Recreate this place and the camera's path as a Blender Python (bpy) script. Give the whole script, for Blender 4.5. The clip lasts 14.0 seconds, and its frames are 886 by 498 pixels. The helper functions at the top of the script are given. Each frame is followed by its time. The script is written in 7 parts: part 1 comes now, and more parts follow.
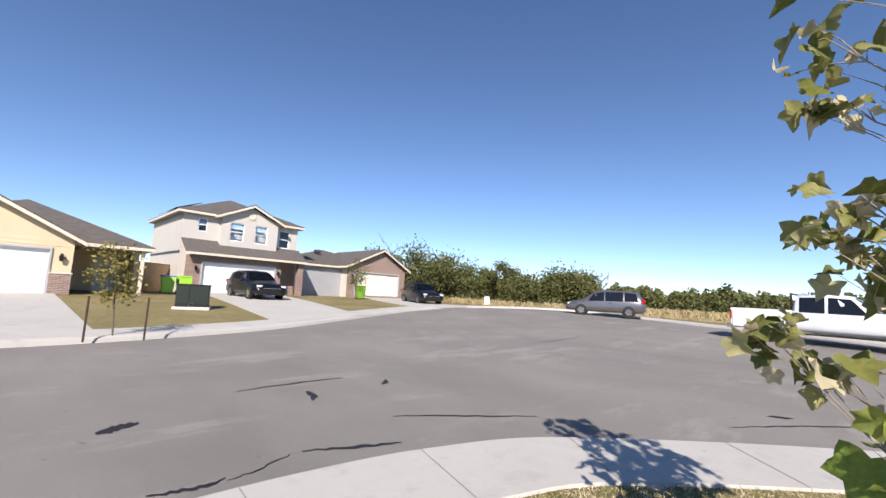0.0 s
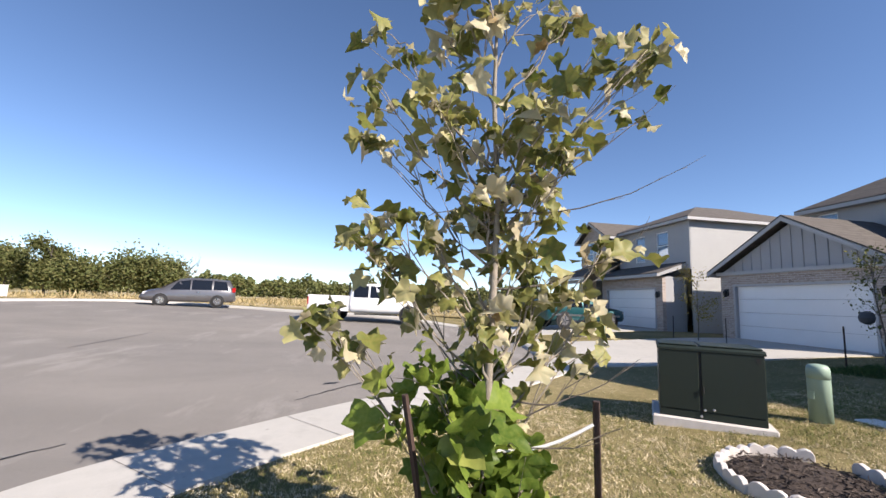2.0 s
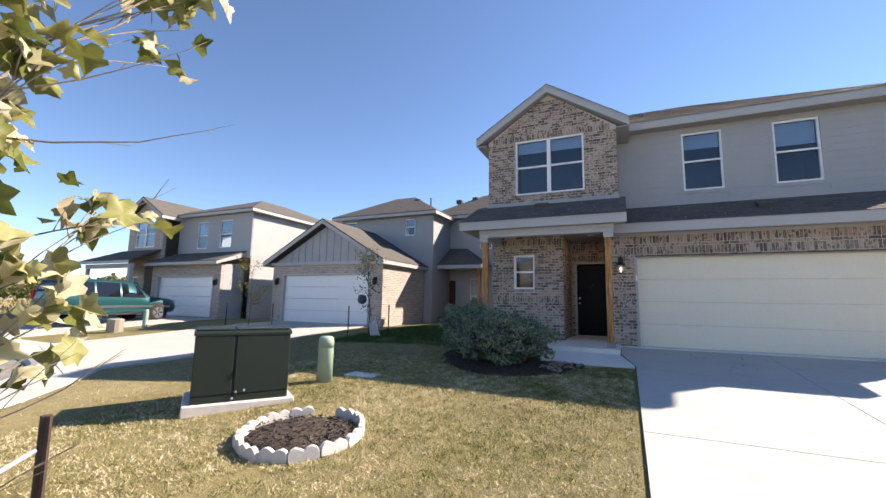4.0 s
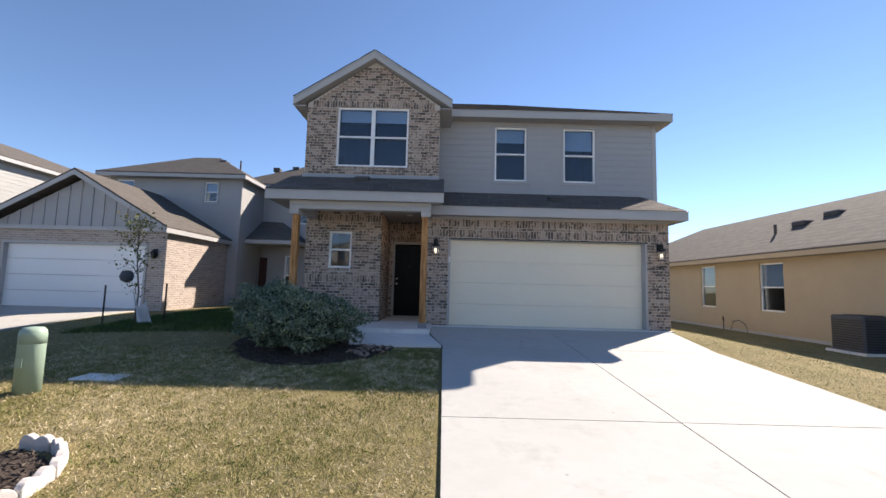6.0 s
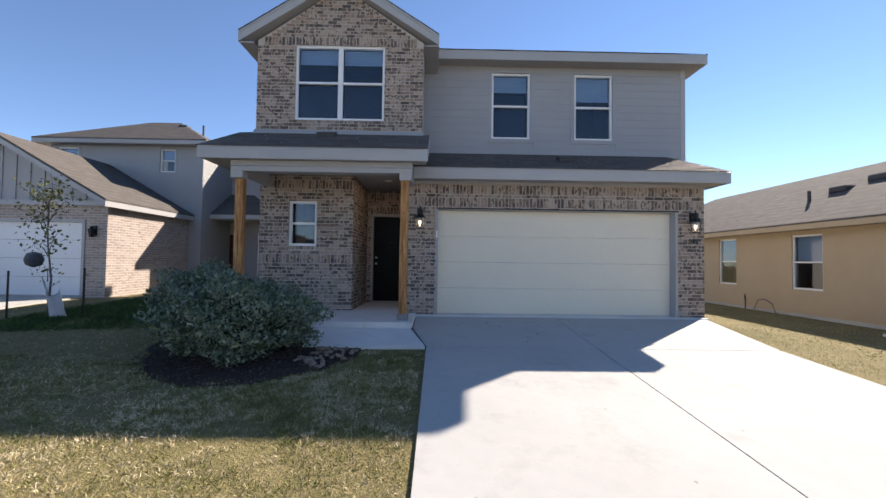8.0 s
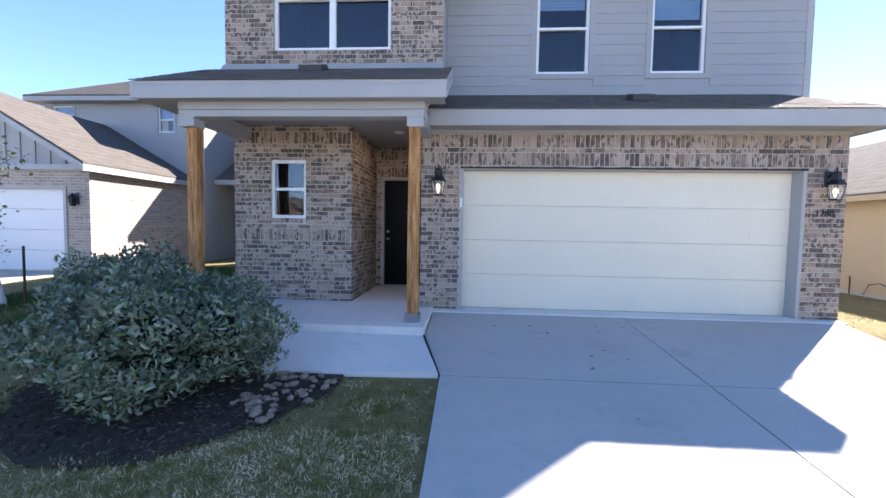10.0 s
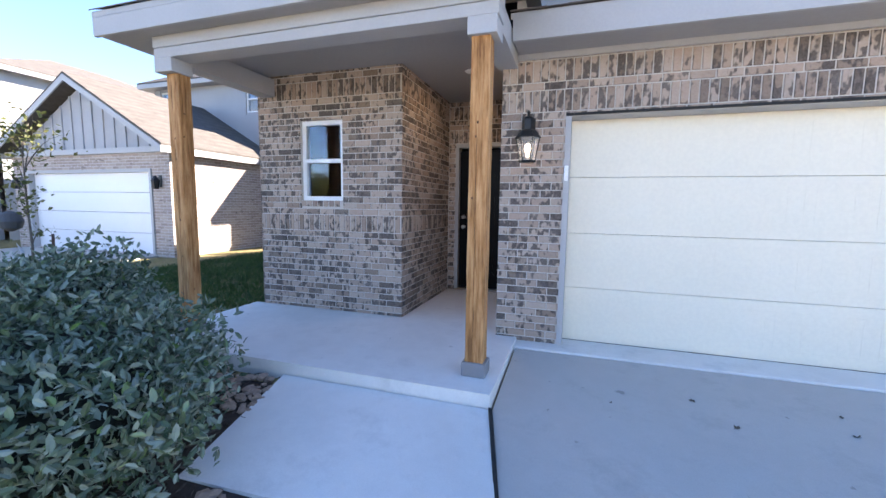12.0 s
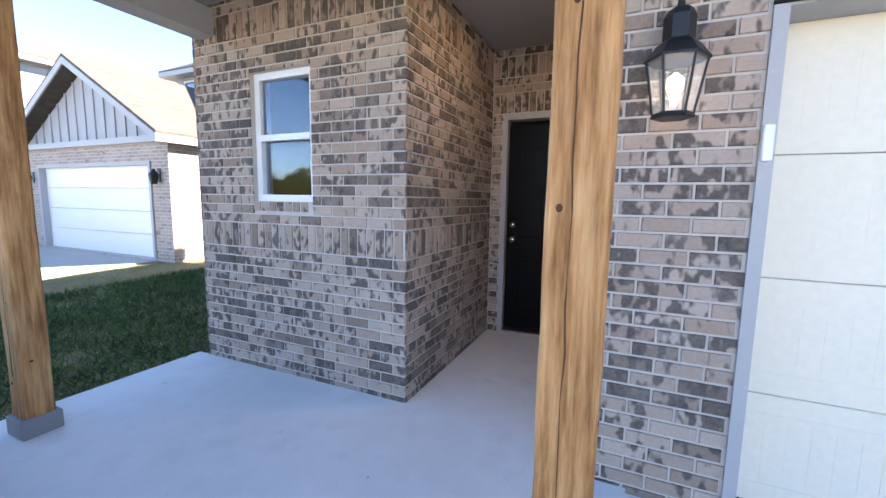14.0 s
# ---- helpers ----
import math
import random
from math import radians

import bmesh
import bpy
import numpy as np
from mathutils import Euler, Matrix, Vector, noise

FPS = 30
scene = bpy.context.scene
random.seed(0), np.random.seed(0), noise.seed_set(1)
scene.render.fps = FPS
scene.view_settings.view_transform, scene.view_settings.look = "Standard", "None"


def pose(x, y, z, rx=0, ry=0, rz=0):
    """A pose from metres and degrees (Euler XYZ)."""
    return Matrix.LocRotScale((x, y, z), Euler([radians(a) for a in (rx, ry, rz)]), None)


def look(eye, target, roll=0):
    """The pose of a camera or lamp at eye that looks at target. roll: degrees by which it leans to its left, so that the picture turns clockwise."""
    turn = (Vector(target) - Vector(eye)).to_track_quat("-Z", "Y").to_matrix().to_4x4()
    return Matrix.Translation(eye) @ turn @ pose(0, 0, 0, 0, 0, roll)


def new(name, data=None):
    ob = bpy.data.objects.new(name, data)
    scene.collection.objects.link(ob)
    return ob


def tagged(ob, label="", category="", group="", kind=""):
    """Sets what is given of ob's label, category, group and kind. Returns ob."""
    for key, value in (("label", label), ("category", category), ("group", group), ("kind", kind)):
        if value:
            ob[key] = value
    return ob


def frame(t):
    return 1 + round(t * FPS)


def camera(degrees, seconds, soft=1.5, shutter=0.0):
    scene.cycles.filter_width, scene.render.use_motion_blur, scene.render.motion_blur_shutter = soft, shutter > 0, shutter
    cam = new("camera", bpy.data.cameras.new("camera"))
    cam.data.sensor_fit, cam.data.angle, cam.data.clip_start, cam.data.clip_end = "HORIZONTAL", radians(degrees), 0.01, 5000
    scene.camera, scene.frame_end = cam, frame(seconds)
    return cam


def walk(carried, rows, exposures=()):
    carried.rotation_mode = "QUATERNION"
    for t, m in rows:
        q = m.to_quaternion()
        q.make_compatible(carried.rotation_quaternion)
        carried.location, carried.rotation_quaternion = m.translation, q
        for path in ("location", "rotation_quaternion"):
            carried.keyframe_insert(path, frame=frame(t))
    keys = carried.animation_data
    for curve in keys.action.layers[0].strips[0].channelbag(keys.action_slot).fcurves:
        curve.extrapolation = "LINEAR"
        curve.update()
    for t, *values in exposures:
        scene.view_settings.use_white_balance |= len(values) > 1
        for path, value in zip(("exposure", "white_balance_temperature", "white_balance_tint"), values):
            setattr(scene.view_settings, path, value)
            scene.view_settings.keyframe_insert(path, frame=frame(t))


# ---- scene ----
cam = camera(95.2, 14.0)
PATH = [
    (0, (-0.069, -11.387, 1.01), (-1.488, -12.78, 1.229), 3.0),
    (0.5, (-0.138, -11.398, 1.006), (-1.84, -12.422, 1.238), 3.3),
    (1, (-0.194, -11.414, 1.009), (-2.083, -12.021, 1.259), 3.0),
    (1.5, (-0.179, -11.412, 1.021), (-2.157, -11.573, 1.274), 2.5),
    (2, (-0.203, -11.318, 1.033), (-2.163, -11.013, 1.284), 2.2),
    (2.5, (-0.228, -11.205, 1.034), (-2.056, -10.433, 1.283), 2.0),
    (3, (-0.241, -11.132, 1.038), (-1.818, -9.928, 1.289), 1.7),
    (3.5, (-0.279, -11.06, 1.001), (-1.5, -9.497, 1.259), 1.4),
    (4, (-0.254, -11.011, 0.99), (-1.073, -9.205, 1.246), 1.0),
    (4.2, (-0.255, -10.975, 1.016), (-0.921, -9.105, 1.261), 1.2),
    (6.3, (-0.122, -9.997, 0.968), (-0.103, -8.004, 1.141), 1.3),
    (6.5, (-0.1, -9.829, 0.986), (-0.071, -7.835, 1.149), 1.2),
    (7, (-0.093, -9.358, 0.995), (-0.047, -7.363, 1.13), 1.1),
    (7.5, (-0.058, -8.874, 1.022), (-0.009, -6.877, 1.123), 0.9),
    (8, (0.002, -8.357, 1.073), (0.029, -6.358, 1.135), 0.8),
    (8.2, (0.024, -8.158, 1.098), (0.036, -6.158, 1.141), 0.8),
    (10.3, (0.15, -5.925, 1.27), (-0.051, -3.939, 1.137), 1.0),
    (10.5, (0.216, -5.665, 1.277), (-0.048, -3.688, 1.128), 0.9),
    (11, (0.192, -5.143, 1.286), (-0.158, -3.182, 1.11), 0.9),
    (11.5, (0.146, -4.622, 1.343), (-0.325, -2.689, 1.132), 0.8),
    (12, (0.085, -4.09, 1.323), (-0.531, -2.2, 1.108), 0.8),
    (12.5, (0.02, -3.581, 1.366), (-0.736, -1.746, 1.122), 0.7),
    (13, (-0.118, -3.091, 1.383), (-0.975, -1.302, 1.129), 0.7),
    (13.5, (-0.273, -2.625, 1.411), (-1.159, -0.853, 1.138), 0.5),
    (14, (-0.500, -2.145, 1.392), (-1.314, -0.335, 1.150), 0.9),
]
walk(cam, [(t, look(eye, target, roll)) for t, eye, target, roll in PATH],
     exposures=[(0.0, 0.66, 6600, 16), (2.0, 0.88, 6850, 16), (3.0, 1.2, 7250, 16), (4.2, 1.3, 7250, 15), (6.3, 1.06, 7100, 15), (8.2, 1.1, 7050, 15), (10.3, 2.25, 6550, 17), (12.0, 2.62, 6900, 17), (14.0, 2.92, 7150, 16)])


# ---------- light ----------
SUN = Vector((0.98, 0.93, 1.0)).normalized()
world = bpy.data.worlds.new("sky")
scene.world = world
world.use_nodes = True
_n = world.node_tree.nodes
_sky = _n.new("ShaderNodeTexSky")
_sky.sky_type = "NISHITA"
_sky.sun_disc = False
_sky.sun_elevation = math.asin(SUN.z)
_sky.sun_rotation = math.atan2(SUN.x, SUN.y)
_sky.air_density, _sky.dust_density, _sky.ozone_density = 0.8, 0.0, 3.5
_sky.altitude = 900.0
_n["Background"].inputs["Strength"].default_value = 0.108
_sat = _n.new("ShaderNodeHueSaturation")
_sat.inputs["Saturation"].default_value = 1.05
world.node_tree.links.new(_sky.outputs[0], _sat.inputs["Color"])
world.node_tree.links.new(_sat.outputs[0], _n["Background"].inputs["Color"])
sun = new("sun", bpy.data.lights.new("sun", "SUN"))
sun.data.energy, sun.data.angle, sun.data.color = 5.0, radians(0.55), (1.0, 0.95, 0.87)
sun.matrix_world = look(SUN * 60, (0, 0, 0))


# ---------- materials ----------
class Mat:
    """A node material with a few short-hands."""

    def __init__(self, name, rough=0.7, metal=0.0, spec=0.4):
        self.m = bpy.data.materials.new(name)
        self.m.use_nodes = True
        self.t = self.m.node_tree
        self.b = self.t.nodes["Principled BSDF"]
        self.b.inputs["Roughness"].default_value = rough
        self.b.inputs["Metallic"].default_value = metal
        self.b.inputs["Specular IOR Level"].default_value = spec
        self.co = None

    def node(self, kind, **props):
        n = self.t.nodes.new(kind)
        for k, v in props.items():
            n.inputs[k].default_value = v
        return n

    def link(self, a, b):
        self.t.links.new(a, b)

    def coords(self, scale=(1, 1, 1), space="Object"):
        tc = self.node("ShaderNodeTexCoord")
        mp = self.node("ShaderNodeMapping")
        mp.inputs["Scale"].default_value = scale
        self.link(tc.outputs[space], mp.inputs["Vector"])
        return mp.outputs[0]

    def world_coords(self, scale=(1, 1, 1)):
        g = self.node("ShaderNodeNewGeometry")
        mp = self.node("ShaderNodeMapping")
        mp.inputs["Scale"].default_value = scale
        self.link(g.outputs["Position"], mp.inputs["Vector"])
        return mp.outputs[0]

    def noise(self, scale, co=None, detail=4.0, rough=0.6, stretch=(1, 1, 1)):
        n = self.node("ShaderNodeTexNoise", Scale=scale, Detail=detail, Roughness=rough)
        self.link(co or self.world_coords(stretch), n.inputs["Vector"])
        return n.outputs["Fac"]

    def ramp(self, fac, stops):
        r = self.node("ShaderNodeValToRGB")
        el = r.color_ramp.elements
        while len(el) < len(stops):
            el.new(0.5)
        for e, (p, c) in zip(el, stops):
            e.position, e.color = p, (*c, 1) if len(c) == 3 else c
        self.link(fac, r.inputs["Fac"])
        return r.outputs["Color"]

    def mix(self, fac, a, b, mode="MIX"):
        n = self.t.nodes.new("ShaderNodeMix")
        n.data_type, n.blend_type = "RGBA", mode
        for sock, v in ((n.inputs[0], fac), (n.inputs[6], a), (n.inputs[7], b)):
            if isinstance(v, (int, float)):
                sock.default_value = v
            elif isinstance(v, tuple):
                sock.default_value = (*v, 1)
            else:
                self.link(v, sock)
        return n.outputs[2]

    def math(self, op, a, b=0.0):
        n = self.t.nodes.new("ShaderNodeMath")
        n.operation = op
        for sock, v in ((n.inputs[0], a), (n.inputs[1], b)):
            if isinstance(v, (int, float)):
                sock.default_value = v
            else:
                self.link(v, sock)
        return n.outputs[0]

    def color(self, c):
        if isinstance(c, tuple):
            self.b.inputs["Base Color"].default_value = (*c, 1)
        else:
            self.link(c, self.b.inputs["Base Color"])
        return self

    def bump(self, h, strength=0.3, dist=0.01):
        n = self.node("ShaderNodeBump", Strength=strength, Distance=dist)
        self.link(h, n.inputs["Height"])
        self.link(n.outputs[0], self.b.inputs["Normal"])
        return self

    def rough(self, v):
        self.link(v, self.b.inputs["Roughness"])
        return self


def scaled(c, k):
    return tuple(v * k for v in c)


def paint(name, c, rough=0.6, var=0.06, scale=3.0, bump=0.05):
    m = Mat(name, rough)
    n1 = m.noise(scale)
    n2 = m.noise(scale * 30, detail=2)
    col = m.ramp(n1, [(0.3, scaled(c, 1 - var)), (0.7, scaled(c, 1 + var * 0.6))])
    m.color(m.mix(0.12, col, m.ramp(n2, [(0.35, scaled(c, 0.75)), (0.65, scaled(c, 1.1))])))
    m.bump(n2, bump, 0.004)
    return m.m


def make_brick(name, source, light=(0.46, 0.36, 0.295), mid=(0.34, 0.245, 0.19), dark=(0.055, 0.045, 0.042)):
    m = Mat(name, 0.85, spec=0.25)
    if source == "object":
        rnd = m.node("ShaderNodeObjectInfo").outputs["Random"]
    else:
        rnd = m.node("ShaderNodeNewGeometry").outputs["Random Per Island"]
    base = m.ramp(rnd, [(0.0, light), (0.30, scaled(light, 0.86)), (0.45, mid), (0.58, (0.41, 0.30, 0.24)), (0.70, scaled(light, 0.95)), (0.76, scaled(mid, 0.9)), (0.88, scaled(mid, 0.55)), (1.0, dark)])
    shift = m.t.nodes.new("ShaderNodeVectorMath")
    m.link(m.world_coords((1.25, 1.25, 0.7)), shift.inputs[0])
    m.link(m.math("MULTIPLY", rnd, 90.0), shift.inputs[1])
    blot = m.noise(15.0, shift.outputs[0], detail=1.5)
    pick = m.math("FRACT", m.math("MULTIPLY", rnd, 17.31))
    thr = m.math("ADD", 0.40, m.math("MULTIPLY", pick, 0.21))
    edge = m.math("MULTIPLY", m.math("SUBTRACT", blot, thr), 11.0)
    edge.node.use_clamp = True
    dk = m.math("MULTIPLY", edge, 0.9)
    col = m.mix(dk, base, (0.034, 0.029, 0.029))
    lime = m.ramp(m.noise(5.0), [(0.5, (0, 0, 0)), (0.75, (1, 1, 1))])
    col = m.mix(m.math("MULTIPLY", lime, 0.2), col, (0.50, 0.45, 0.41))
    m.color(m.mix(0.16, col, m.ramp(m.noise(60.0), [(0.3, (0.16, 0.12, 0.10)), (0.7, (0.54, 0.45, 0.38))])))
    m.bump(m.noise(70.0), 0.5, 0.006)
    return m.m


M = {}
M["brick"] = make_brick("brick_piece", "object")
M["bricks"] = make_brick("brick_run", "island")
M["mortar"] = paint("mortar", (0.52, 0.47, 0.425), 0.9, 0.12, 8, 0.4)
M["siding"] = paint("grey_siding_paint", (0.345, 0.345, 0.355), 0.55, 0.05, 1.2, 0.15)
M["trim"] = paint("grey_trim_paint", (0.40, 0.395, 0.395), 0.55, 0.05, 1.5, 0.1)
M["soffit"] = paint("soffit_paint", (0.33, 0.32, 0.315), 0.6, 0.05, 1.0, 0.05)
M["door_panel"] = paint("garage_door_cream", (0.77, 0.705, 0.575), 0.5, 0.03, 1.0, 0.12)
M["white"] = paint("white_vinyl", (0.80, 0.80, 0.80), 0.35, 0.02, 2.0, 0.02)
M["tan"] = paint("tan_siding_paint", (0.46, 0.36, 0.24), 0.6, 0.05, 1.2, 0.12)
M["yellow_tan"] = paint("cream_siding_paint", (0.62, 0.50, 0.33), 0.6, 0.05, 1.2, 0.12)
M["pale"] = paint("pale_stucco", (0.52, 0.49, 0.44), 0.8, 0.05, 1.0, 0.2)
M["white_siding"] = paint("white_side_siding", (0.35, 0.35, 0.345), 0.6, 0.04, 1.0, 0.1)
M["black_door"] = paint("black_door_paint", (0.004, 0.004, 0.005), 0.35, 0.1, 2.0, 0.03)
M["black_door"].node_tree.nodes["Principled BSDF"].inputs["Specular IOR Level"].default_value = 0.1
M["black_metal"] = paint("black_metal", (0.012, 0.012, 0.013), 0.4, 0.1, 5.0, 0.05)
M["rust"] = paint("rusty_steel", (0.06, 0.035, 0.028), 0.8, 0.3, 12.0, 0.3)
# near-black, faintly blue: the rooms' dimness is put into their colour
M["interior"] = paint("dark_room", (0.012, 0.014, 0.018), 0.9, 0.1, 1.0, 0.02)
# blue of the sky reflected in the panes, mixed into the blinds' colour
M["blind"] = paint("sky_tinted_blind", (0.36, 0.45, 0.53), 0.7, 0.03, 2.0, 0.05)
M["rubber"] = paint("rubber_strip", (0.02, 0.02, 0.02), 0.8, 0.1, 4.0, 0.1)
M["tyre"] = paint("tyre_rubber", (0.02, 0.02, 0.021), 0.85, 0.1, 8.0, 0.2)
M["lime_plastic"] = paint("lime_plastic", (0.36, 0.68, 0.06), 0.5, 0.04, 2.0, 0.05)
M["blue_plastic"] = paint("blue_plastic", (0.10, 0.22, 0.55), 0.5, 0.04, 2.0, 0.05)
M["fence"] = paint("cedar_fence", (0.42, 0.29, 0.17), 0.85, 0.2, 5.0, 0.3)
M["edging"] = paint("pale_concrete_edging", (0.62, 0.57, 0.53), 0.9, 0.1, 9.0, 0.5)
M["white_cloth"] = paint("white_sheet", (0.75, 0.75, 0.75), 0.8, 0.04, 6.0, 0.2)
M["bronze"] = paint("dark_vent_metal", (0.05, 0.045, 0.045), 0.5, 0.1, 4.0, 0.1)


def make_concrete(name, c, stain=0.25):
    m = Mat(name, 0.85, spec=0.3)
    a = m.noise(0.55, detail=6, rough=0.65)
    b = m.noise(6.0, detail=5)
    g = m.noise(160.0, detail=2)
    col = m.ramp(a, [(0.25, scaled(c, 1 - stain)), (0.55, c), (0.8, scaled(c, 1.06))])
    col = m.mix(0.25, col, m.ramp(b, [(0.3, scaled(c, 0.82)), (0.7, scaled(c, 1.06))]))
    spots = m.ramp(m.noise(2.2, detail=8, rough=0.7), [(0.53, (0, 0, 0)), (0.72, (1, 1, 1))])
    col = m.mix(m.math("MULTIPLY", spots, 0.45), col, scaled(c, 0.5))
    specks = m.ramp(m.noise(9.0, detail=3, rough=0.5), [(0.73, (0, 0, 0)), (0.76, (1, 1, 1))])
    col = m.mix(m.math("MULTIPLY", specks, 0.6), col, scaled(c, 0.3))
    m.color(m.mix(0.15, col, m.ramp(g, [(0.3, scaled(c, 0.6)), (0.7, scaled(c, 1.15))])))
    m.bump(g, 0.25, 0.002)
    return m.m


M["concrete"] = make_concrete("driveway_concrete", (0.455, 0.45, 0.43), 0.2)
M["porch"] = make_concrete("porch_concrete", (0.73, 0.725, 0.70), 0.3)
M["walkway"] = make_concrete("pavement_concrete", (0.46, 0.44, 0.40), 0.15)


def make_asphalt():
    m = Mat("asphalt", 0.9, spec=0.25)
    a = m.noise(0.16, detail=6, rough=0.6, stretch=(1.0, 1.0, 1.0))
    w = m.noise(0.7, detail=5, stretch=(1.0, 0.45, 1))
    g = m.noise(220.0, detail=2)
    col = m.ramp(a, [(0.3, (0.165, 0.152, 0.139)), (0.5, (0.207, 0.188, 0.168)), (0.7, (0.25, 0.225, 0.198))])
    col = m.mix(0.3, col, m.ramp(w, [(0.35, (0.13, 0.122, 0.116)), (0.65, (0.28, 0.258, 0.24))]))
    oil = m.ramp(m.noise(1.6, detail=6, rough=0.75), [(0.66, (0, 0, 0)), (0.74, (1, 1, 1))])
    col = m.mix(m.math("MULTIPLY", oil, 0.5), col, (0.06, 0.055, 0.055))
    pock = m.ramp(m.noise(4.5, detail=5, rough=0.6), [(0.69, (0, 0, 0)), (0.73, (1, 1, 1))])
    col = m.mix(m.math("MULTIPLY", pock, 0.8), col, (0.05, 0.047, 0.045))
    pale = m.ramp(m.noise(0.5, detail=7, rough=0.7, stretch=(0.5, 1.6, 1)), [(0.56, (0, 0, 0)), (0.66, (1, 1, 1))])
    col = m.mix(m.math("MULTIPLY", pale, 0.5), col, (0.36, 0.335, 0.31))
    m.color(m.mix(0.3, col, m.ramp(g, [(0.3, (0.05, 0.047, 0.043)), (0.7, (0.34, 0.315, 0.28))])))
    m.bump(g, 0.6, 0.004)
    return m.m


M["asphalt"] = make_asphalt()
M["score"] = paint("score_line_grime", (0.22, 0.20, 0.18), 0.9, 0.2, 6.0, 0.2)
M["crack"] = paint("crack_tar", (0.018, 0.017, 0.017), 0.6, 0.2, 6.0, 0.3)


def make_lawn():
    m = Mat("dry_lawn", 0.95, spec=0.1)
    a = m.noise(0.35, detail=6, rough=0.65)
    b = m.noise(6.0, detail=6, rough=0.7)
    g = m.noise(45.0, detail=4)
    col = m.ramp(a, [(0.30, (0.085, 0.09, 0.022)), (0.5, (0.24, 0.195, 0.095)), (0.7, (0.45, 0.365, 0.215))])
    col = m.mix(0.45, col, m.ramp(b, [(0.32, (0.07, 0.08, 0.02)), (0.5, (0.24, 0.20, 0.08)), (0.68, (0.42, 0.33, 0.18))]))
    m.color(m.mix(0.45, col, m.ramp(g, [(0.3, (0.05, 0.045, 0.018)), (0.7, (0.33, 0.27, 0.14))])))
    m.bump(g, 0.8, 0.03)
    return m.m


M["lawn"] = make_lawn()


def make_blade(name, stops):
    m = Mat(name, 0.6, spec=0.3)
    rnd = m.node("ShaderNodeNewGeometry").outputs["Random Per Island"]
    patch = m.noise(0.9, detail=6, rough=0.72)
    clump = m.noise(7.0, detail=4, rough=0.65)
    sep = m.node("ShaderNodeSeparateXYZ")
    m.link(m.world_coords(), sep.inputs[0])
    shade_green = m.math("MULTIPLY", m.math("ADD", sep.outputs[1], 10.5), 0.055)   # greener towards the house; this also puts house shade into the colour
    shade_green.node.use_clamp = True
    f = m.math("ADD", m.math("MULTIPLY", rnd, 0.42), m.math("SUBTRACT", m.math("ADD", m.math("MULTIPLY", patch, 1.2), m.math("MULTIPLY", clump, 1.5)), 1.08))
    m.color(m.ramp(m.math("SUBTRACT", f, m.math("MULTIPLY", shade_green, 0.26)), stops))
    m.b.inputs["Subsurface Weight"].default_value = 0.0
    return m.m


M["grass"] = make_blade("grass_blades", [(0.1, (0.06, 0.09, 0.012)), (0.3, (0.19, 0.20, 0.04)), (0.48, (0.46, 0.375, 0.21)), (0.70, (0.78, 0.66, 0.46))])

M["green_grass"] = make_blade("green_grass_blades", [(0.1, (0.02, 0.05, 0.01)), (0.4, (0.05, 0.10, 0.018)), (0.7, (0.10, 0.15, 0.03)), (0.95, (0.30, 0.27, 0.11))])


def make_wood():
    m = Mat("rough_cedar", 0.75, spec=0.25)
    co = m.world_coords((1, 1, 0.07))
    grain = m.noise(38.0, co, detail=6, rough=0.7)
    wide = m.noise(9.0, m.world_coords((1, 1, 0.22)), detail=4)
    col = m.ramp(wide, [(0.32, (0.16, 0.062, 0.018)), (0.5, (0.38, 0.175, 0.062)), (0.66, (0.60, 0.33, 0.145))])
    col = m.mix(0.5, col, m.ramp(grain, [(0.36, (0.11, 0.042, 0.012)), (0.5, (0.46, 0.225, 0.085)), (0.64, (0.70, 0.42, 0.20))]))
    check = m.ramp(m.noise(30.0, m.world_coords((1, 1, 0.025)), detail=2), [(0.68, (0, 0, 0)), (0.72, (1, 1, 1))])
    m.color(m.mix(m.math("MULTIPLY", check, 0.75), col, (0.07, 0.03, 0.012)))
    m.bump(grain, 0.6, 0.006)
    return m.m


M["wood"] = make_wood()
M["knot"] = paint("wood_knot", (0.10, 0.042, 0.014), 0.7, 0.3, 40.0, 0.3)


def make_shingle(name, source, c):
    m = Mat(name, 0.95, spec=0.15)
    if source == "object":
        rnd = m.node("ShaderNodeObjectInfo").outputs["Random"]
    else:
        rnd = m.node("ShaderNodeNewGeometry").outputs["Random Per Island"]
    col = m.ramp(rnd, [(0.0, scaled(c, 0.7)), (0.5, c), (1.0, scaled(c, 1.3))])
    m.color(m.mix(0.4, col, m.ramp(m.noise(120.0), [(0.3, scaled(c, 0.45)), (0.7, scaled(c, 1.5))])))
    m.bump(m.noise(150.0), 0.5, 0.004)
    return m.m


def make_far_shingle(name, c):
    m = Mat(name, 0.95, spec=0.15)
    rows = m.node("ShaderNodeTexWave", Scale=2.2, Distortion=0.6)
    rows.bands_direction = "Z"
    m.link(m.world_coords(), rows.inputs["Vector"])
    n = m.noise(3.0, detail=6, rough=0.7, stretch=(1, 1, 3))
    col = m.ramp(n, [(0.3, scaled(c, 0.75)), (0.7, scaled(c, 1.2))])
    m.color(m.mix(m.math("MULTIPLY", rows.outputs["Fac"], 0.3), col, scaled(c, 0.6)))
    m.bump(m.noise(40.0), 0.4, 0.02)
    return m.m


ROOF = (0.125, 0.108, 0.098)
M["shingle"] = make_shingle("shingle_piece", "object", ROOF)
M["shingles"] = make_shingle("shingle_run", "island", ROOF)
M["far_roof"] = make_far_shingle("far_shingles", (0.122, 0.109, 0.098))


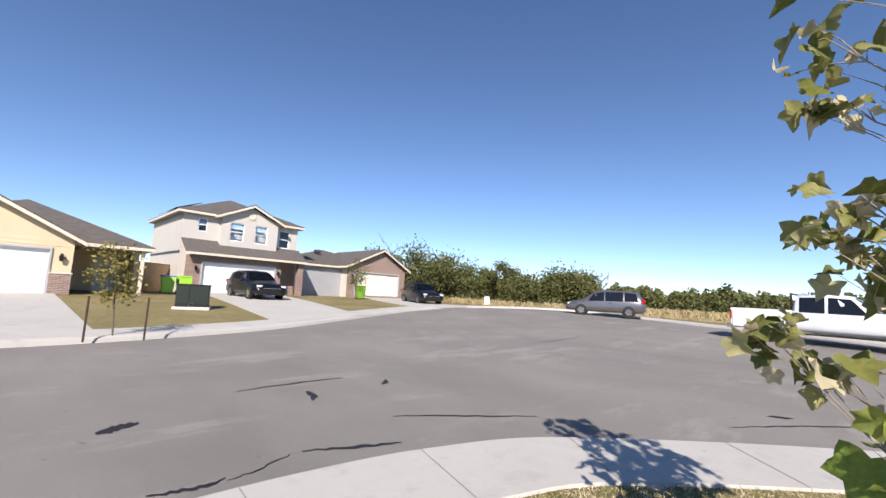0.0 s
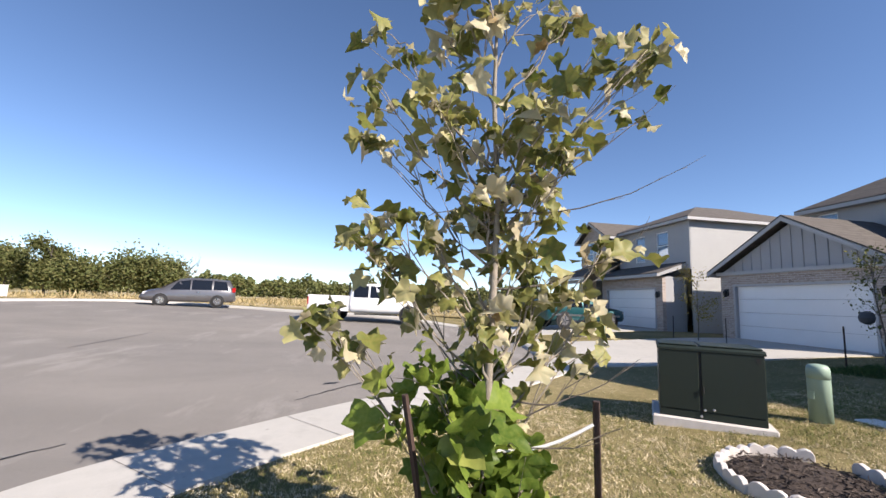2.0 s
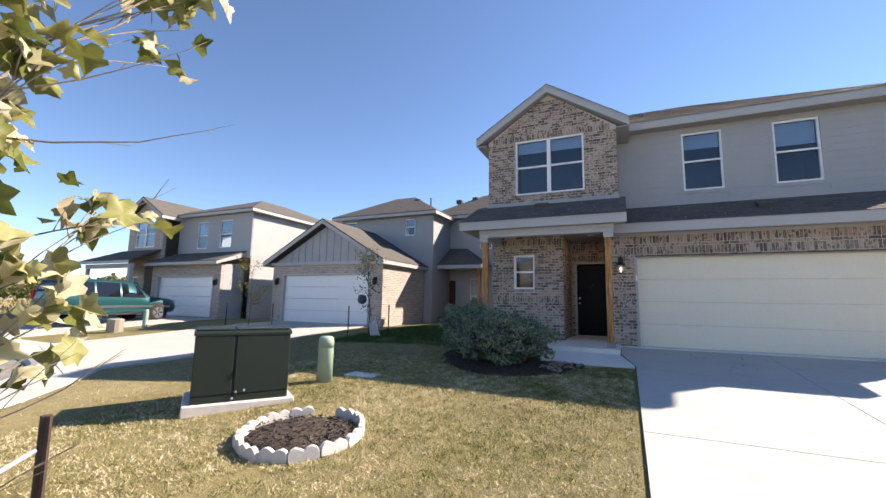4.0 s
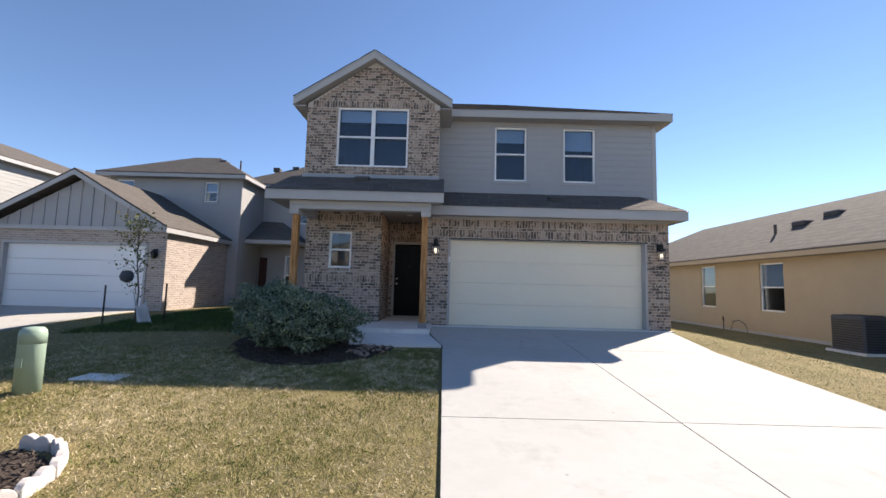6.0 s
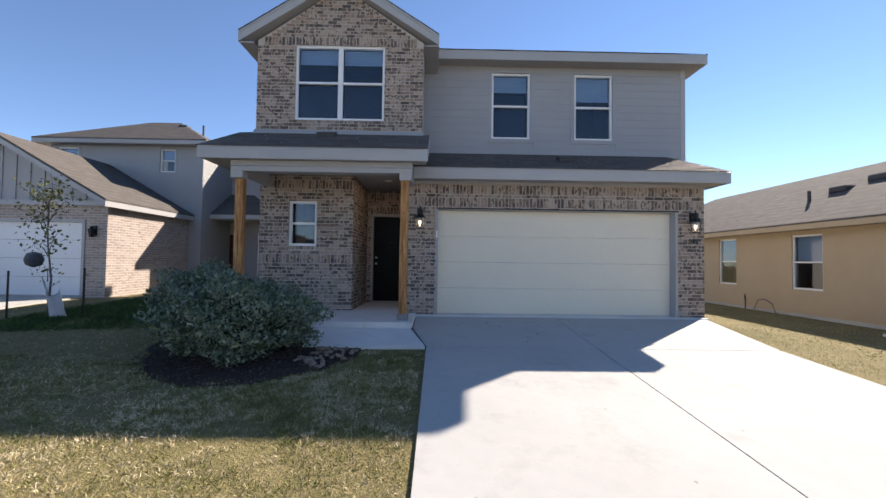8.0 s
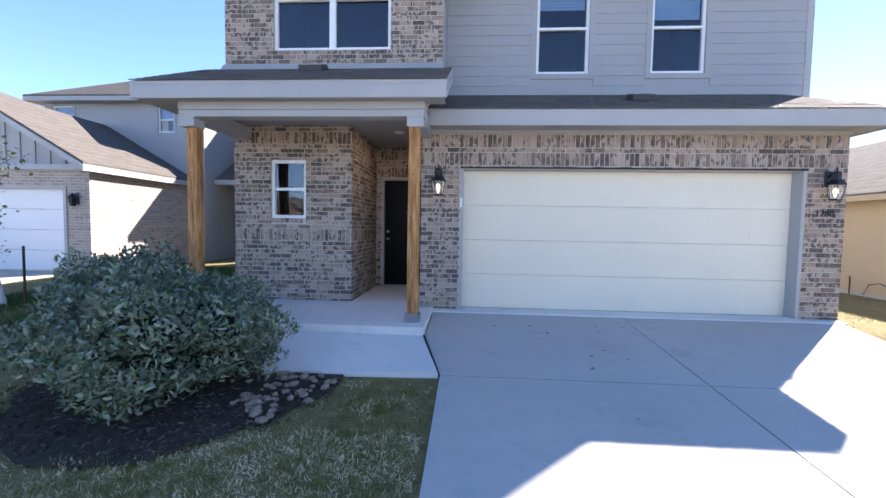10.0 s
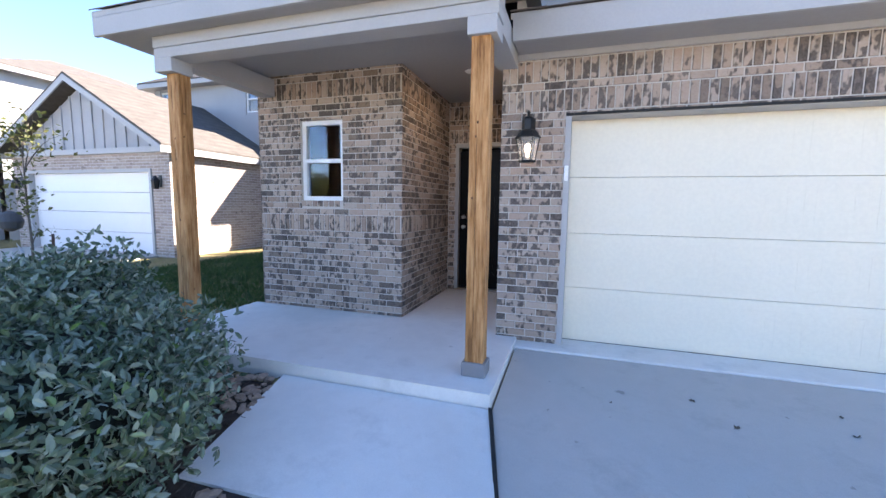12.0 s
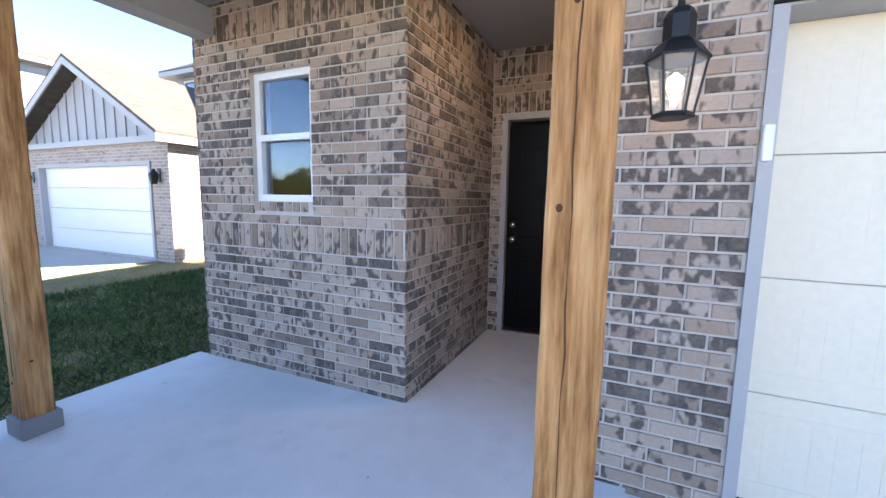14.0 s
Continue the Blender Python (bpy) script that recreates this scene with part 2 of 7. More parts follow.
def make_far_brick(name, a, b, mortar):
    m = Mat(name, 0.9, spec=0.2)
    tc = m.world_coords()
    s = m.node("ShaderNodeSeparateXYZ")
    m.link(tc, s.inputs[0])
    c = m.node("ShaderNodeCombineXYZ")
    m.link(m.math("ADD", s.outputs[0], s.outputs[1]), c.inputs[0])
    m.link(s.outputs[2], c.inputs[1])
    br = m.node("ShaderNodeTexBrick", Scale=1.0)
    br.inputs["Brick Width"].default_value = 0.25
    br.inputs["Row Height"].default_value = 0.077
    br.inputs["Mortar Size"].default_value = 0.009
    br.inputs["Color1"].default_value = (*a, 1)
    br.inputs["Color2"].default_value = (*b, 1)
    br.inputs["Mortar"].default_value = (*mortar, 1)
    br.inputs["Bias"].default_value = 0.1
    m.link(c.outputs[0], br.inputs["Vector"])
    dark = m.ramp(m.noise(7.0, detail=3, stretch=(0.7, 0.7, 2.0)), [(0.62, (0, 0, 0)), (0.7, (1, 1, 1))])
    m.color(m.mix(m.math("MULTIPLY", dark, 0.7), br.outputs["Color"], scaled(b, 0.35)))
    m.bump(br.outputs["Fac"], -0.4, 0.01)
    return m.m


M["far_brick"] = make_far_brick("far_brown_brick", (0.43, 0.36, 0.31), (0.31, 0.25, 0.22), (0.50, 0.45, 0.41))
M["red_brick"] = make_far_brick("far_red_brick", (0.30, 0.19, 0.145), (0.19, 0.12, 0.10), (0.38, 0.33, 0.29))


def make_glass(name, tint=(0.72, 0.82, 0.95)):
    m = Mat(name, 0.02)
    m.b.inputs["Base Color"].default_value = (*tint, 1)
    m.b.inputs["Transmission Weight"].default_value = 1.0
    m.b.inputs["IOR"].default_value = 1.52
    return m.m


M["glass"] = make_glass("window_glass")
m_ = Mat("tinted_car_glass", 0.04, spec=0.6)
m_.color((0.008, 0.009, 0.011))
M["car_glass"] = m_.m
m_ = Mat("chrome", 0.15, 1.0)
m_.color((0.62, 0.62, 0.63))
M["chrome"] = m_.m
m_ = Mat("satin_nickel", 0.28, 1.0)
m_.color((0.55, 0.54, 0.52))
M["nickel"] = m_.m
m_ = Mat("lamp_glow", 0.5)
m_.color((1, 0.85, 0.6))
m_.b.inputs["Emission Color"].default_value = (1.0, 0.80, 0.50, 1)
m_.b.inputs["Emission Strength"].default_value = 1.3
M["glow"] = m_.m


def car_paint(name, c, metal=0.3, rough=0.28, coat=0.6):
    m = Mat(name, rough, metal, 0.5)
    m.color(m.ramp(m.noise(1.5, detail=3), [(0.3, scaled(c, 0.93)), (0.7, scaled(c, 1.03))]))
    m.b.inputs["Coat Weight"].default_value = coat
    m.b.inputs["Coat Roughness"].default_value = 0.08
    return m.m


def make_leaf(name, stops, rough=0.5, trans=0.25):
    m = Mat(name, rough, spec=0.3)
    rnd = m.node("ShaderNodeNewGeometry").outputs["Random Per Island"]
    obr = m.node("ShaderNodeObjectInfo").outputs["Random"]
    f = m.math("FRACT", m.math("ADD", rnd, obr))
    col = m.ramp(f, stops)
    col = m.mix(0.25, col, m.ramp(m.noise(45.0), [(0.35, scaled(stops[0][1], 0.8)), (0.7, stops[-1][1])]))
    m.color(col)
    tr = m.node("ShaderNodeBsdfTranslucent")
    m.link(col, tr.inputs["Color"])
    mx = m.node("ShaderNodeMixShader", Fac=trans)
    m.link(m.b.outputs[0], mx.inputs[1])
    m.link(tr.outputs[0], mx.inputs[2])
    m.link(mx.outputs[0], m.t.nodes["Material Output"].inputs["Surface"])
    return m.m


M["leaf"] = make_leaf("sycamore_leaf", [(0.0, (0.08, 0.12, 0.022)), (0.25, (0.18, 0.20, 0.05)), (0.5, (0.35, 0.345, 0.13)), (0.62, (0.46, 0.44, 0.21)), (0.72, (0.60, 0.55, 0.35)), (0.95, (0.68, 0.61, 0.44)), (1.0, (0.36, 0.22, 0.08))], 0.5, 0.35)
M["leaf_green"] = make_leaf("green_sycamore_leaf", [(0.0, (0.07, 0.13, 0.02)), (0.4, (0.15, 0.23, 0.035)), (0.8, (0.27, 0.36, 0.06)), (1.0, (0.36, 0.38, 0.10))], 0.45, 0.4)
M["bush_leaf"] = make_leaf("bush_leaf", [(0.0, (0.052, 0.08, 0.048)), (0.4, (0.12, 0.16, 0.118)), (0.8, (0.30, 0.34, 0.29)), (0.93, (0.40, 0.45, 0.36)), (1.0, (0.14, 0.24, 0.05))], 0.42, 0.15)
M["far_leaf"] = make_leaf("far_foliage", [(0.0, (0.06, 0.08, 0.02)), (0.5, (0.115, 0.13, 0.04)), (1.0, (0.19, 0.175, 0.07))], 0.7, 0.2)
M["yellow_leaf"] = make_leaf("yellowing_leaf", [(0.0, (0.13, 0.14, 0.03)), (0.5, (0.26, 0.22, 0.05)), (1.0, (0.36, 0.29, 0.08))], 0.6, 0.3)
M["bark"] = paint("pale_bark", (0.30, 0.26, 0.21), 0.9, 0.25, 20.0, 0.6)
M["dark_bark"] = paint("grey_bark", (0.13, 0.11, 0.09), 0.9, 0.25, 20.0, 0.6)
M["mulch"] = paint("dark_mulch", (0.06, 0.043, 0.034), 0.95, 0.4, 25.0, 0.8)
M["stone"] = paint("river_stone", (0.30, 0.22, 0.17), 0.8, 0.4, 14.0, 0.4)
M["box_green"] = paint("utility_green", (0.013, 0.021, 0.015), 0.5, 0.08, 2.0, 0.05)
M["pale_green"] = paint("pale_green_plastic", (0.30, 0.40, 0.32), 0.5, 0.06, 3.0, 0.05)
M["ac_grey"] = paint("ac_grey", (0.07, 0.072, 0.08), 0.6, 0.1, 4.0, 0.1)
M["dry_field"] = paint("dry_field_grass", (0.34, 0.28, 0.15), 0.95, 0.25, 0.6, 0.5)


# ---------- building helpers ----------
def mesh_ob(name, bm, material, parent=None):
    me = bpy.data.meshes.new(name)
    bm.normal_update()
    bm.to_mesh(me)
    bm.free()
    for mt in material if isinstance(material, (list, tuple)) else [material]:
        me.materials.append(mt)
    ob = new(name, me)
    if parent is not None:
        ob.parent = parent
    return ob


BOX_LISTS = {}
SINGLE = {"backing", "wall", "upper_wall", "entry_wall", "sheathing", "side_wall", "side_beam", "soffit", "eave_soffit", "eave_board", "fascia", "window_trim", "garage_room", "room_shell", "dark_room", "frame", "wainscot", "wainscot_cap", "jamb", "running_board", "leg", "blind", "groove"}


def part(name, bm, material, parent, label=""):
    if name in SINGLE and len(BOX_LISTS.get(id(bm), ())) > 1:
        bs = BOX_LISTS.pop(id(bm))
        bm.free()
        return [part(name, boxes(b), material, parent, label) for b in bs][0]
    ob = mesh_ob(name, bm, material, parent)
    if label:
        tagged(ob, label)
    return ob


def thing(name, x, y, z, label, category, group="", rz=0):
    ob = new(name)
    ob.matrix_world = pose(x, y, z, 0, 0, rz)
    return tagged(ob, label, category, group)


def add_box(bm, x0, x1, y0, y1, z0, z1):
    v = [bm.verts.new(p) for p in ((x0, y0, z0), (x1, y0, z0), (x1, y1, z0), (x0, y1, z0), (x0, y0, z1), (x1, y0, z1), (x1, y1, z1), (x0, y1, z1))]
    for f in ((0, 3, 2, 1), (4, 5, 6, 7), (0, 1, 5, 4), (1, 2, 6, 5), (2, 3, 7, 6), (3, 0, 4, 7)):
        bm.faces.new([v[i] for i in f])
    return v


def boxes(*bs, bevel=0.0):
    bm = bmesh.new()
    for b in bs:
        add_box(bm, *b)
    BOX_LISTS.pop(id(bm), None)
    if not bevel:
        BOX_LISTS[id(bm)] = bs
    if bevel:
        bmesh.ops.bevel(bm, geom=list(bm.edges), offset=bevel, segments=1, affect="EDGES", profile=0.5)
    return bm


def prism(pts, axis, a, b):
    """A polygon of (u, v) pushed out along axis from a to b; u, v are the two other axes in order."""
    bm = bmesh.new()

    def at(u, v, w):
        return {"x": (w, u, v), "y": (u, w, v), "z": (u, v, w)}[axis]

    lo = [bm.verts.new(at(u, v, a)) for u, v in pts]
    hi = [bm.verts.new(at(u, v, b)) for u, v in pts]
    bm.faces.new(lo)
    bm.faces.new(hi[::-1])
    for i in range(len(pts)):
        j = (i + 1) % len(pts)
        bm.faces.new((lo[i], hi[i], hi[j], lo[j]))
    bmesh.ops.recalc_face_normals(bm, faces=bm.faces)
    return bm


def slab(quad, thick):
    """A sloping plate from four corner points, thick downwards."""
    bm = bmesh.new()
    q = [Vector(p) for p in quad]
    top = [bm.verts.new(p) for p in q]
    low = [bm.verts.new(p - Vector((0, 0, thick))) for p in q]
    bm.faces.new(top)
    bm.faces.new(low[::-1])
    for i in range(len(q)):
        j = (i + 1) % len(q)
        bm.faces.new((top[j], top[i], low[i], low[j]))
    bmesh.ops.recalc_face_normals(bm, faces=bm.faces)
    return bm


def add_tube(bm, path, radii, sides=8, cap=True):
    rings = []
    path = [Vector(p) for p in path]
    for i, p in enumerate(path):
        d = (path[min(i + 1, len(path) - 1)] - path[max(i - 1, 0)]).normalized()
        a = d.orthogonal().normalized() if abs(d.z) < 0.9 else d.cross(Vector((0, 1, 0))).normalized()
        b = d.cross(a)
        r = radii[i] if isinstance(radii, (list, tuple)) else radii
        rings.append([bm.verts.new(p + r * (math.cos(k * math.tau / sides) * a + math.sin(k * math.tau / sides) * b)) for k in range(sides)])
    for r0, r1 in zip(rings, rings[1:]):
        for k in range(sides):
            bm.faces.new((r0[k], r0[(k + 1) % sides], r1[(k + 1) % sides], r1[k]))
    if cap:
        bm.faces.new(rings[0][::-1])
        bm.faces.new(rings[-1])


def tube(path, radii, sides=8):
    bm = bmesh.new()
    add_tube(bm, path, radii, sides)
    bmesh.ops.recalc_face_normals(bm, faces=bm.faces)
    return bm


def lathe(profile, sides=20):
    """Turn (radius, z) pairs round the z axis."""
    bm = bmesh.new()
    rings = [[bm.verts.new((r * math.cos(k * math.tau / sides), r * math.sin(k * math.tau / sides), z)) for k in range(sides)] for r, z in profile]
    for r0, r1 in zip(rings, rings[1:]):
        for k in range(sides):
            bm.faces.new((r0[k], r0[(k + 1) % sides], r1[(k + 1) % sides], r1[k]))
    bm.faces.new(rings[0][::-1])
    bm.faces.new(rings[-1])
    bmesh.ops.recalc_face_normals(bm, faces=bm.faces)
    return bm


def smooth(ob):
    for p in ob.data.polygons:
        p.use_smooth = True
    return ob


def raw_mesh(name, verts, faces, material, parent=None):
    """Many small faces at once, from arrays."""
    me = bpy.data.meshes.new(name)
    me.from_pydata(verts, [], faces)
    me.materials.append(material)
    ob = new(name, me)
    if parent is not None:
        ob.parent = parent
    return ob


# ---------- the lie of the land ----------
def sstep(t):
    t = min(1.0, max(0.0, t))
    return t * t * (3 - 2 * t)


def hz(x, y):
    """Height of the ground at a place."""
    own = -0.02 - 0.0665 * min(max(-y, 0), 8.0)
    west = -0.47 + 0.34 * sstep((y + 5.5) / 9.0)
    k = sstep((-5.0 - x) / 6.0)
    z = own * (1 - k) + west * k
    e = sstep((x - 5.6) / 3.0) * sstep((y + 9) / 6.0)
    z = z * (1 - e) + min(z, -0.42) * e
    z += 0.75 * sstep((-16 - y) / 26.0) * sstep((30 - abs(x + 12)) / 12.0)
    z += 0.45 * sstep((-12 - x) / 14.0) * sstep((-4 - y) / 8.0) * (1 - sstep((-26 - y) / 10.0))
    return z


def spline(pts, n=8):
    """Points of a smooth line through the given ones."""
    out = []
    for i in range(len(pts) - 1):
        p0, p1, p2, p3 = pts[max(i - 1, 0)], pts[i], pts[i + 1], pts[min(i + 2, len(pts) - 1)]
        for k in range(n):
            t = k / n
            out.append(tuple(0.5 * (2 * b + (c - a) * t + (2 * a - 5 * b + 4 * c - d) * t * t + (3 * b - a - 3 * c + d) * t ** 3) for a, b, c, d in zip(p0, p1, p2, p3)))
    out.append(tuple(pts[-1]))
    return out


KERB = spline([(70, -15), (30, -15), (8, -15), (2, -15), (-0.8, -14.9), (-2.2, -14.75), (-3.2, -14.5), (-4.4, -13.95), (-6, -12.5), (-7.5, -10.8), (-8.4, -9.7), (-9.2, -8.6), (-10.4, -7.4),
               (-12.4, -6.4), (-15.5, -5.9), (-19, -6.0), (-22, -7.2), (-24.2, -9.6), (-26, -13), (-28.3, -17.3), (-30.4, -21), (-30.8, -25.4), (-28.2, -29), (-23, -30.6), (-18, -30.0), (-14, -28.6),
               (-10.5, -26.8), (-7, -25.2), (-3.5, -24), (0, -23.3), (6, -23), (30, -23), (70, -23)], 6)


def side_of(pts, d):
    """The line moved sideways by d, to the right of its way."""
    out = []
    for i, p in enumerate(pts):
        a, b = Vector(pts[max(i - 1, 0)]), Vector(pts[min(i + 1, len(pts) - 1)])
        w = (b - a).normalized()
        out.append((p[0] + d * w.y, p[1] - d * w.x))
    return out


def strip(rows, zs):
    """A band between several lines of equal length; zs: height above ground of each."""
    bm = bmesh.new()
    vs = [[bm.verts.new((x, y, hz(x, y) + z)) for x, y in row] for row, z in zip(rows, zs)]
    for a, b in zip(vs, vs[1:]):
        for i in range(len(a) - 1):
            bm.faces.new((a[i], a[i + 1], b[i + 1], b[i]))
    bmesh.ops.recalc_face_normals(bm, faces=bm.faces)
    return bm


def in_poly(x, y, poly):
    inside, j = False, len(poly) - 1
    for i in range(len(poly)):
        (xi, yi), (xj, yj) = poly[i], poly[j]
        if (yi > y) != (yj > y) and x < (xj - xi) * (y - yi) / (yj - yi) + xi:
            inside = not inside
        j = i
    return inside


ROAD_IN = side_of(KERB, 0.35)   # to the lawn side
WALK_IN = side_of(KERB, 1.25)
HOLE = side_of(KERB, 0.7)


def ground_z(x, y):
    z = hz(x, y)
    if x < 69 and in_poly(x, y, HOLE):
        return z - 0.30
    return z


def axis_steps(lo, hi, fine_lo, fine_hi, fine, far):
    out, v = [], fine_lo
    while v < fine_hi:
        out.append(v)
        v += fine
    out.append(fine_hi)
    s, v = fine, fine_hi
    while v < hi:
        s = min(s * 1.5, far)
        v += s
        out.append(v)
    s, v = fine, fine_lo
    while v > lo:
        s = min(s * 1.5, far)
        v -= s
        out.insert(0, v)
    return out


def build_ground():
    xs = axis_steps(-900, 900, -34, 16, 0.5, 120)
    ys = axis_steps(-900, 900, -46, 14, 0.5, 120)
    verts = [(x, y, ground_z(x, y)) for y in ys for x in xs]
    nx = len(xs)
    faces = [(j * nx + i, j * nx + i + 1, (j + 1) * nx + i + 1, (j + 1) * nx + i) for j in range(len(ys) - 1) for i in range(nx - 1)]
    ob = raw_mesh("ground", verts, faces, M["lawn"])
    return tagged(smooth(ob), "patchy half-dry lawn ground running out to open fields", "ground", kind="structure")


build_ground()


def build_road():
    n = len(KERB)
    half = n // 2
    bm = bmesh.new()
    # rungs between the two sides of the street, fine enough to follow the land
    a, b = side_of(KERB, 0.02), None
    left, right = a[:half + 1], a[::-1][:half + 1]
    m = min(len(left), len(right))
    steps = 14
    grid = []
    for i in range(m):
        p, q = left[i], right[i]
        row = []
        for k in range(steps + 1):
            t = k / steps
            x, y = p[0] * (1 - t) + q[0] * t, p[1] * (1 - t) + q[1] * t
            crown = 0.05 * (1 - (2 * t - 1) ** 2)
            row.append(bm.verts.new((x, y, hz(x, y) - 0.11 + crown)))
        grid.append(row)
    for r0, r1 in zip(grid, grid[1:]):
        for k in range(steps):
            bm.faces.new((r0[k], r0[k + 1], r1[k + 1], r1[k]))
    bmesh.ops.recalc_face_normals(bm, faces=bm.faces)
    ob = mesh_ob("road", bm, M["asphalt"])
    return tagged(smooth(ob), "worn grey asphalt road of a cul-de-sac", "road", kind="structure")


build_road()


def build_pavement():
    bm = strip([KERB, side_of(KERB, 0.05), side_of(KERB, 0.16), WALK_IN, side_of(KERB, 1.3)], [-0.125, -0.02, 0.025, 0.025, -0.06])
    ob = mesh_ob("pavement", bm, M["walkway"])
    tagged(ob, "pale concrete pavement with a rolled kerb along the road", "pavement", kind="structure")
    # score lines across it
    along = 0.0
    for i in range(1, len(KERB) - 1):
        p, q = Vector(KERB[i - 1]), Vector(KERB[i])
        along += (q - p).length
        if along > 1.6 and abs(p.x) < 31:
            along = 0.0
            a, b = Vector(side_of(KERB, 0.17)[i]), Vector(side_of(KERB, 1.24)[i])
            w = (b - a).normalized() * 0.004
            w = Vector((-w.y, w.x))
            bm = bmesh.new()
            bm.faces.new([bm.verts.new((c.x, c.y, hz(c.x, c.y) + 0.029)) for c in (a - w, a + w, b + w, b - w)])
            bmesh.ops.recalc_face_normals(bm, faces=bm.faces)
            part("score_line", bm, M["score"], ob)


build_pavement()


def road_z(x, y):
    hit, at, *_ = scene.ray_cast(bpy.context.evaluated_depsgraph_get(), Vector((x, y, 3)), Vector((0, 0, -1)))
    return at.z if hit else hz(x, y) - 0.08


def road_marks():
    """Tar-sealed cracks and dark stains in the asphalt."""
    rng = random.Random(4)
    # from, to, width
    for k, (x0, y0, x1, y1, w) in enumerate([(-2.45, -17.9, -4.3, -17.9, 0.06), (-3.65, -15.65, -5.35, -14.55, 0.06), (-2.2, -15.3, -3.2, -14.98, 0.07), (-0.9, -15.25, -1.45, -15.2, 0.07), (-1.45, -15.2, -2.1, -15.3, 0.025), (-0.75, -17.0, -1.15, -17.05, 0.2), (-11.9, -18.9, -15.6, -18.8, 0.05), (-7.1, -12.5, -9.1, -10.95, 0.045), (-8.2, -12.2, -8.45, -12.0, 0.12), (-3.2, -16.9, -3.3, -17.4, 0.12), (-4.6, -17.2, -4.9, -17.4, 0.1)]):
        n = 14
        bm = bmesh.new()
        prev = None
        d = Vector((x1 - x0, y1 - y0)).normalized()
        for i in range(n + 1):
            t = i / n
            c = Vector((x0 + (x1 - x0) * t, y0 + (y1 - y0) * t)) + Vector((-d.y, d.x)) * (0.05 * math.sin(3 * t + k) + rng.uniform(-0.02, 0.02))
            hw = w / 2 * (0.3 + 0.7 * math.sin(math.pi * min(max(t, 0.05), 0.95))) * rng.uniform(0.7, 1.2)
            pr = []
            for s in (-1, 1):
                q = c + Vector((-d.y, d.x)) * hw * s
                pr.append(bm.verts.new((q.x, q.y, road_z(q.x, q.y) + 0.006)))
            if prev:
                bm.faces.new((prev[0], prev[1], pr[1], pr[0]))
            prev = pr
        bmesh.ops.recalc_face_normals(bm, faces=bm.faces)
        tagged(mesh_ob("road_crack", bm, M["crack"]), "black tar-sealed crack in the asphalt", "crack", kind="structure")


road_marks()


# ---------- brick walls ----------
COURSE, BLEN, JOINT = 0.0715, 0.195, 0.0105


def brick_rows(u0, u1, z0, z1, soldiers, phase=0):
    """Bricks as (u0, u1, z0, z1) over a wall; soldiers: heights at which a course stands upright."""
    out, z, row = [], z0, phase
    while z < z1 - 0.02:
        upright = any(abs(z - s) < COURSE * 0.51 for s in soldiers)
        h = (BLEN - JOINT) if upright else COURSE - JOINT
        w = (COURSE - JOINT) if upright else BLEN - JOINT
        u = u0 - (0 if upright or row % 2 == 0 else BLEN / 2)
        while u < u1 - 0.012:
            a, b = max(u, u0), min(u + w, u1)
            if b - a > 0.02:
                out.append((a, b, z, min(z + h, z1)))
            u += w + JOINT
        z += h + JOINT
        row += 1
    return out


def clip_holes(bricks, holes):
    out = []
    for a, b, c, d in bricks:
        pieces = [(a, b, c, d)]
        for h0, h1, k0, k1 in holes:
            nxt = []
            for p in pieces:
                if p[1] <= h0 or p[0] >= h1 or p[3] <= k0 or p[2] >= k1:
                    nxt.append(p)
                    continue
                if p[0] < h0 - 0.02:
                    nxt.append((p[0], h0, p[2], p[3]))
                if p[1] > h1 + 0.02:
                    nxt.append((h1, p[1], p[2], p[3]))
                if p[2] < k0 - 0.02 and p[3] <= k1:
                    nxt.append((max(p[0], h0), min(p[1], h1), p[2], k0))
                elif p[3] > k1 + 0.02 and p[2] >= k0:
                    nxt.append((max(p[0], h0), min(p[1], h1), k1, p[3]))
            pieces = nxt
        out += pieces
    return out


BRICK_LATER = []


def brick_face(parent, bricks, place, near=None):
    """place(u, z, out) gives the point of a wall; bricks near the walk become single pieces."""
    single = [b for b in bricks if near and near(b)]
    rest = [b for b in bricks if not (near and near(b))]
    BRICK_LATER.append((parent, single, rest, place))


def brick_verts(b, place, lift):
    a, c, z0, z1 = b
    i = 0.003
    return [place(a, z0, 0), place(c, z0, 0), place(c, z1, 0), place(a, z1, 0), place(a + i, z0 + i, lift), place(c - i, z0 + i, lift), place(c - i, z1 - i, lift), place(a + i, z1 - i, lift)]


BRICK_FACES = ((4, 5, 6, 7), (0, 1, 5, 4), (1, 2, 6, 5), (2, 3, 7, 6), (3, 0, 4, 7))


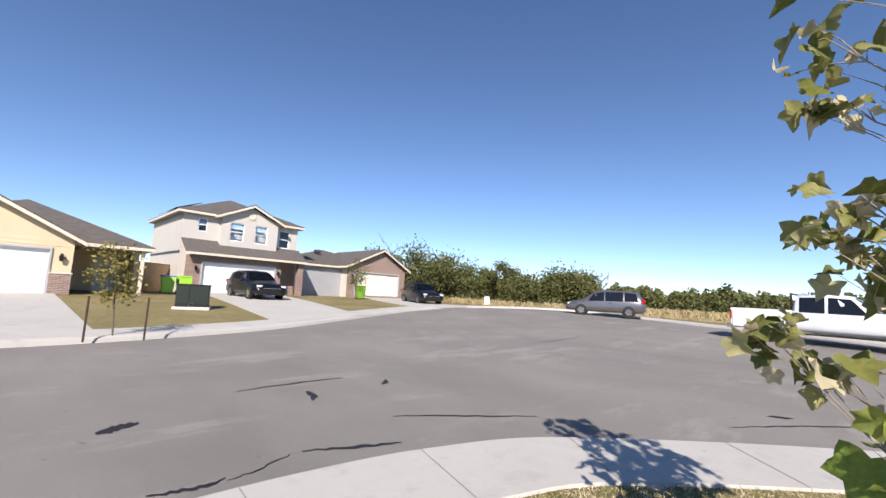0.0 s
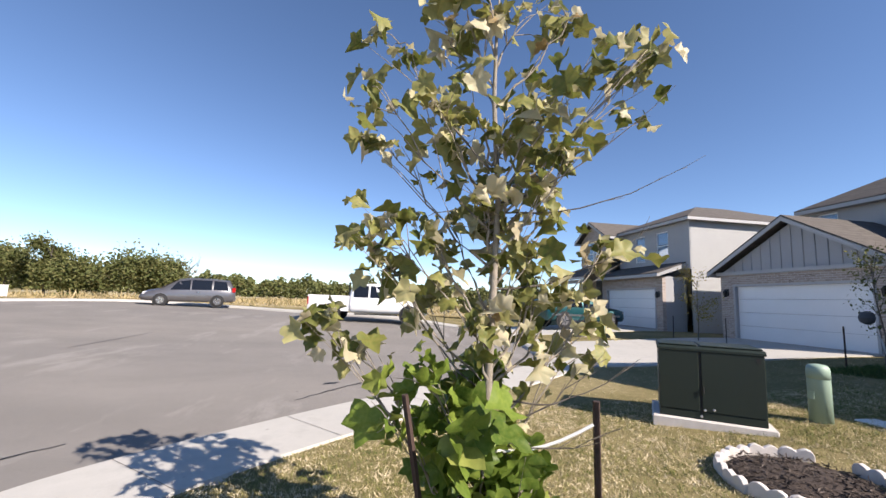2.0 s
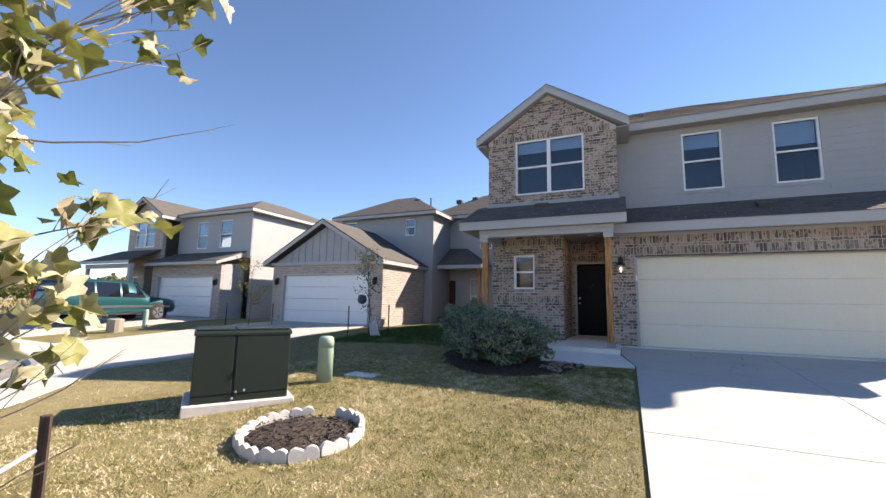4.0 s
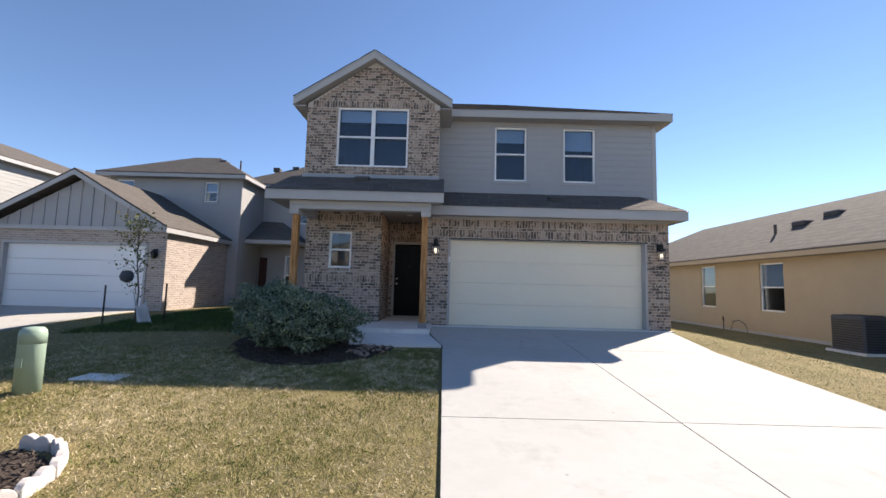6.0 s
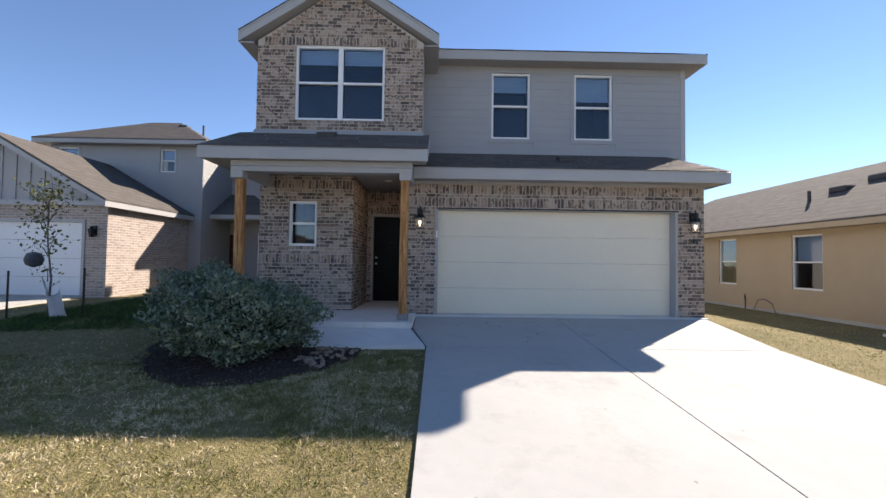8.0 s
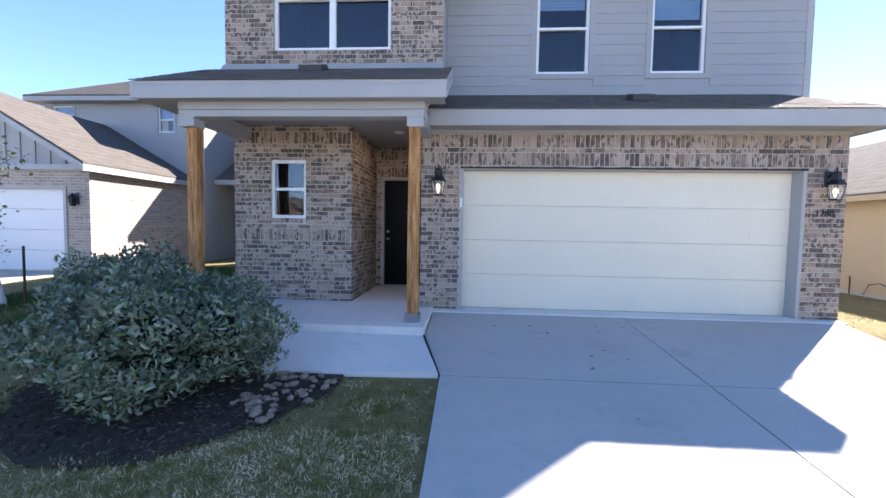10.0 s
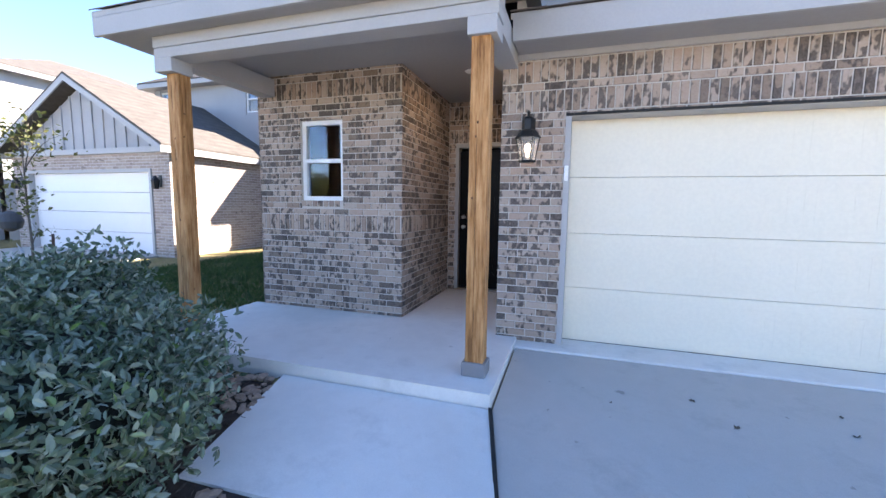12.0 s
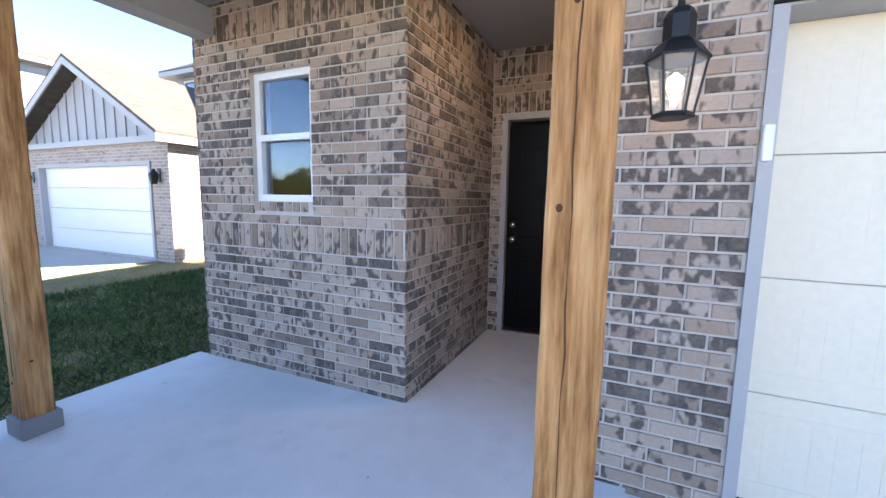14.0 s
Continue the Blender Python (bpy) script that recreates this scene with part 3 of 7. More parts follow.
def lay_bricks():
    rng = random.Random(5)
    shared = {}
    for parent, single, rest, place in BRICK_LATER:
        verts, faces = [], []
        for b in rest:
            n = len(verts)
            verts += [tuple(v) for v in brick_verts(b, place, 0.006 + rng.random() * 0.004)]
            faces += [tuple(n + k for k in f) for f in BRICK_FACES]
        if verts:
            ob = raw_mesh("brickwork", verts, faces, M["bricks"], parent)
            ob["kind"] = "stuff"
        for b in single:
            o = Vector(place(b[0], b[2], 0))
            key = (round(b[1] - b[0], 3), round(b[3] - b[2], 3), tuple(round(c, 3) for c in (Vector(place(b[0] + 1, b[2], 0)) - o)))
            if key not in shared:
                me = bpy.data.meshes.new("brick")
                me.from_pydata([tuple(Vector(v) - o) for v in brick_verts(b, place, 0.008)], [], BRICK_FACES)
                me.materials.append(M["brick"])
                shared[key] = me
            ob = new("brick", shared[key])
            ob.parent = parent
            ob.location = o


# ---------- windows ----------
def window(parent, x0, x1, z0, z1, y, double=False, blind=0.55, name="window", depth=0.1, mat=None):
    """A white single-hung window in a wall that faces -y; y is the wall's face."""
    w = new(name)
    w.parent = parent
    fr = 0.05
    mid = (z0 + z1) / 2
    cells = [(x0, x1)] if not double else [(x0, (x0 + x1) / 2), ((x0 + x1) / 2, x1)]
    yo = y + 0.03
    bs = [(x0, x1, yo, yo + 0.07, z1 - fr, z1), (x0, x1, yo, yo + 0.07, z0, z0 + fr)]
    for i, (a, b) in enumerate(cells):
        bs += [(a, a + fr, yo + 0.001, yo + 0.069, z0 + fr, z1 - fr), (b - fr, b, yo + 0.001, yo + 0.069, z0 + fr, z1 - fr), (a + fr, b - fr, yo - 0.008, yo + 0.05, mid - 0.022, mid + 0.022)]
    part("frame", boxes(*bs), mat or M["white"], w)
    for a, b in cells:
        for lo, hi, yy in ((z0 + fr, mid - 0.022, 0.045), (mid + 0.022, z1 - fr, 0.03)):
            g = part("pane", boxes((a + fr, b - fr, yo + yy, yo + yy + 0.004, lo, hi)), M["glass"], w)
            g.visible_shadow = False
        if blind > 0:
            bz = z1 - fr - (z1 - z0) * blind
            n = max(4, int((z1 - z0) * blind / 0.05))
            st = [(a + fr + 0.01, b - fr - 0.01, yo + 0.10, yo + 0.106, bz + (z1 - fr - bz) * k / n + 0.004, bz + (z1 - fr - bz) * (k + 1) / n - 0.002) for k in range(n)]
            part("blind", boxes(*st), M["blind"], w, "pale slatted blind drawn part way down")
    return w


def lap_boards(parent, x0, x1, z0, z1, y, holes=(), mat=None, step=0.178, axis="y", sign=-1):
    """Overlapping horizontal boards on a wall face; axis 'y': the wall runs along x. sign: which way it faces."""
    n = int((z1 - z0) / step + 0.99)
    mat = mat or M["siding"]
    for k in range(n):
        a, b = z0 + k * step, min(z0 + (k + 1) * step + 0.008, z1)
        if b - a < 0.02:
            continue
        spans = [(x0, x1)]
        for h0, h1, k0, k1 in holes:
            if b > k0 + 0.01 and a < k1 - 0.01:
                spans = [s for p, q in spans for s in ((p, min(q, h0)), (max(p, h1), q)) if s[1] - s[0] > 0.03]
        for p, q in spans:
            bm = bmesh.new()
            lo, hi = 0.016, 0.006
            pts = [(p, a, lo), (q, a, lo), (q, b, hi), (p, b, hi), (p, a, 0), (q, a, 0), (q, b, 0), (p, b, 0)]
            vs = [bm.verts.new((u, y + sign * d, z) if axis == "y" else (y + sign * d, u, z)) for u, z, d in pts]
            for f in ((0, 1, 2, 3), (0, 4, 5, 1), (1, 5, 6, 2), (2, 6, 7, 3), (3, 7, 4, 0)):
                bm.faces.new([vs[i] for i in f])
            bmesh.ops.recalc_face_normals(bm, faces=bm.faces)
            part("board", bm, mat, parent)


def shingle_roof(parent, p00, p10, p11, p01, single=False, row=0.14, tab=0.30, lift=0.008, seed=1):
    """Shingle tabs over a sloping plane: p00 -> p10 along the eave, p01, p11 above."""
    rng = random.Random(seed)
    p00, p10, p11, p01 = (Vector(p) for p in (p00, p10, p11, p01))
    n = max(1, int((p01 - p00).length / row))
    nor = (p10 - p00).cross(p01 - p00).normalized()
    verts, faces, shared = [], [], {}
    for r in range(n):
        t0, t1 = r / n, min((r + 1.25) / n, 1.0)
        a0, b0 = p00.lerp(p01, t0), p10.lerp(p11, t0)
        a1, b1 = p00.lerp(p01, t1), p10.lerp(p11, t1)
        ln = (b0 - a0).length
        u = -rng.random() * tab
        while u < ln - 0.01:
            w = tab * rng.choice((0.5, 0.7, 1.0, 1.2))
            s, e = max(u, 0) / ln, min(u + w - 0.004, ln) / ln
            u += w
            if (e - s) * ln < 0.03:
                continue
            up = nor * (lift + rng.random() * 0.004)
            q = [a0.lerp(b0, s) + up, a0.lerp(b0, e) + up, a1.lerp(b1, e) + nor * 0.003, a1.lerp(b1, s) + nor * 0.003, a0.lerp(b0, s), a0.lerp(b0, e)]
            if single:
                o = q[4]
                key = round((e - s) * ln, 2)
                if key not in shared:
                    me = bpy.data.meshes.new("shingle")
                    me.from_pydata([tuple(v - o) for v in q], [], [(0, 1, 2, 3), (4, 5, 1, 0)])
                    me.materials.append(M["shingle"])
                    shared[key] = me
                ob = new("shingle", shared[key])
                ob.parent, ob.location = parent, o
            else:
                k = len(verts)
                verts += [tuple(v) for v in q]
                faces += [(k, k + 1, k + 2, k + 3), (k + 4, k + 5, k + 1, k)]
    if verts:
        ob = raw_mesh("shingles", verts, faces, M["shingles"], parent)
        ob["kind"] = "stuff"


# ---------- the house that the walk leads to ----------
GX0, GX1 = -0.63, 5.47          # garage brick front
GY = -0.15
WY = 0.1                        # brick wall beside the porch
WX0, WX1 = -3.72, -1.77
UX0, UX1, UY = -0.35, 5.87, 1.17
REC = 1.85                      # the front door's wall
FLOOR = 0.03


def main_house():
    h = thing("house", 0, 0, 0, "two-storey house with brown brick front, grey siding and shingle roofs", "house")
    # lower and upper bodies: thick walls with the openings through them
    wall = new("wall")
    wall.parent = h
    tagged(wall, "brown mottled brick garage front")
    part("backing", boxes((GX0, -0.04, GY + 0.012, 0.16, -0.1, 2.75), (4.92, GX1, GY + 0.012, 0.16, -0.1, 2.75), (-0.04, 4.92, GY + 0.012, 0.16, 2.17, 2.75),
                          (GX1 - 0.2, GX1 - 0.012, 0.16, 9.0, -0.3, 2.75), (GX0 + 0.012, GX0 + 0.2, 0.16, REC, -0.1, 2.9)), M["mortar"], wall)
    sold = [2.17, 2.45]
    fb = clip_holes(brick_rows(GX0, GX1, -0.02, 2.74, sold), [(-0.04, 4.92, -0.1, 2.165)])
    brick_face(wall, fb, lambda u, z, o: (u, GY + 0.012 - o, z), near=lambda b: b[1] < 0.1 and b[2] < 1.9)
    brick_face(wall, brick_rows(GY + 0.012, 0.1, -0.02, 2.74, sold), lambda u, z, o: (GX1 - 0.012 + o, u, z))
    brick_face(wall, brick_rows(GY + 0.012, REC, FLOOR, 2.88, [1.0, 2.62]), lambda u, z, o: (GX0 + 0.012 - o, u, z))

    pw = new("wall")
    pw.parent = h
    tagged(pw, "brown mottled brick porch wall")
    sx0, sx1, sz0, sz1 = -3.11, -2.53, 1.36, 2.30
    y0 = WY + 0.012
    part("backing", boxes((WX0 + 0.012, sx0, y0, WY + 0.2, -0.2, 3.7), (sx1, WX1 - 0.012, y0, WY + 0.2, -0.2, 3.7), (sx0, sx1, y0, WY + 0.2, -0.2, sz0), (sx0, sx1, y0, WY + 0.2, sz1, 3.7),
                          (WX1 - 0.2, WX1 - 0.012, WY + 0.2, REC + 0.2, -0.1, 2.95), (WX0 + 0.012, WX0 + 0.2, WY + 0.2, 9.0, -0.2, 5.7)), M["mortar"], pw)
    bands = [0.99, 2.53]
    rows = clip_holes(brick_rows(WX0, WX1, FLOOR - 0.03, 2.86, bands), [(sx0, sx1, sz0, sz1), ])
    rows = clip_holes(rows, [(sx0, sx1, sz0 - 0.075, sz0)])
    sill = [(sx0 + k * 0.0775, sx0 + k * 0.0775 + 0.066, sz0 - 0.072, sz0 - 0.004) for k in range(8) if sx0 + k * 0.0775 + 0.066 < sx1 + 0.02]
    brick_face(pw, rows + sill, lambda u, z, o: (u, y0 - o, z), near=lambda b: b[2] < 1.25 and b[0] > -2.6)
    brick_face(pw, brick_rows(y0, REC, FLOOR - 0.03, 2.93, bands, 1), lambda u, z, o: (WX1 - 0.012 + o, u, z))
    brick_face(pw, brick_rows(WY, 8.0, -0.2, 3.6, [], 1), lambda u, z, o: (WX0 + 0.012 - o, u, z))
    # door wall at the back of the porch
    dw = new("wall")
    dw.parent = h
    tagged(dw, "brick wall round the front door")
    dx0, dx1, dz1 = -1.67, -0.66, 2.23
    part("backing", boxes((WX1 - 0.012, dx0, REC + 0.012, REC + 0.2, -0.1, 3.0), (dx1, GX0 + 0.2, REC + 0.012, REC + 0.2, -0.1, 3.0), (dx0, dx1, REC + 0.012, REC + 0.2, dz1, 3.0)), M["mortar"], dw)
    brick_face(dw, clip_holes(brick_rows(WX1, GX0, FLOOR, 2.9, [2.26, 2.62]), [(dx0, dx1, -0.1, dz1)]), lambda u, z, o: (u, REC + 0.012 - o, z))
    window(h, sx0, sx1, sz0, sz1, WY + 0.02, blind=0.0)

    # upper gabled brick wall
    gx0, gx1, gc, gpk, gev = -3.85, -0.35, -2.1, 6.88, 5.70
    gw = new("wall")
    gw.parent = h
    tagged(gw, "brown brick gable wall with a soldier course over its window")
    bx0, bx1, bz0, bz1 = -3.05, -1.17, 4.02, 5.62
    part("backing", prism([(gx0, 3.4), (bx0, 3.4), (bx0, gev + (gpk - gev) * (bx0 - gx0) / (gc - gx0)), (gx0, gev)], "y", y0, WY + 0.2), M["mortar"], gw)
    part("backing", prism([(bx1, 3.4), (gx1, 3.4), (gx1, gev), (bx1, gev + (gpk - gev) * (gx1 - bx1) / (gx1 - gc))], "y", y0, WY + 0.2), M["mortar"], gw)
    part("backing", prism([(bx0, bz1), (bx1, bz1), (bx1, gev + (gpk - gev) * (gx1 - bx1) / (gx1 - gc)), (gc, gpk), (bx0, gev + (gpk - gev) * (bx0 - gx0) / (gc - gx0))], "y", y0, WY + 0.2), M["mortar"], gw)
    part("backing", boxes((bx0, bx1, y0, WY + 0.2, 3.4, bz0)), M["mortar"], gw)
    ub = clip_holes(brick_rows(gx0, gx1, 3.74, 6.9, [5.60]), [(bx0, bx1, bz0, bz1)])
    keep = []
    for a, b, c, d in ub:
        def top(u):
            return gev + (gpk - gev) * (1 - abs(u - gc) / (gx1 - gc))
        if d <= min(top(a), top(b)) + 0.03:
            keep.append((a, b, c, d))
    brick_face(gw, keep, lambda u, z, o: (u, y0 - o, z))
    part("side_wall", boxes((gx1 - 0.15, gx1 - 0.003, WY + 0.2, UY, 3.4, 5.7), (gx0 + 0.003, gx0 + 0.15, WY + 0.2, 9.0, 3.4, 5.7)), M["siding"], gw)
    window(h, bx0, bx1, bz0, bz1, WY + 0.02, double=True, blind=0.2)

    # upper siding wall
    uw = new("wall")
    uw.parent = h
    tagged(uw, "grey lap-sided upper wall")
    holes = []
    for a, b in ((1.24, 2.16), (3.22, 4.14)):
        holes.append((a, b, 4.01, 5.60))
    part("sheathing", boxes((UX0, holes[0][0], UY, UY + 0.15, 3.4, 5.8), (holes[0][1], holes[1][0], UY, UY + 0.15, 3.4, 5.8), (holes[1][1], UX1, UY, UY + 0.15, 3.4, 5.8),
                            (holes[0][0], holes[0][1], UY, UY + 0.15, 3.4, 4.01), (holes[1][0], holes[1][1], UY, UY + 0.15, 3.4, 4.01),
                            (holes[0][0], holes[0][1], UY, UY + 0.15, 5.6, 5.8), (holes[1][0], holes[1][1], UY, UY + 0.15, 5.6, 5.8), (UX1 - 0.15, UX1, UY + 0.15, 10.0, 2.6, 5.8)), M["siding"], uw)
    wide = [(a - 0.09, b + 0.09, c - 0.09, d + 0.09) for a, b, c, d in holes]
    lap_boards(uw, UX0, UX1 - 0.09, 3.62, 5.76, UY, wide)
    lap_boards(uw, UY, 10.0, 2.8, 5.76, UX1, axis="x", sign=1)
    part("corner_board", boxes((UX1 - 0.09, UX1 + 0.02, UY - 0.022, UY + 0.09, 3.5, 5.77)), M["trim"], uw)
    for a, b, c, d in holes:
        window(h, a, b, c, d, UY - 0.005, blind=0.24 + 0.12 * (a > 3))
        part("window_trim", boxes((a - 0.09, a, UY - 0.02, UY, c - 0.09, d + 0.09), (b, b + 0.09, UY - 0.02, UY, c - 0.09, d + 0.09), (a, b, UY - 0.02, UY, c - 0.09, c), (a, b, UY - 0.02, UY, d, d + 0.09)), M["siding"], uw)
    # unseen: back wall and dark sheets behind both doors, added against light leaks
    part("rear_wall", boxes((WX0, UX1, 9.82, 10.0, -0.3, 5.8)), M["siding"], h)
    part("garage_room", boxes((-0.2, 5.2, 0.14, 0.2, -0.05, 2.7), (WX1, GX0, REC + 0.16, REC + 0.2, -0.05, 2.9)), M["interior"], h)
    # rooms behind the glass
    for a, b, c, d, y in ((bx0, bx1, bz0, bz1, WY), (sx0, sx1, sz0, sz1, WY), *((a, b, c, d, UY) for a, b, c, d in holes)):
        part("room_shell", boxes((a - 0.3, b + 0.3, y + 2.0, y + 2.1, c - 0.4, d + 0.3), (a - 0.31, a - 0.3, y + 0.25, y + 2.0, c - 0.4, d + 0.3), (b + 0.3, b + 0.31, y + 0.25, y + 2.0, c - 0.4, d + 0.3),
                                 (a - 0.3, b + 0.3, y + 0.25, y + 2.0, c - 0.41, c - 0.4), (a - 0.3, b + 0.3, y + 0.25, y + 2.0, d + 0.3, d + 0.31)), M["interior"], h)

    # roofs
    gr = new("roof")
    gr.parent = h
    tagged(gr, "shingled gable roof with grey rake boards")
    ry0, ex0, ex1, ez, pz = -0.10, -4.17, -0.03, 5.78, 7.10
    th = 0.05
    part("deck", slab([(ex0, ry0, ez), (gc, ry0, pz), (gc, 9.0, pz), (ex0, 9.0, ez)], th), M["trim"], gr)
    part("deck", slab([(gc, ry0, pz), (ex1, ry0, ez), (ex1, 9.0, ez), (gc, 9.0, pz)], th), M["trim"], gr)
    shingle_roof(gr, (ex0, 9.0, ez + 0.004), (ex0, ry0 - 0.02, ez + 0.004), (gc, ry0 - 0.02, pz + 0.004), (gc, 9.0, pz + 0.004), tab=0.6, seed=2)
    shingle_roof(gr, (ex1, ry0 - 0.02, ez + 0.004), (ex1, 9.0, ez + 0.004), (gc, 9.0, pz + 0.004), (gc, ry0 - 0.02, pz + 0.004), tab=0.6, seed=3)
    for s in (-1, 1):
        e = ex0 if s < 0 else ex1
        part("rake_board", prism([(e, ez - 0.06), (e, ez - 0.22), (gc, pz - 0.22), (gc, pz - 0.06)], "y", ry0, ry0 + 0.03), M["trim"], gr)
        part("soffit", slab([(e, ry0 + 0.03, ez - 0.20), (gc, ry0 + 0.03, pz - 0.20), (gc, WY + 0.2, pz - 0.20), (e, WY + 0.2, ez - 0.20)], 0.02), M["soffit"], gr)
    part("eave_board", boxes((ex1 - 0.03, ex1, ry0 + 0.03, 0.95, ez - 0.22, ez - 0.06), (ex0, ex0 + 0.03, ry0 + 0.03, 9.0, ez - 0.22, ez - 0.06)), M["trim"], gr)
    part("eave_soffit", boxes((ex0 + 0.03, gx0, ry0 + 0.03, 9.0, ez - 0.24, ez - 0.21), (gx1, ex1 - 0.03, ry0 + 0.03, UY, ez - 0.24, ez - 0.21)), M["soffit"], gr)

    ur = new("roof")
    ur.parent = h
    tagged(ur, "low hipped shingle roof over the siding wall")
    x0, x1, y0r, y1r, z = -2.1, 6.2, 0.8, 10.3, 5.95
    rz, ins = 8.1, 4.3
    part("deck", slab([(x0, y0r, z), (x1, y0r, z), (x1 - ins, y0r + ins, rz), (x0, y0r + ins, rz)], th), M["trim"], ur)
    part("deck", slab([(x1, y0r, z), (x1, y1r, z), (x1 - ins, y1r - ins, rz), (x1 - ins, y0r + ins, rz)], th), M["trim"], ur)
    part("deck", slab([(x0, y1r, z), (x0, y1r - ins, rz), (x1 - ins, y1r - ins, rz), (x1, y1r, z)], th), M["trim"], ur)
    shingle_roof(ur, (-0.1, y0r - 0.02, z + 0.004), (x1, y0r - 0.02, z + 0.004), (x1 - ins, y0r + ins, rz + 0.004), (-0.1, y0r + ins, rz + 0.004), tab=0.6, seed=4)
    shingle_roof(ur, (x1, y0r, z + 0.004), (x1, y1r, z + 0.004), (x1 - ins, y1r - ins, rz + 0.004), (x1 - ins, y0r + ins, rz + 0.004), tab=0.6, seed=9)
    part("fascia", boxes((-0.06, x1, y0r, y0r + 0.03, z - 0.21, z - 0.05), (x1 - 0.03, x1, y0r + 0.03, y1r, z - 0.21, z - 0.05)), M["trim"], ur)
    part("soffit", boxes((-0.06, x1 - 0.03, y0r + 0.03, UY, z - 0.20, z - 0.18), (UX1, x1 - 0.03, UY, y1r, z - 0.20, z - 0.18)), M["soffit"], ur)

    lr = new("roof")
    lr.parent = h
    tagged(lr, "shingled skirt roof over the garage door")
    a0, a1, ly, lz, tz = -0.50, 5.72, -0.58, 2.90, 3.64
    hx = 5.05
    part("deck", slab([(a0, ly, lz), (a1, ly, lz), (hx + 0.35, UY, tz), (a0, UY, tz)], th), M["trim"], lr)
    part("deck", slab([(a1, ly, lz), (6.1, UY + 0.3, lz), (UX1, UY + 0.3, tz - 0.3), (hx + 0.35, UY, tz)], th), M["trim"], lr)
    shingle_roof(lr, (a0, ly - 0.02, lz + 0.004), (a1, ly - 0.02, lz + 0.004), (hx + 0.35, UY, tz + 0.004), (a0, UY, tz + 0.004), tab=0.32, seed=6)
    part("fascia", boxes((a0 + 0.02, a1, ly, ly + 0.03, lz - 0.22, lz - 0.05), (a1 - 0.03, a1, ly + 0.03, UY + 0.2, lz - 0.22, lz - 0.05)), M["trim"], lr)
    part("soffit", boxes((a0 + 0.02, a1 - 0.03, ly + 0.03, GY + 0.1, lz - 0.19, lz - 0.16)), M["soffit"], lr)
    part("frieze_board", boxes((GX0 - 0.02, GX1 + 0.02, GY - 0.02, GY + 0.012, 2.66, 2.735)), M["trim"], lr)

    pr = new("roof")
    pr.parent = h
    tagged(pr, "shed roof over the porch with a wide fascia")
    p0, p1, py, pzz, ptz = -4.15, -0.19, -1.42, 3.01, 3.72
    part("deck", slab([(p0, py, pzz), (p1, py, pzz), (p1, WY, ptz), (p0, WY, ptz)], th), M["trim"], pr)
    shingle_roof(pr, (p0, py - 0.02, pzz + 0.004), (p1, py - 0.02, pzz + 0.004), (p1, WY, ptz + 0.004), (p0, WY, ptz + 0.004), single=True, tab=0.4, seed=7)
    part("fascia", boxes((p0, p1, py, py + 0.03, pzz - 0.21, pzz - 0.05), bevel=0.003), M["trim"], pr)
    for e in (p0, p1 - 0.03):
        part("rake_board", prism([(py + 0.03, pzz - 0.06), (py + 0.03, pzz - 0.21), (WY, ptz - 0.21), (WY, ptz - 0.06)], "x", e, e + 0.03), M["trim"], pr)
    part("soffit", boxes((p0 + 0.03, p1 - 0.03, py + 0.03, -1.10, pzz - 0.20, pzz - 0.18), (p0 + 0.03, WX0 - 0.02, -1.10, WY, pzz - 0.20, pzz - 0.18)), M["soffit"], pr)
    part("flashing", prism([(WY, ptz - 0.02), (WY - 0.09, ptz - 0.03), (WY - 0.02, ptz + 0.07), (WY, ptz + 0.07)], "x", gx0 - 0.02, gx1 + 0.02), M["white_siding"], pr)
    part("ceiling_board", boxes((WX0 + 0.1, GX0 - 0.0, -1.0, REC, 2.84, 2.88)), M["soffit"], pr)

    # porch beam, columns and slab
    pb = new("porch_beam")
    pb.parent = h
    part("front_beam", boxes((-3.66, -0.47, -1.235, -1.03, 2.622, 2.71), bevel=0.004), M["trim"], pb)
    part("upper_board", boxes((-3.66, -0.47, -1.245, -1.02, 2.712, 2.81), bevel=0.003), M["trim"], pb)
    part("side_beam", boxes((-0.68, -0.49, -1.02, GY + 0.01, 2.60, 2.80), (-3.64, -3.46, -1.02, WY + 0.02, 2.60, 2.80)), M["trim"], pb)
    for cx in (-3.55, -0.585):
        part("capital", boxes((cx - 0.105, cx + 0.105, -1.242, -1.022, 2.50, 2.621), bevel=0.004), M["trim"], pb)
    return h


house = main_house()


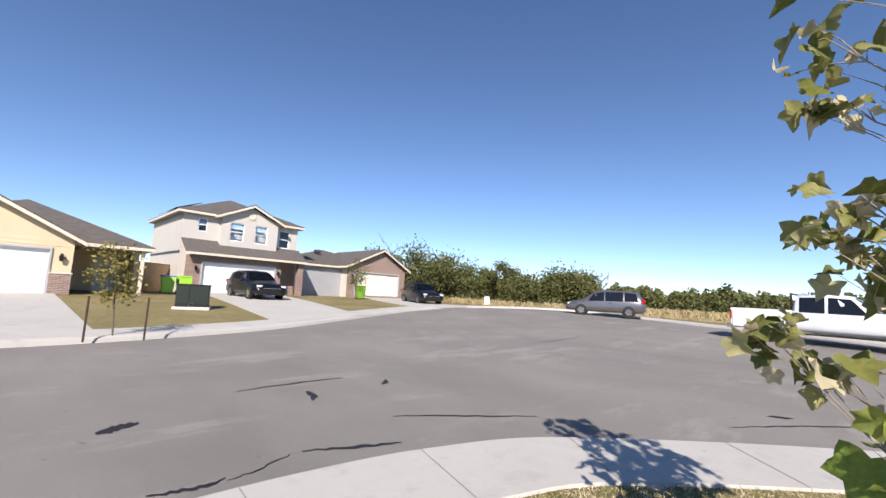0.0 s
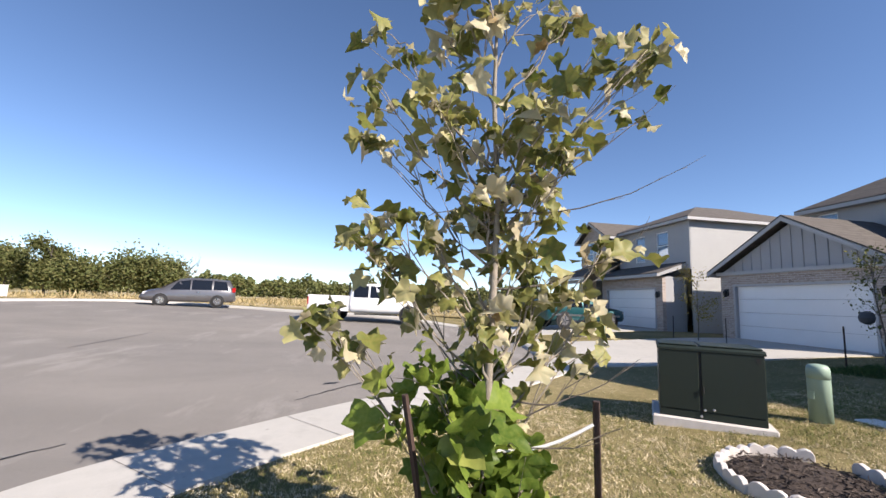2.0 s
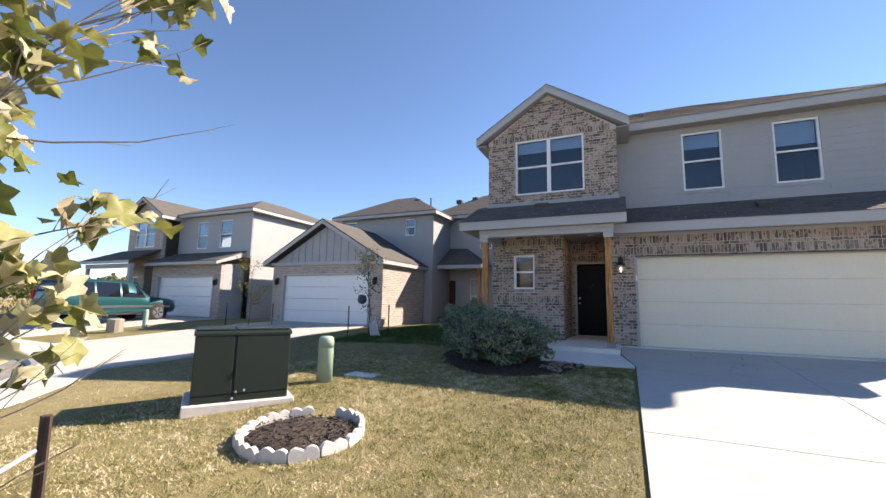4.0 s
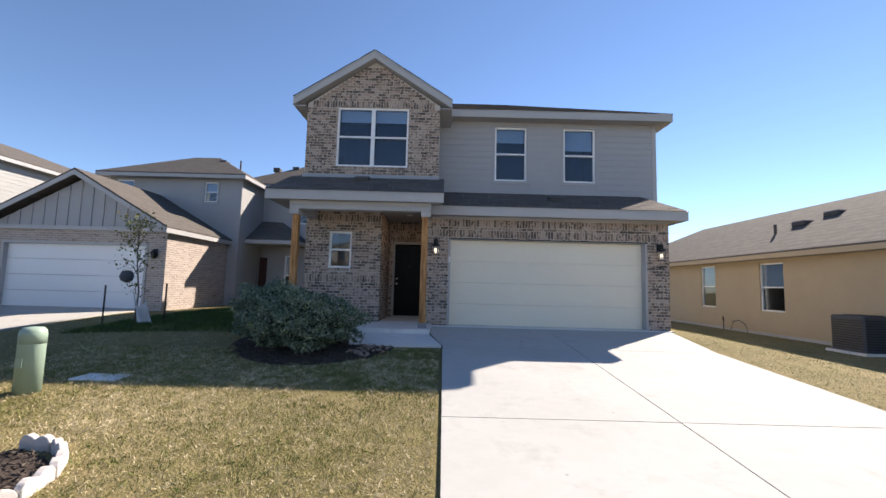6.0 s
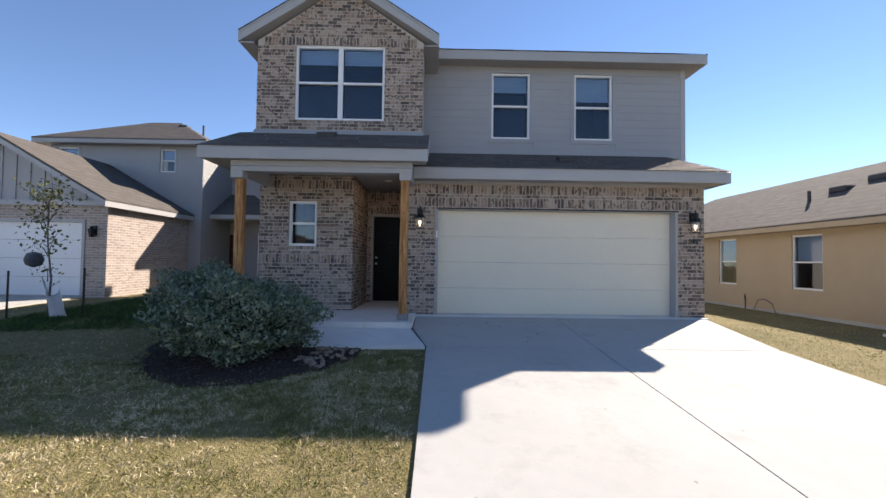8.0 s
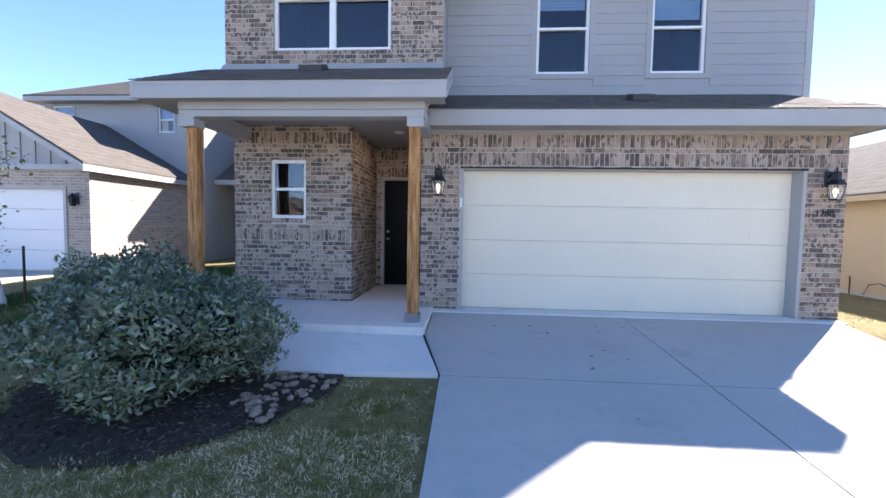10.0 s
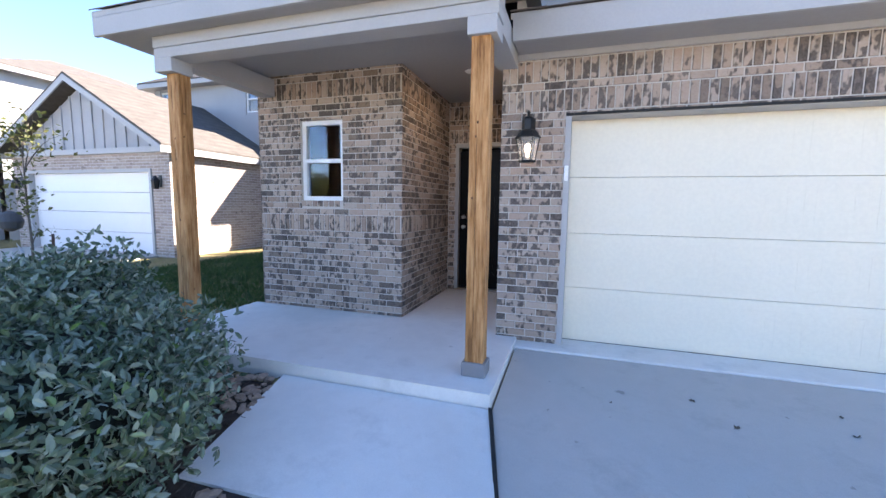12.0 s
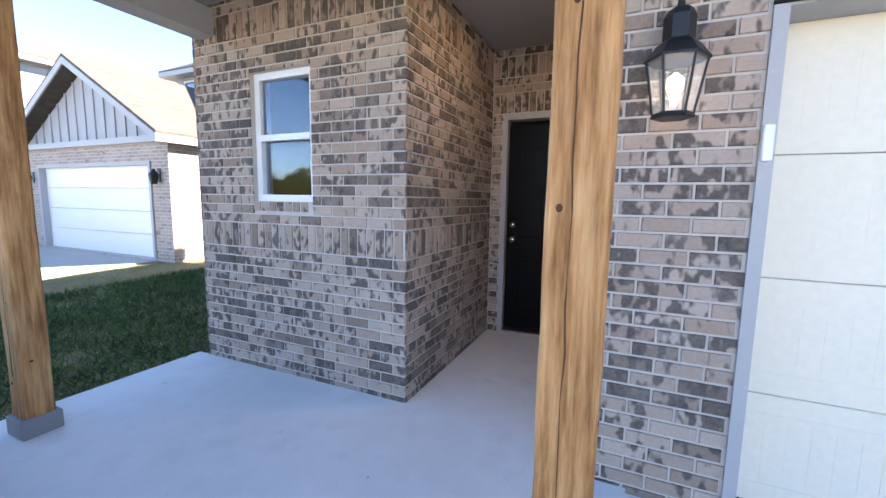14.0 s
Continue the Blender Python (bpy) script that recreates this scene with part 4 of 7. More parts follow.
def column(cx, cy):
    c = thing("porch_column", cx, cy, FLOOR, "rough-sawn cedar porch post with knots on a grey base", "post", "porch posts")
    bm = bmesh.new()
    rng = random.Random(int(cx * 100))
    s, zs = 0.07, [0.10 + k * 0.12 for k in range(20)] + [2.47]
    rings = []
    for z in zs:
        j = lambda: rng.uniform(-0.0018, 0.0018)
        cc = 0.008
        rings.append([bm.verts.new((x + j(), y + j(), z)) for x, y in ((-s + cc, -s), (s - cc, -s), (s, -s + cc), (s, s - cc), (s - cc, s), (-s + cc, s), (-s, s - cc), (-s, -s + cc))])
    for r0, r1 in zip(rings, rings[1:]):
        for k in range(8):
            bm.faces.new((r0[k], r0[(k + 1) % 8], r1[(k + 1) % 8], r1[k]))
    bm.faces.new(rings[0][::-1])
    bm.faces.new(rings[-1])
    part("shaft", bm, M["wood"], c)
    part("base", boxes((-0.092, 0.092, -0.092, 0.092, 0, 0.11), bevel=0.006), M["ac_base"], c, "grey painted post base")
    for k in range(9):
        z, side, off = 0.3 + rng.random() * 2.0, rng.choice((0, 1, 2)), rng.uniform(-0.045, 0.045)
        bm = lathe([(0.001, -0.001), (0.008, -0.001), (0.006, 0.001), (0.003, 0.0015)], 10)
        kn = part("knot", bm, M["knot"], c)
        kn.matrix_local = (pose(off, -s - 0.001, z, 90, 0, 0), pose(s + 0.001, off, z, 0, 90, 0), pose(-s - 0.001, off, z, 0, -90, 0))[side] @ Matrix.Diagonal((1, rng.uniform(1, 1.8), 1, 1))
    zs = [0.35 + 0.11 * k for k in range(14)]
    cx0 = rng.uniform(-0.02, 0.02)
    part("crack", tube([(cx0 + rng.uniform(-0.004, 0.004), -s - 0.0005, z) for z in zs], [0.0006 + 0.0018 * rng.random() for z in zs], 4), M["knot"], c)
    return c


M["ac_base"] = paint("grey_base_paint", (0.22, 0.22, 0.23), 0.7, 0.06, 6.0, 0.1)
column(-0.60, -1.135)
column(-3.535, -1.10)


def porch_and_drive():
    ps = tagged(mesh_ob("porch_slab", slab([(x, y, FLOOR) for x, y in ((-3.85, -1.46), (-0.42, -1.46), (-0.42, WY + 0.012), (-0.46, WY + 0.012), (-0.46, REC + 0.1), (WX1, REC + 0.1), (WX1, WY + 0.012), (-3.85, WY + 0.012))], 0.3), M["porch"]), "pale concrete porch slab", "porch slab", kind="structure")
    # walkway between the porch and the driveway
    q = [(-2.12, -1.475), (-0.425, -1.475), (-0.16, -2.52), (-1.88, -2.6)]
    tagged(mesh_ob("walkway", slab([(x, y, hz(x, y) + 0.05) for x, y in q], 0.2), M["porch"]), "short tapered concrete walk to the porch", "walkway", kind="structure")
    # driveway slabs with open joints
    d = tagged(new("driveway"), "pale concrete driveway with control joints", "driveway", kind="structure")
    xs = [(-0.14, 2.33), (2.345, 5.0)]
    ys = [(-0.36, -2.52), (-2.535, -5.885), (-5.90, -9.3), (-9.315, -13.2)]
    for i, (a, b) in enumerate(xs):
        for j, (p, q) in enumerate(ys):
            g = 0.007
            bm = bmesh.new()
            n = 6
            fl = 0.35 * (j == 3)
            for k in range(n):
                y0, y1 = p + (q - p) * k / n, p + (q - p) * (k + 1) / n
                f0, f1 = fl * (k / n) * 3, fl * ((k + 1) / n) * 3
                l0, l1 = (a - f0 if i == 0 else a), (a - f1 if i == 0 else a)
                e0, e1 = ((0.36 * (1 - k / n), 0.36 * (1 - (k + 1) / n)) if j == 0 else (0, 0))
                r0, r1 = (b + f0 + e0 if i == 1 else b), (b + f1 + e1 if i == 1 else b)
                bm.faces.new([bm.verts.new((x, y, hz(2, y) + 0.035)) for x, y in ((l0, y0), (l1, y1), (r1, y1), (r0, y0))])
            bmesh.ops.remove_doubles(bm, verts=bm.verts, dist=0.001)
            r = bmesh.ops.extrude_face_region(bm, geom=list(bm.faces))
            bmesh.ops.translate(bm, verts=[v for v in r["geom"] if isinstance(v, bmesh.types.BMVert)], vec=(0, 0, -0.15))
            bmesh.ops.recalc_face_normals(bm, faces=bm.faces)
            part("slab", bm, M["concrete"], d)
    for p, q in ((-0.36, -7.9), (-7.9, -13.2)):
        part("joint_filler", slab([(-0.13, p, hz(2, p) + 0.012), (4.98, p, hz(2, p) + 0.012), (4.98, q, hz(2, q) + 0.012), (-0.13, q, hz(2, q) + 0.012)], 0.02), M["rubber"], d)
    part("garage_lip", boxes((-0.44, 5.44, -0.345, 0.05, -0.25, 0.005), bevel=0.006), M["porch"], d)
    part("expansion_joint", slab([(-0.425, -1.47, -0.055), (-0.40, -1.47, -0.055), (-0.14, -2.52, -0.145), (-0.165, -2.52, -0.145)], 0.05), M["rubber"], d)
    s = tagged(mesh_ob("drive_side", slab([(-0.40, -0.36, hz(2, -0.36) + 0.035), (-0.1398, -0.36, hz(2, -0.36) + 0.035), (-0.1398, -2.52, hz(2, -2.52) + 0.035), (-0.40, -1.45, hz(2, -1.45) + 0.035)], 0.15), M["concrete"]), "narrow concrete wedge beside the driveway", "driveway", kind="structure")


porch_and_drive()


def garage_door():
    g = thing("garage_door", 2.44, 0.06, 0.0, "closed cream sectional garage door with grooved panels", "garage door")
    w, hgt = 4.86, 2.14
    for k in range(4):
        z0, z1 = k * hgt / 4 + 0.0015, (k + 1) * hgt / 4 - 0.0015
        sec = part("section", boxes((-w / 2, w / 2, 0, 0.05, z0, z1), bevel=0.003), M["door_panel"], g)
        for c in range(8):
            cx = -w / 2 + w / 8 * (c + 0.5)
            x0, x1, a, b = cx - 0.25, cx + 0.25, z0 + 0.09, z1 - 0.09
            t = 0.012
            part("panel_relief", boxes((x0, x1, -0.0014, 0.002, b - t, b), (x0, x1, -0.0014, 0.002, a, a + t), (x0, x0 + t, -0.0014, 0.002, a + t, b - t), (x1 - t, x1, -0.0014, 0.002, a + t, b - t)), M["door_panel"], sec)
            part("groove", boxes(*[(cx + u - 0.0025, cx + u + 0.0025, -0.0008, 0.001, a + 0.03, b - 0.03) for u in (-0.17, -0.085, 0, 0.085, 0.17)]), M["door_panel"], sec)
    part("bottom_seal", boxes((-w / 2, w / 2, -0.005, 0.045, -0.004, 0.006)), M["rubber"], g)
    tr = new("door_trim")
    tr.parent = g
    part("jamb", boxes((-w / 2 - 0.05, -w / 2 + 0.0, -0.215, 0.08, 0.0, 2.14)), M["trim"], tr)
    part("jamb", boxes((w / 2 + 0.0, w / 2 + 0.05, -0.215, 0.08, 0.0, 2.14)), M["trim"], tr)
    part("head", boxes((-w / 2 - 0.05, w / 2 + 0.05, -0.19, 0.08, 2.14, 2.168)), M["trim"], tr)
    # black strip drawn in place of the shadow along the door head
    part("head_shadow_strip", boxes((-w / 2 - 0.05, w / 2 + 0.05, -0.222, -0.19, 2.15, 2.168)), M["rubber"], tr)
    part("keypad", boxes((-w / 2 - 0.045, -w / 2 - 0.01, -0.235, -0.215, 1.56, 1.70), bevel=0.004), M["white"], g, "white wireless keypad")


garage_door()


def front_door():
    d = thing("front_door", -1.16, 1.93, FLOOR, "closed black six-panel front door in a grey frame", "door")
    w, h = 0.91, 2.10
    lf = part("leaf", boxes((-w / 2, w / 2, 0, 0.045, 0.03, h), bevel=0.002), M["black_door"], d)
    rows = [(0.22, 0.80), (0.98, 1.52), (1.66, 1.90)]
    for z0, z1 in rows:
        for s in (-1, 1):
            x0, x1 = sorted((s * 0.06, s * 0.34))
            t = 0.022
            p = part("panel", boxes((x0, x1, -0.005, 0.002, z1 - t, z1), (x0, x1, -0.005, 0.002, z0, z0 + t), (x0, x0 + t, -0.005, 0.002, z0 + t, z1 - t), (x1 - t, x1, -0.005, 0.002, z0 + t, z1 - t),
                                    (x0 + 0.05, x1 - 0.05, -0.006, 0.002, z0 + 0.05, z1 - 0.05), bevel=0.002), M["black_door"], lf)
    fr = new("frame")
    fr.parent = d
    part("jamb", boxes((-w / 2 - 0.055, -w / 2 - 0.002, -0.075, 0.08, 0, h + 0.05), bevel=0.003), M["trim"], fr)
    part("jamb", boxes((w / 2 + 0.002, w / 2 + 0.055, -0.075, 0.08, 0, h + 0.05), bevel=0.003), M["trim"], fr)
    part("head", boxes((-w / 2 - 0.055, w / 2 + 0.055, -0.076, 0.08, h + 0.05, h + 0.105), bevel=0.003), M["trim"], fr)
    part("threshold", boxes((-w / 2, w / 2, -0.09, 0.08, 0, 0.028), bevel=0.003), M["nickel"], fr)
    for z, r in ((1.12, 0.028), (0.97, 0.03)):
        k = part("lock" if z > 1 else "knob", lathe([(0.028, 0), (0.028, 0.008), (0.012, 0.014), (0.012, 0.03), (r, 0.042), (r, 0.058), (0.012, 0.066)], 16), M["nickel"], d)
        smooth(k)
        k.matrix_local = pose(-w / 2 + 0.07, 0, z, 90, 0, 0)
    part("peephole", boxes((-0.008, 0.008, -0.008, 0, 1.50, 1.516), bevel=0.003), M["nickel"], d)


front_door()


def wall_lantern(x, y, z):
    l = thing("wall_lantern", x, y, z, "black metal wall lantern with clear panes, lit", "wall lamp", "lanterns beside the garage door")
    # z: bottom of the lantern; wall behind at +y
    part("back_plate", boxes((-0.05, 0.05, 0.085, 0.10, 0.20, 0.42), bevel=0.006), M["black_metal"], l)
    smooth(part("arm", tube([(0, 0.09, 0.33), (0, 0.02, 0.40), (0, -0.04, 0.405), (0, -0.04, 0.34)], 0.011, 8), M["black_metal"], l))
    cy = -0.04
    cap = part("cap", lathe([(0.115, 0.215), (0.115, 0.225), (0.075, 0.275), (0.056, 0.29), (0.056, 0.375), (0.045, 0.40), (0.014, 0.41), (0.012, 0.435), (0.017, 0.445), (0.002, 0.465)], 6), M["black_metal"], l)
    cap.location = (0, cy, 0)
    bt = part("bottom_rim", lathe([(0.072, 0.0), (0.078, 0.006), (0.072, 0.02), (0.03, 0.022)], 6), M["black_metal"], l)
    bt.location = (0, cy, 0)
    for k in range(6):
        a, b = k * math.tau / 6, (k + 1) * math.tau / 6
        p, q = Vector((math.cos(a), math.sin(a), 0)), Vector((math.cos(b), math.sin(b), 0))
        off = Vector((0, cy, 0))
        part("corner_bar", tube([p * 0.07 + off + Vector((0, 0, 0.015)), p * 0.105 + off + Vector((0, 0, 0.22))], 0.005, 6), M["black_metal"], l)
        bm = bmesh.new()
        bm.faces.new([bm.verts.new(v) for v in (p * 0.068 + off + Vector((0, 0, 0.02)), q * 0.068 + off + Vector((0, 0, 0.02)), q * 0.102 + off + Vector((0, 0, 0.216)), p * 0.102 + off + Vector((0, 0, 0.216)))])
        g = part("pane", bm, M["lantern_glass"], l)
        g.visible_shadow = False
    b = part("bulb", lathe([(0.012, 0.03), (0.016, 0.06), (0.03, 0.10), (0.028, 0.13), (0.008, 0.15)], 12), M["glow"], l, "lit warm bulb")
    b.location = (0, cy, 0.02)
    smooth(b)


m_ = Mat("thin_clear_pane", 0.05, spec=0.5)
m_.color((0.9, 0.9, 0.88))
m_.b.inputs["Alpha"].default_value = 0.18
M["lantern_glass"] = m_.m
wall_lantern(-0.36, GY - 0.10, 1.72)
wall_lantern(5.20, GY - 0.10, 1.72)


def house_number():
    c = bpy.data.curves.new("house_number", "FONT")
    c.body, c.size, c.extrude, c.align_x = "1280", 0.13, 0.006, "CENTER"
    tmp = bpy.data.objects.new("house_number", c)
    scene.collection.objects.link(tmp)
    dg = bpy.context.evaluated_depsgraph_get()
    me = bpy.data.meshes.new_from_object(tmp.evaluated_get(dg))
    bpy.data.objects.remove(tmp)
    me.materials.clear()
    me.materials.append(M["black_metal"])
    ob = new("house_number", me)
    ob.matrix_world = pose(5.18, GY - 0.012, 1.50, 90, 0, 0)
    tagged(ob, "black metal house number 1280 on the brick pier", "house number")


house_number()


def down_light():
    d = thing("recessed_light", -1.1, 0.55, 2.838, "small recessed light in the porch ceiling, lit", "ceiling light")
    part("ring", lathe([(0.05, -0.006), (0.085, -0.006), (0.09, 0.0), (0.05, 0.0)], 20), M["white"], d)
    part("lens", lathe([(0.001, -0.003), (0.05, -0.003), (0.05, 0.0), (0.001, 0.0)], 20), M["glow"], d)


down_light()
lamp = new("porch_lamp", bpy.data.lights.new("porch_lamp", "AREA"))
lamp.data.shape, lamp.data.size, lamp.data.energy, lamp.data.color = "DISK", 0.09, 1.1, (1.0, 0.72, 0.42)
lamp.matrix_world = pose(-1.1, 0.55, 2.825)


def roof_vent(x, y, z, tilt, rz=0, s=1.0):
    v = thing("roof_vent", x, y, z, "low dark metal roof vent on the shingles", "roof vent", "roof vents", rz)
    v.matrix_world = pose(x, y, z, tilt, 0, rz)
    part("base_flange", boxes((-0.2 * s, 0.2 * s, -0.17 * s, 0.2 * s, 0, 0.012)), M["bronze"], v)
    part("hood", prism([(-0.17 * s, 0.02), (-0.15 * s, 0.10 * s), (0.10 * s, 0.085 * s), (0.18 * s, 0.01)], "x", -0.17 * s, 0.17 * s), M["bronze"], v)


roof_vent(-2.25, -0.25, 3.555, 25)
roof_vent(2.75, 0.35, 3.30, 23)


# ---------- other houses ----------
def walls(parent, mat, *bs):
    for b in bs:
        part("wall", boxes(b), mat, parent)


def holed_wall(parent, x0, x1, z0, z1, y, holes, mat, thick=0.2, name="wall"):
    """A wall along x facing -y, with openings (x0, x1, z0, z1) through it."""
    xs = sorted({x0, x1, *(v for h in holes for v in h[:2])})
    bs = []
    for a, b in zip(xs, xs[1:]):
        m = (a + b) / 2
        cuts = sorted((h[2], h[3]) for h in holes if h[0] < m < h[1])
        z = z0
        for c, d in cuts:
            if c - z > 0.01:
                bs.append((a, b, y, y + thick, z, c))
            z = d
        if z1 - z > 0.01:
            bs.append((a, b, y, y + thick, z, z1))
    return part(name, boxes(*bs), mat, parent)


def gable_roof(parent, x0, x1, y0, y1, ez, pz, cx=None, mat=None, fascia=None):
    """Ridge along y; boards on the front rake."""
    cx = (x0 + x1) / 2 if cx is None else cx
    r = new("roof")
    r.parent = parent
    mat, fascia = mat or M["far_roof"], fascia or M["trim"]
    part("slope", slab([(x0, y0, ez), (cx, y0, pz), (cx, y1, pz), (x0, y1, ez)], 0.06), mat, r)
    part("slope", slab([(cx, y0, pz), (x1, y0, ez), (x1, y1, ez), (cx, y1, pz)], 0.06), mat, r)
    for e in (x0, x1):
        part("rake_board", prism([(e, ez - 0.07), (e, ez - 0.23), (cx, pz - 0.23), (cx, pz - 0.07)], "y", y0 - 0.01, y0 + 0.03), fascia, r)
        s = 1 if e == x0 else -1
        part("fascia", boxes((min(e, e + s * 0.03), max(e, e + s * 0.03), y0 + 0.03, y1, ez - 0.22, ez - 0.062)), fascia, r)
    return r


def hip_roof(parent, x0, x1, y0, y1, ez, pz, mat=None, fascia=None):
    r = new("roof")
    r.parent = parent
    mat, fascia = mat or M["far_roof"], fascia or M["trim"]
    w, d = x1 - x0, y1 - y0
    i = min(w, d) / 2
    if w >= d:
        a, b = (x0 + i, (y0 + y1) / 2, pz), (x1 - i, (y0 + y1) / 2, pz)
        q = [[(x0, y0, ez), (x1, y0, ez), b, a], [(x1, y1, ez), (x0, y1, ez), a, b], [(x0, y1, ez), (x0, y0, ez), a], [(x1, y0, ez), (x1, y1, ez), b]]
    else:
        a, b = ((x0 + x1) / 2, y0 + i, pz), ((x0 + x1) / 2, y1 - i, pz)
        q = [[(x0, y0, ez), (x1, y0, ez), a], [(x1, y1, ez), (x0, y1, ez), b], [(x0, y1, ez), (x0, y0, ez), a, b], [(x1, y0, ez), (x1, y1, ez), b, a]]
    for f in q:
        part("slope", slab(f, 0.05), mat, r)
    part("fascia", boxes((x0, x1, y0, y0 + 0.03, ez - 0.2, ez - 0.05), (x0, x1, y1 - 0.03, y1, ez - 0.2, ez - 0.05), (x0, x0 + 0.03, y0 + 0.03, y1 - 0.03, ez - 0.2, ez - 0.05), (x1 - 0.03, x1, y0 + 0.03, y1 - 0.03, ez - 0.2, ez - 0.05)), fascia, r)
    part("soffit", boxes((x0 + 0.03, x1 - 0.03, y0 + 0.03, y1 - 0.03, ez - 0.19, ez - 0.17)), M["soffit"], r)
    return r


def far_garage_door(parent, x0, x1, z0, z1, y, mat=None):
    g = new("garage_door")
    g.parent = parent
    n = 4
    for k in range(n):
        a, b = z0 + (z1 - z0) * k / n, z0 + (z1 - z0) * (k + 1) / n
        part("section", boxes((x0, x1, y, y + 0.05, a + 0.005, b - 0.005)), mat or M["white"], g)
    part("frame", boxes((x0 - 0.06, x0 + 0.02, y - 0.155, y - 0.002, z0, z1 + 0.06), (x1 - 0.02, x1 + 0.06, y - 0.155, y - 0.002, z0, z1 + 0.06), (x0 + 0.02, x1 - 0.02, y - 0.155, y - 0.002, z1 - 0.02, z1 + 0.06)), M["trim"], g)


def far_lantern(parent, x, y, z):
    l = new("wall_lantern")
    l.parent = parent
    l.location = (x, y, z)
    part("cage", lathe([(0.06, 0), (0.095, 0.2), (0.1, 0.21), (0.02, 0.33)], 6), M["black_metal"], l).location = (0, -0.13, 0)
    part("back_plate", boxes((-0.05, 0.05, -0.02, 0, 0.05, 0.35)), M["black_metal"], l)


def house_back(parent, a, b, y, z0, z1, mat, side_y):
    """Plain side and back walls that close a block: x from a to b, y to side_y."""
    part("wall", boxes((a, a + 0.2, y + 0.2, side_y, z0, z1)), mat, parent)
    part("wall", boxes((b - 0.2, b, y + 0.2, side_y, z0, z1)), mat, parent)
    part("wall", boxes((a + 0.2, b - 0.2, side_y - 0.2, side_y, z0, z1)), mat, parent)
    part("wall", boxes((a + 0.2, b - 0.2, y + 0.2, side_y - 0.2, z1 - 0.1, z1 - 0.05)), M["interior"], parent)


def neighbour_one():
    """Single-storey garage with a board-and-batten gable, two-storey block behind."""
    h = thing("house", -12.75, 3.55, -0.07, "house with brick garage, board-and-batten gable and grey two-storey wing", "house")
    holed_wall(h, -3.15, 3.12, -0.3, 2.70, 0, [(-2.44, 2.44, 0.0, 2.16)], M["far_brick"])
    house_back(h, -3.15, 3.12, 0, -0.3, 2.70, M["far_brick"], 5.4)
    far_garage_door(h, -2.44, 2.44, 0.0, 2.16, 0.12)
    far_lantern(h, 2.78, 0, 1.7)
    far_lantern(h, -2.80, 0, 1.7)
    # gable face with battens
    part("gable_face", prism([(-3.15, 2.70), (3.12, 2.70), (0, 4.42)], "y", 0.02, 0.15), M["siding"], h)
    for k in range(-7, 8):
        x = k * 0.41
        top = 4.42 - abs(x) * 0.55
        if top > 2.85:
            part("batten", boxes((x - 0.025, x + 0.025, -0.01, 0.02, 2.75, top)), M["siding"], h)
    part("band_board", boxes((-3.25, 3.22, -0.12, 0.02, 2.62, 2.76)), M["trim"], h)
    gable_roof(h, -3.5, 3.32, -0.35, 7.5, 2.80, 4.72, cx=0)
    # two-storey wing
    holed_wall(h, -2.3, 3.58, -0.3, 5.5, 3.85, [(1.93, 2.52, 4.46, 5.36), (-2.0, -1.2, 4.75, 5.38)], M["siding"], name="upper_wall")
    for a, b, c, d in ((1.93, 2.52, 4.46, 5.36), (-2.0, -1.2, 4.75, 5.38)):
        window(h, a, b, c, d, 3.85, blind=0.4)
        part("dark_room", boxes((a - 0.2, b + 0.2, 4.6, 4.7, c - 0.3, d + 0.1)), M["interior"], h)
        part("window_trim", boxes((a - 0.08, a, 3.835, 3.85, c - 0.08, d + 0.08), (b, b + 0.08, 3.835, 3.85, c - 0.08, d + 0.08)), M["siding"], h)
    lap_boards(h, 3.87, 6.05, 2.9, 5.5, 3.58, mat=M["white_siding"], axis="x", sign=1)
    walls(h, M["white_siding"], (3.38, 3.58, 4.05, 6.05, -0.3, 5.5), (-2.3, -2.1, 4.05, 8.4, -0.3, 5.5))
    hip_roof(h, -2.65, 3.9, 3.45, 8.75, 5.66, 7.15)
    # recessed entry wing with a small hipped porch roof
    holed_wall(h, 2.6, 7.6, -0.3, 5.6, 6.05, [(2.95, 3.95, 0.0, 2.2), (4.8, 5.4, 0.4, 2.3), (5.35, 6.0, 3.9, 5.1)], M["siding"], name="entry_wall")
    for a, b, c, d in ((4.8, 5.4, 0.4, 2.3), (5.35, 6.0, 3.9, 5.1)):
        window(h, a, b, c, d, 6.05, blind=0.5)
        part("dark_room", boxes((a - 0.2, b + 0.2, 6.8, 6.9, c - 0.2, d + 0.2)), M["interior"], h)
    part("entry_door", boxes((2.95, 3.95, 6.13, 6.18, 0.0, 2.2)), M["dark_red"], h, "dark red-brown front door")
    hip_roof(h, 2.0, 7.9, 5.65, 11.2, 5.8, 7.5)
    porch = new("porch_roof")
    porch.parent = h
    part("slope", slab([(2.9, 4.45, 2.95), (6.0, 4.45, 2.95), (4.6, 6.05, 3.95), (2.9, 6.05, 4.0)], 0.06), M["far_roof"], porch)
    part("slope", slab([(6.0, 4.45, 2.95), (6.0, 6.05, 2.95), (4.6, 6.05, 3.95)], 0.06), M["far_roof"], porch)
    part("fascia", boxes((2.9, 6.0, 4.42, 4.45, 2.75, 2.9), (5.97, 6.0, 4.45, 6.0, 2.75, 2.9)), M["trim"], porch)
    part("soffit", boxes((2.9, 5.97, 4.45, 6.05, 2.72, 2.75)), M["soffit"], porch)
    part("porch_post", boxes((5.7, 5.84, 4.6, 4.74, -0.1, 2.72)), M["wood"], h)
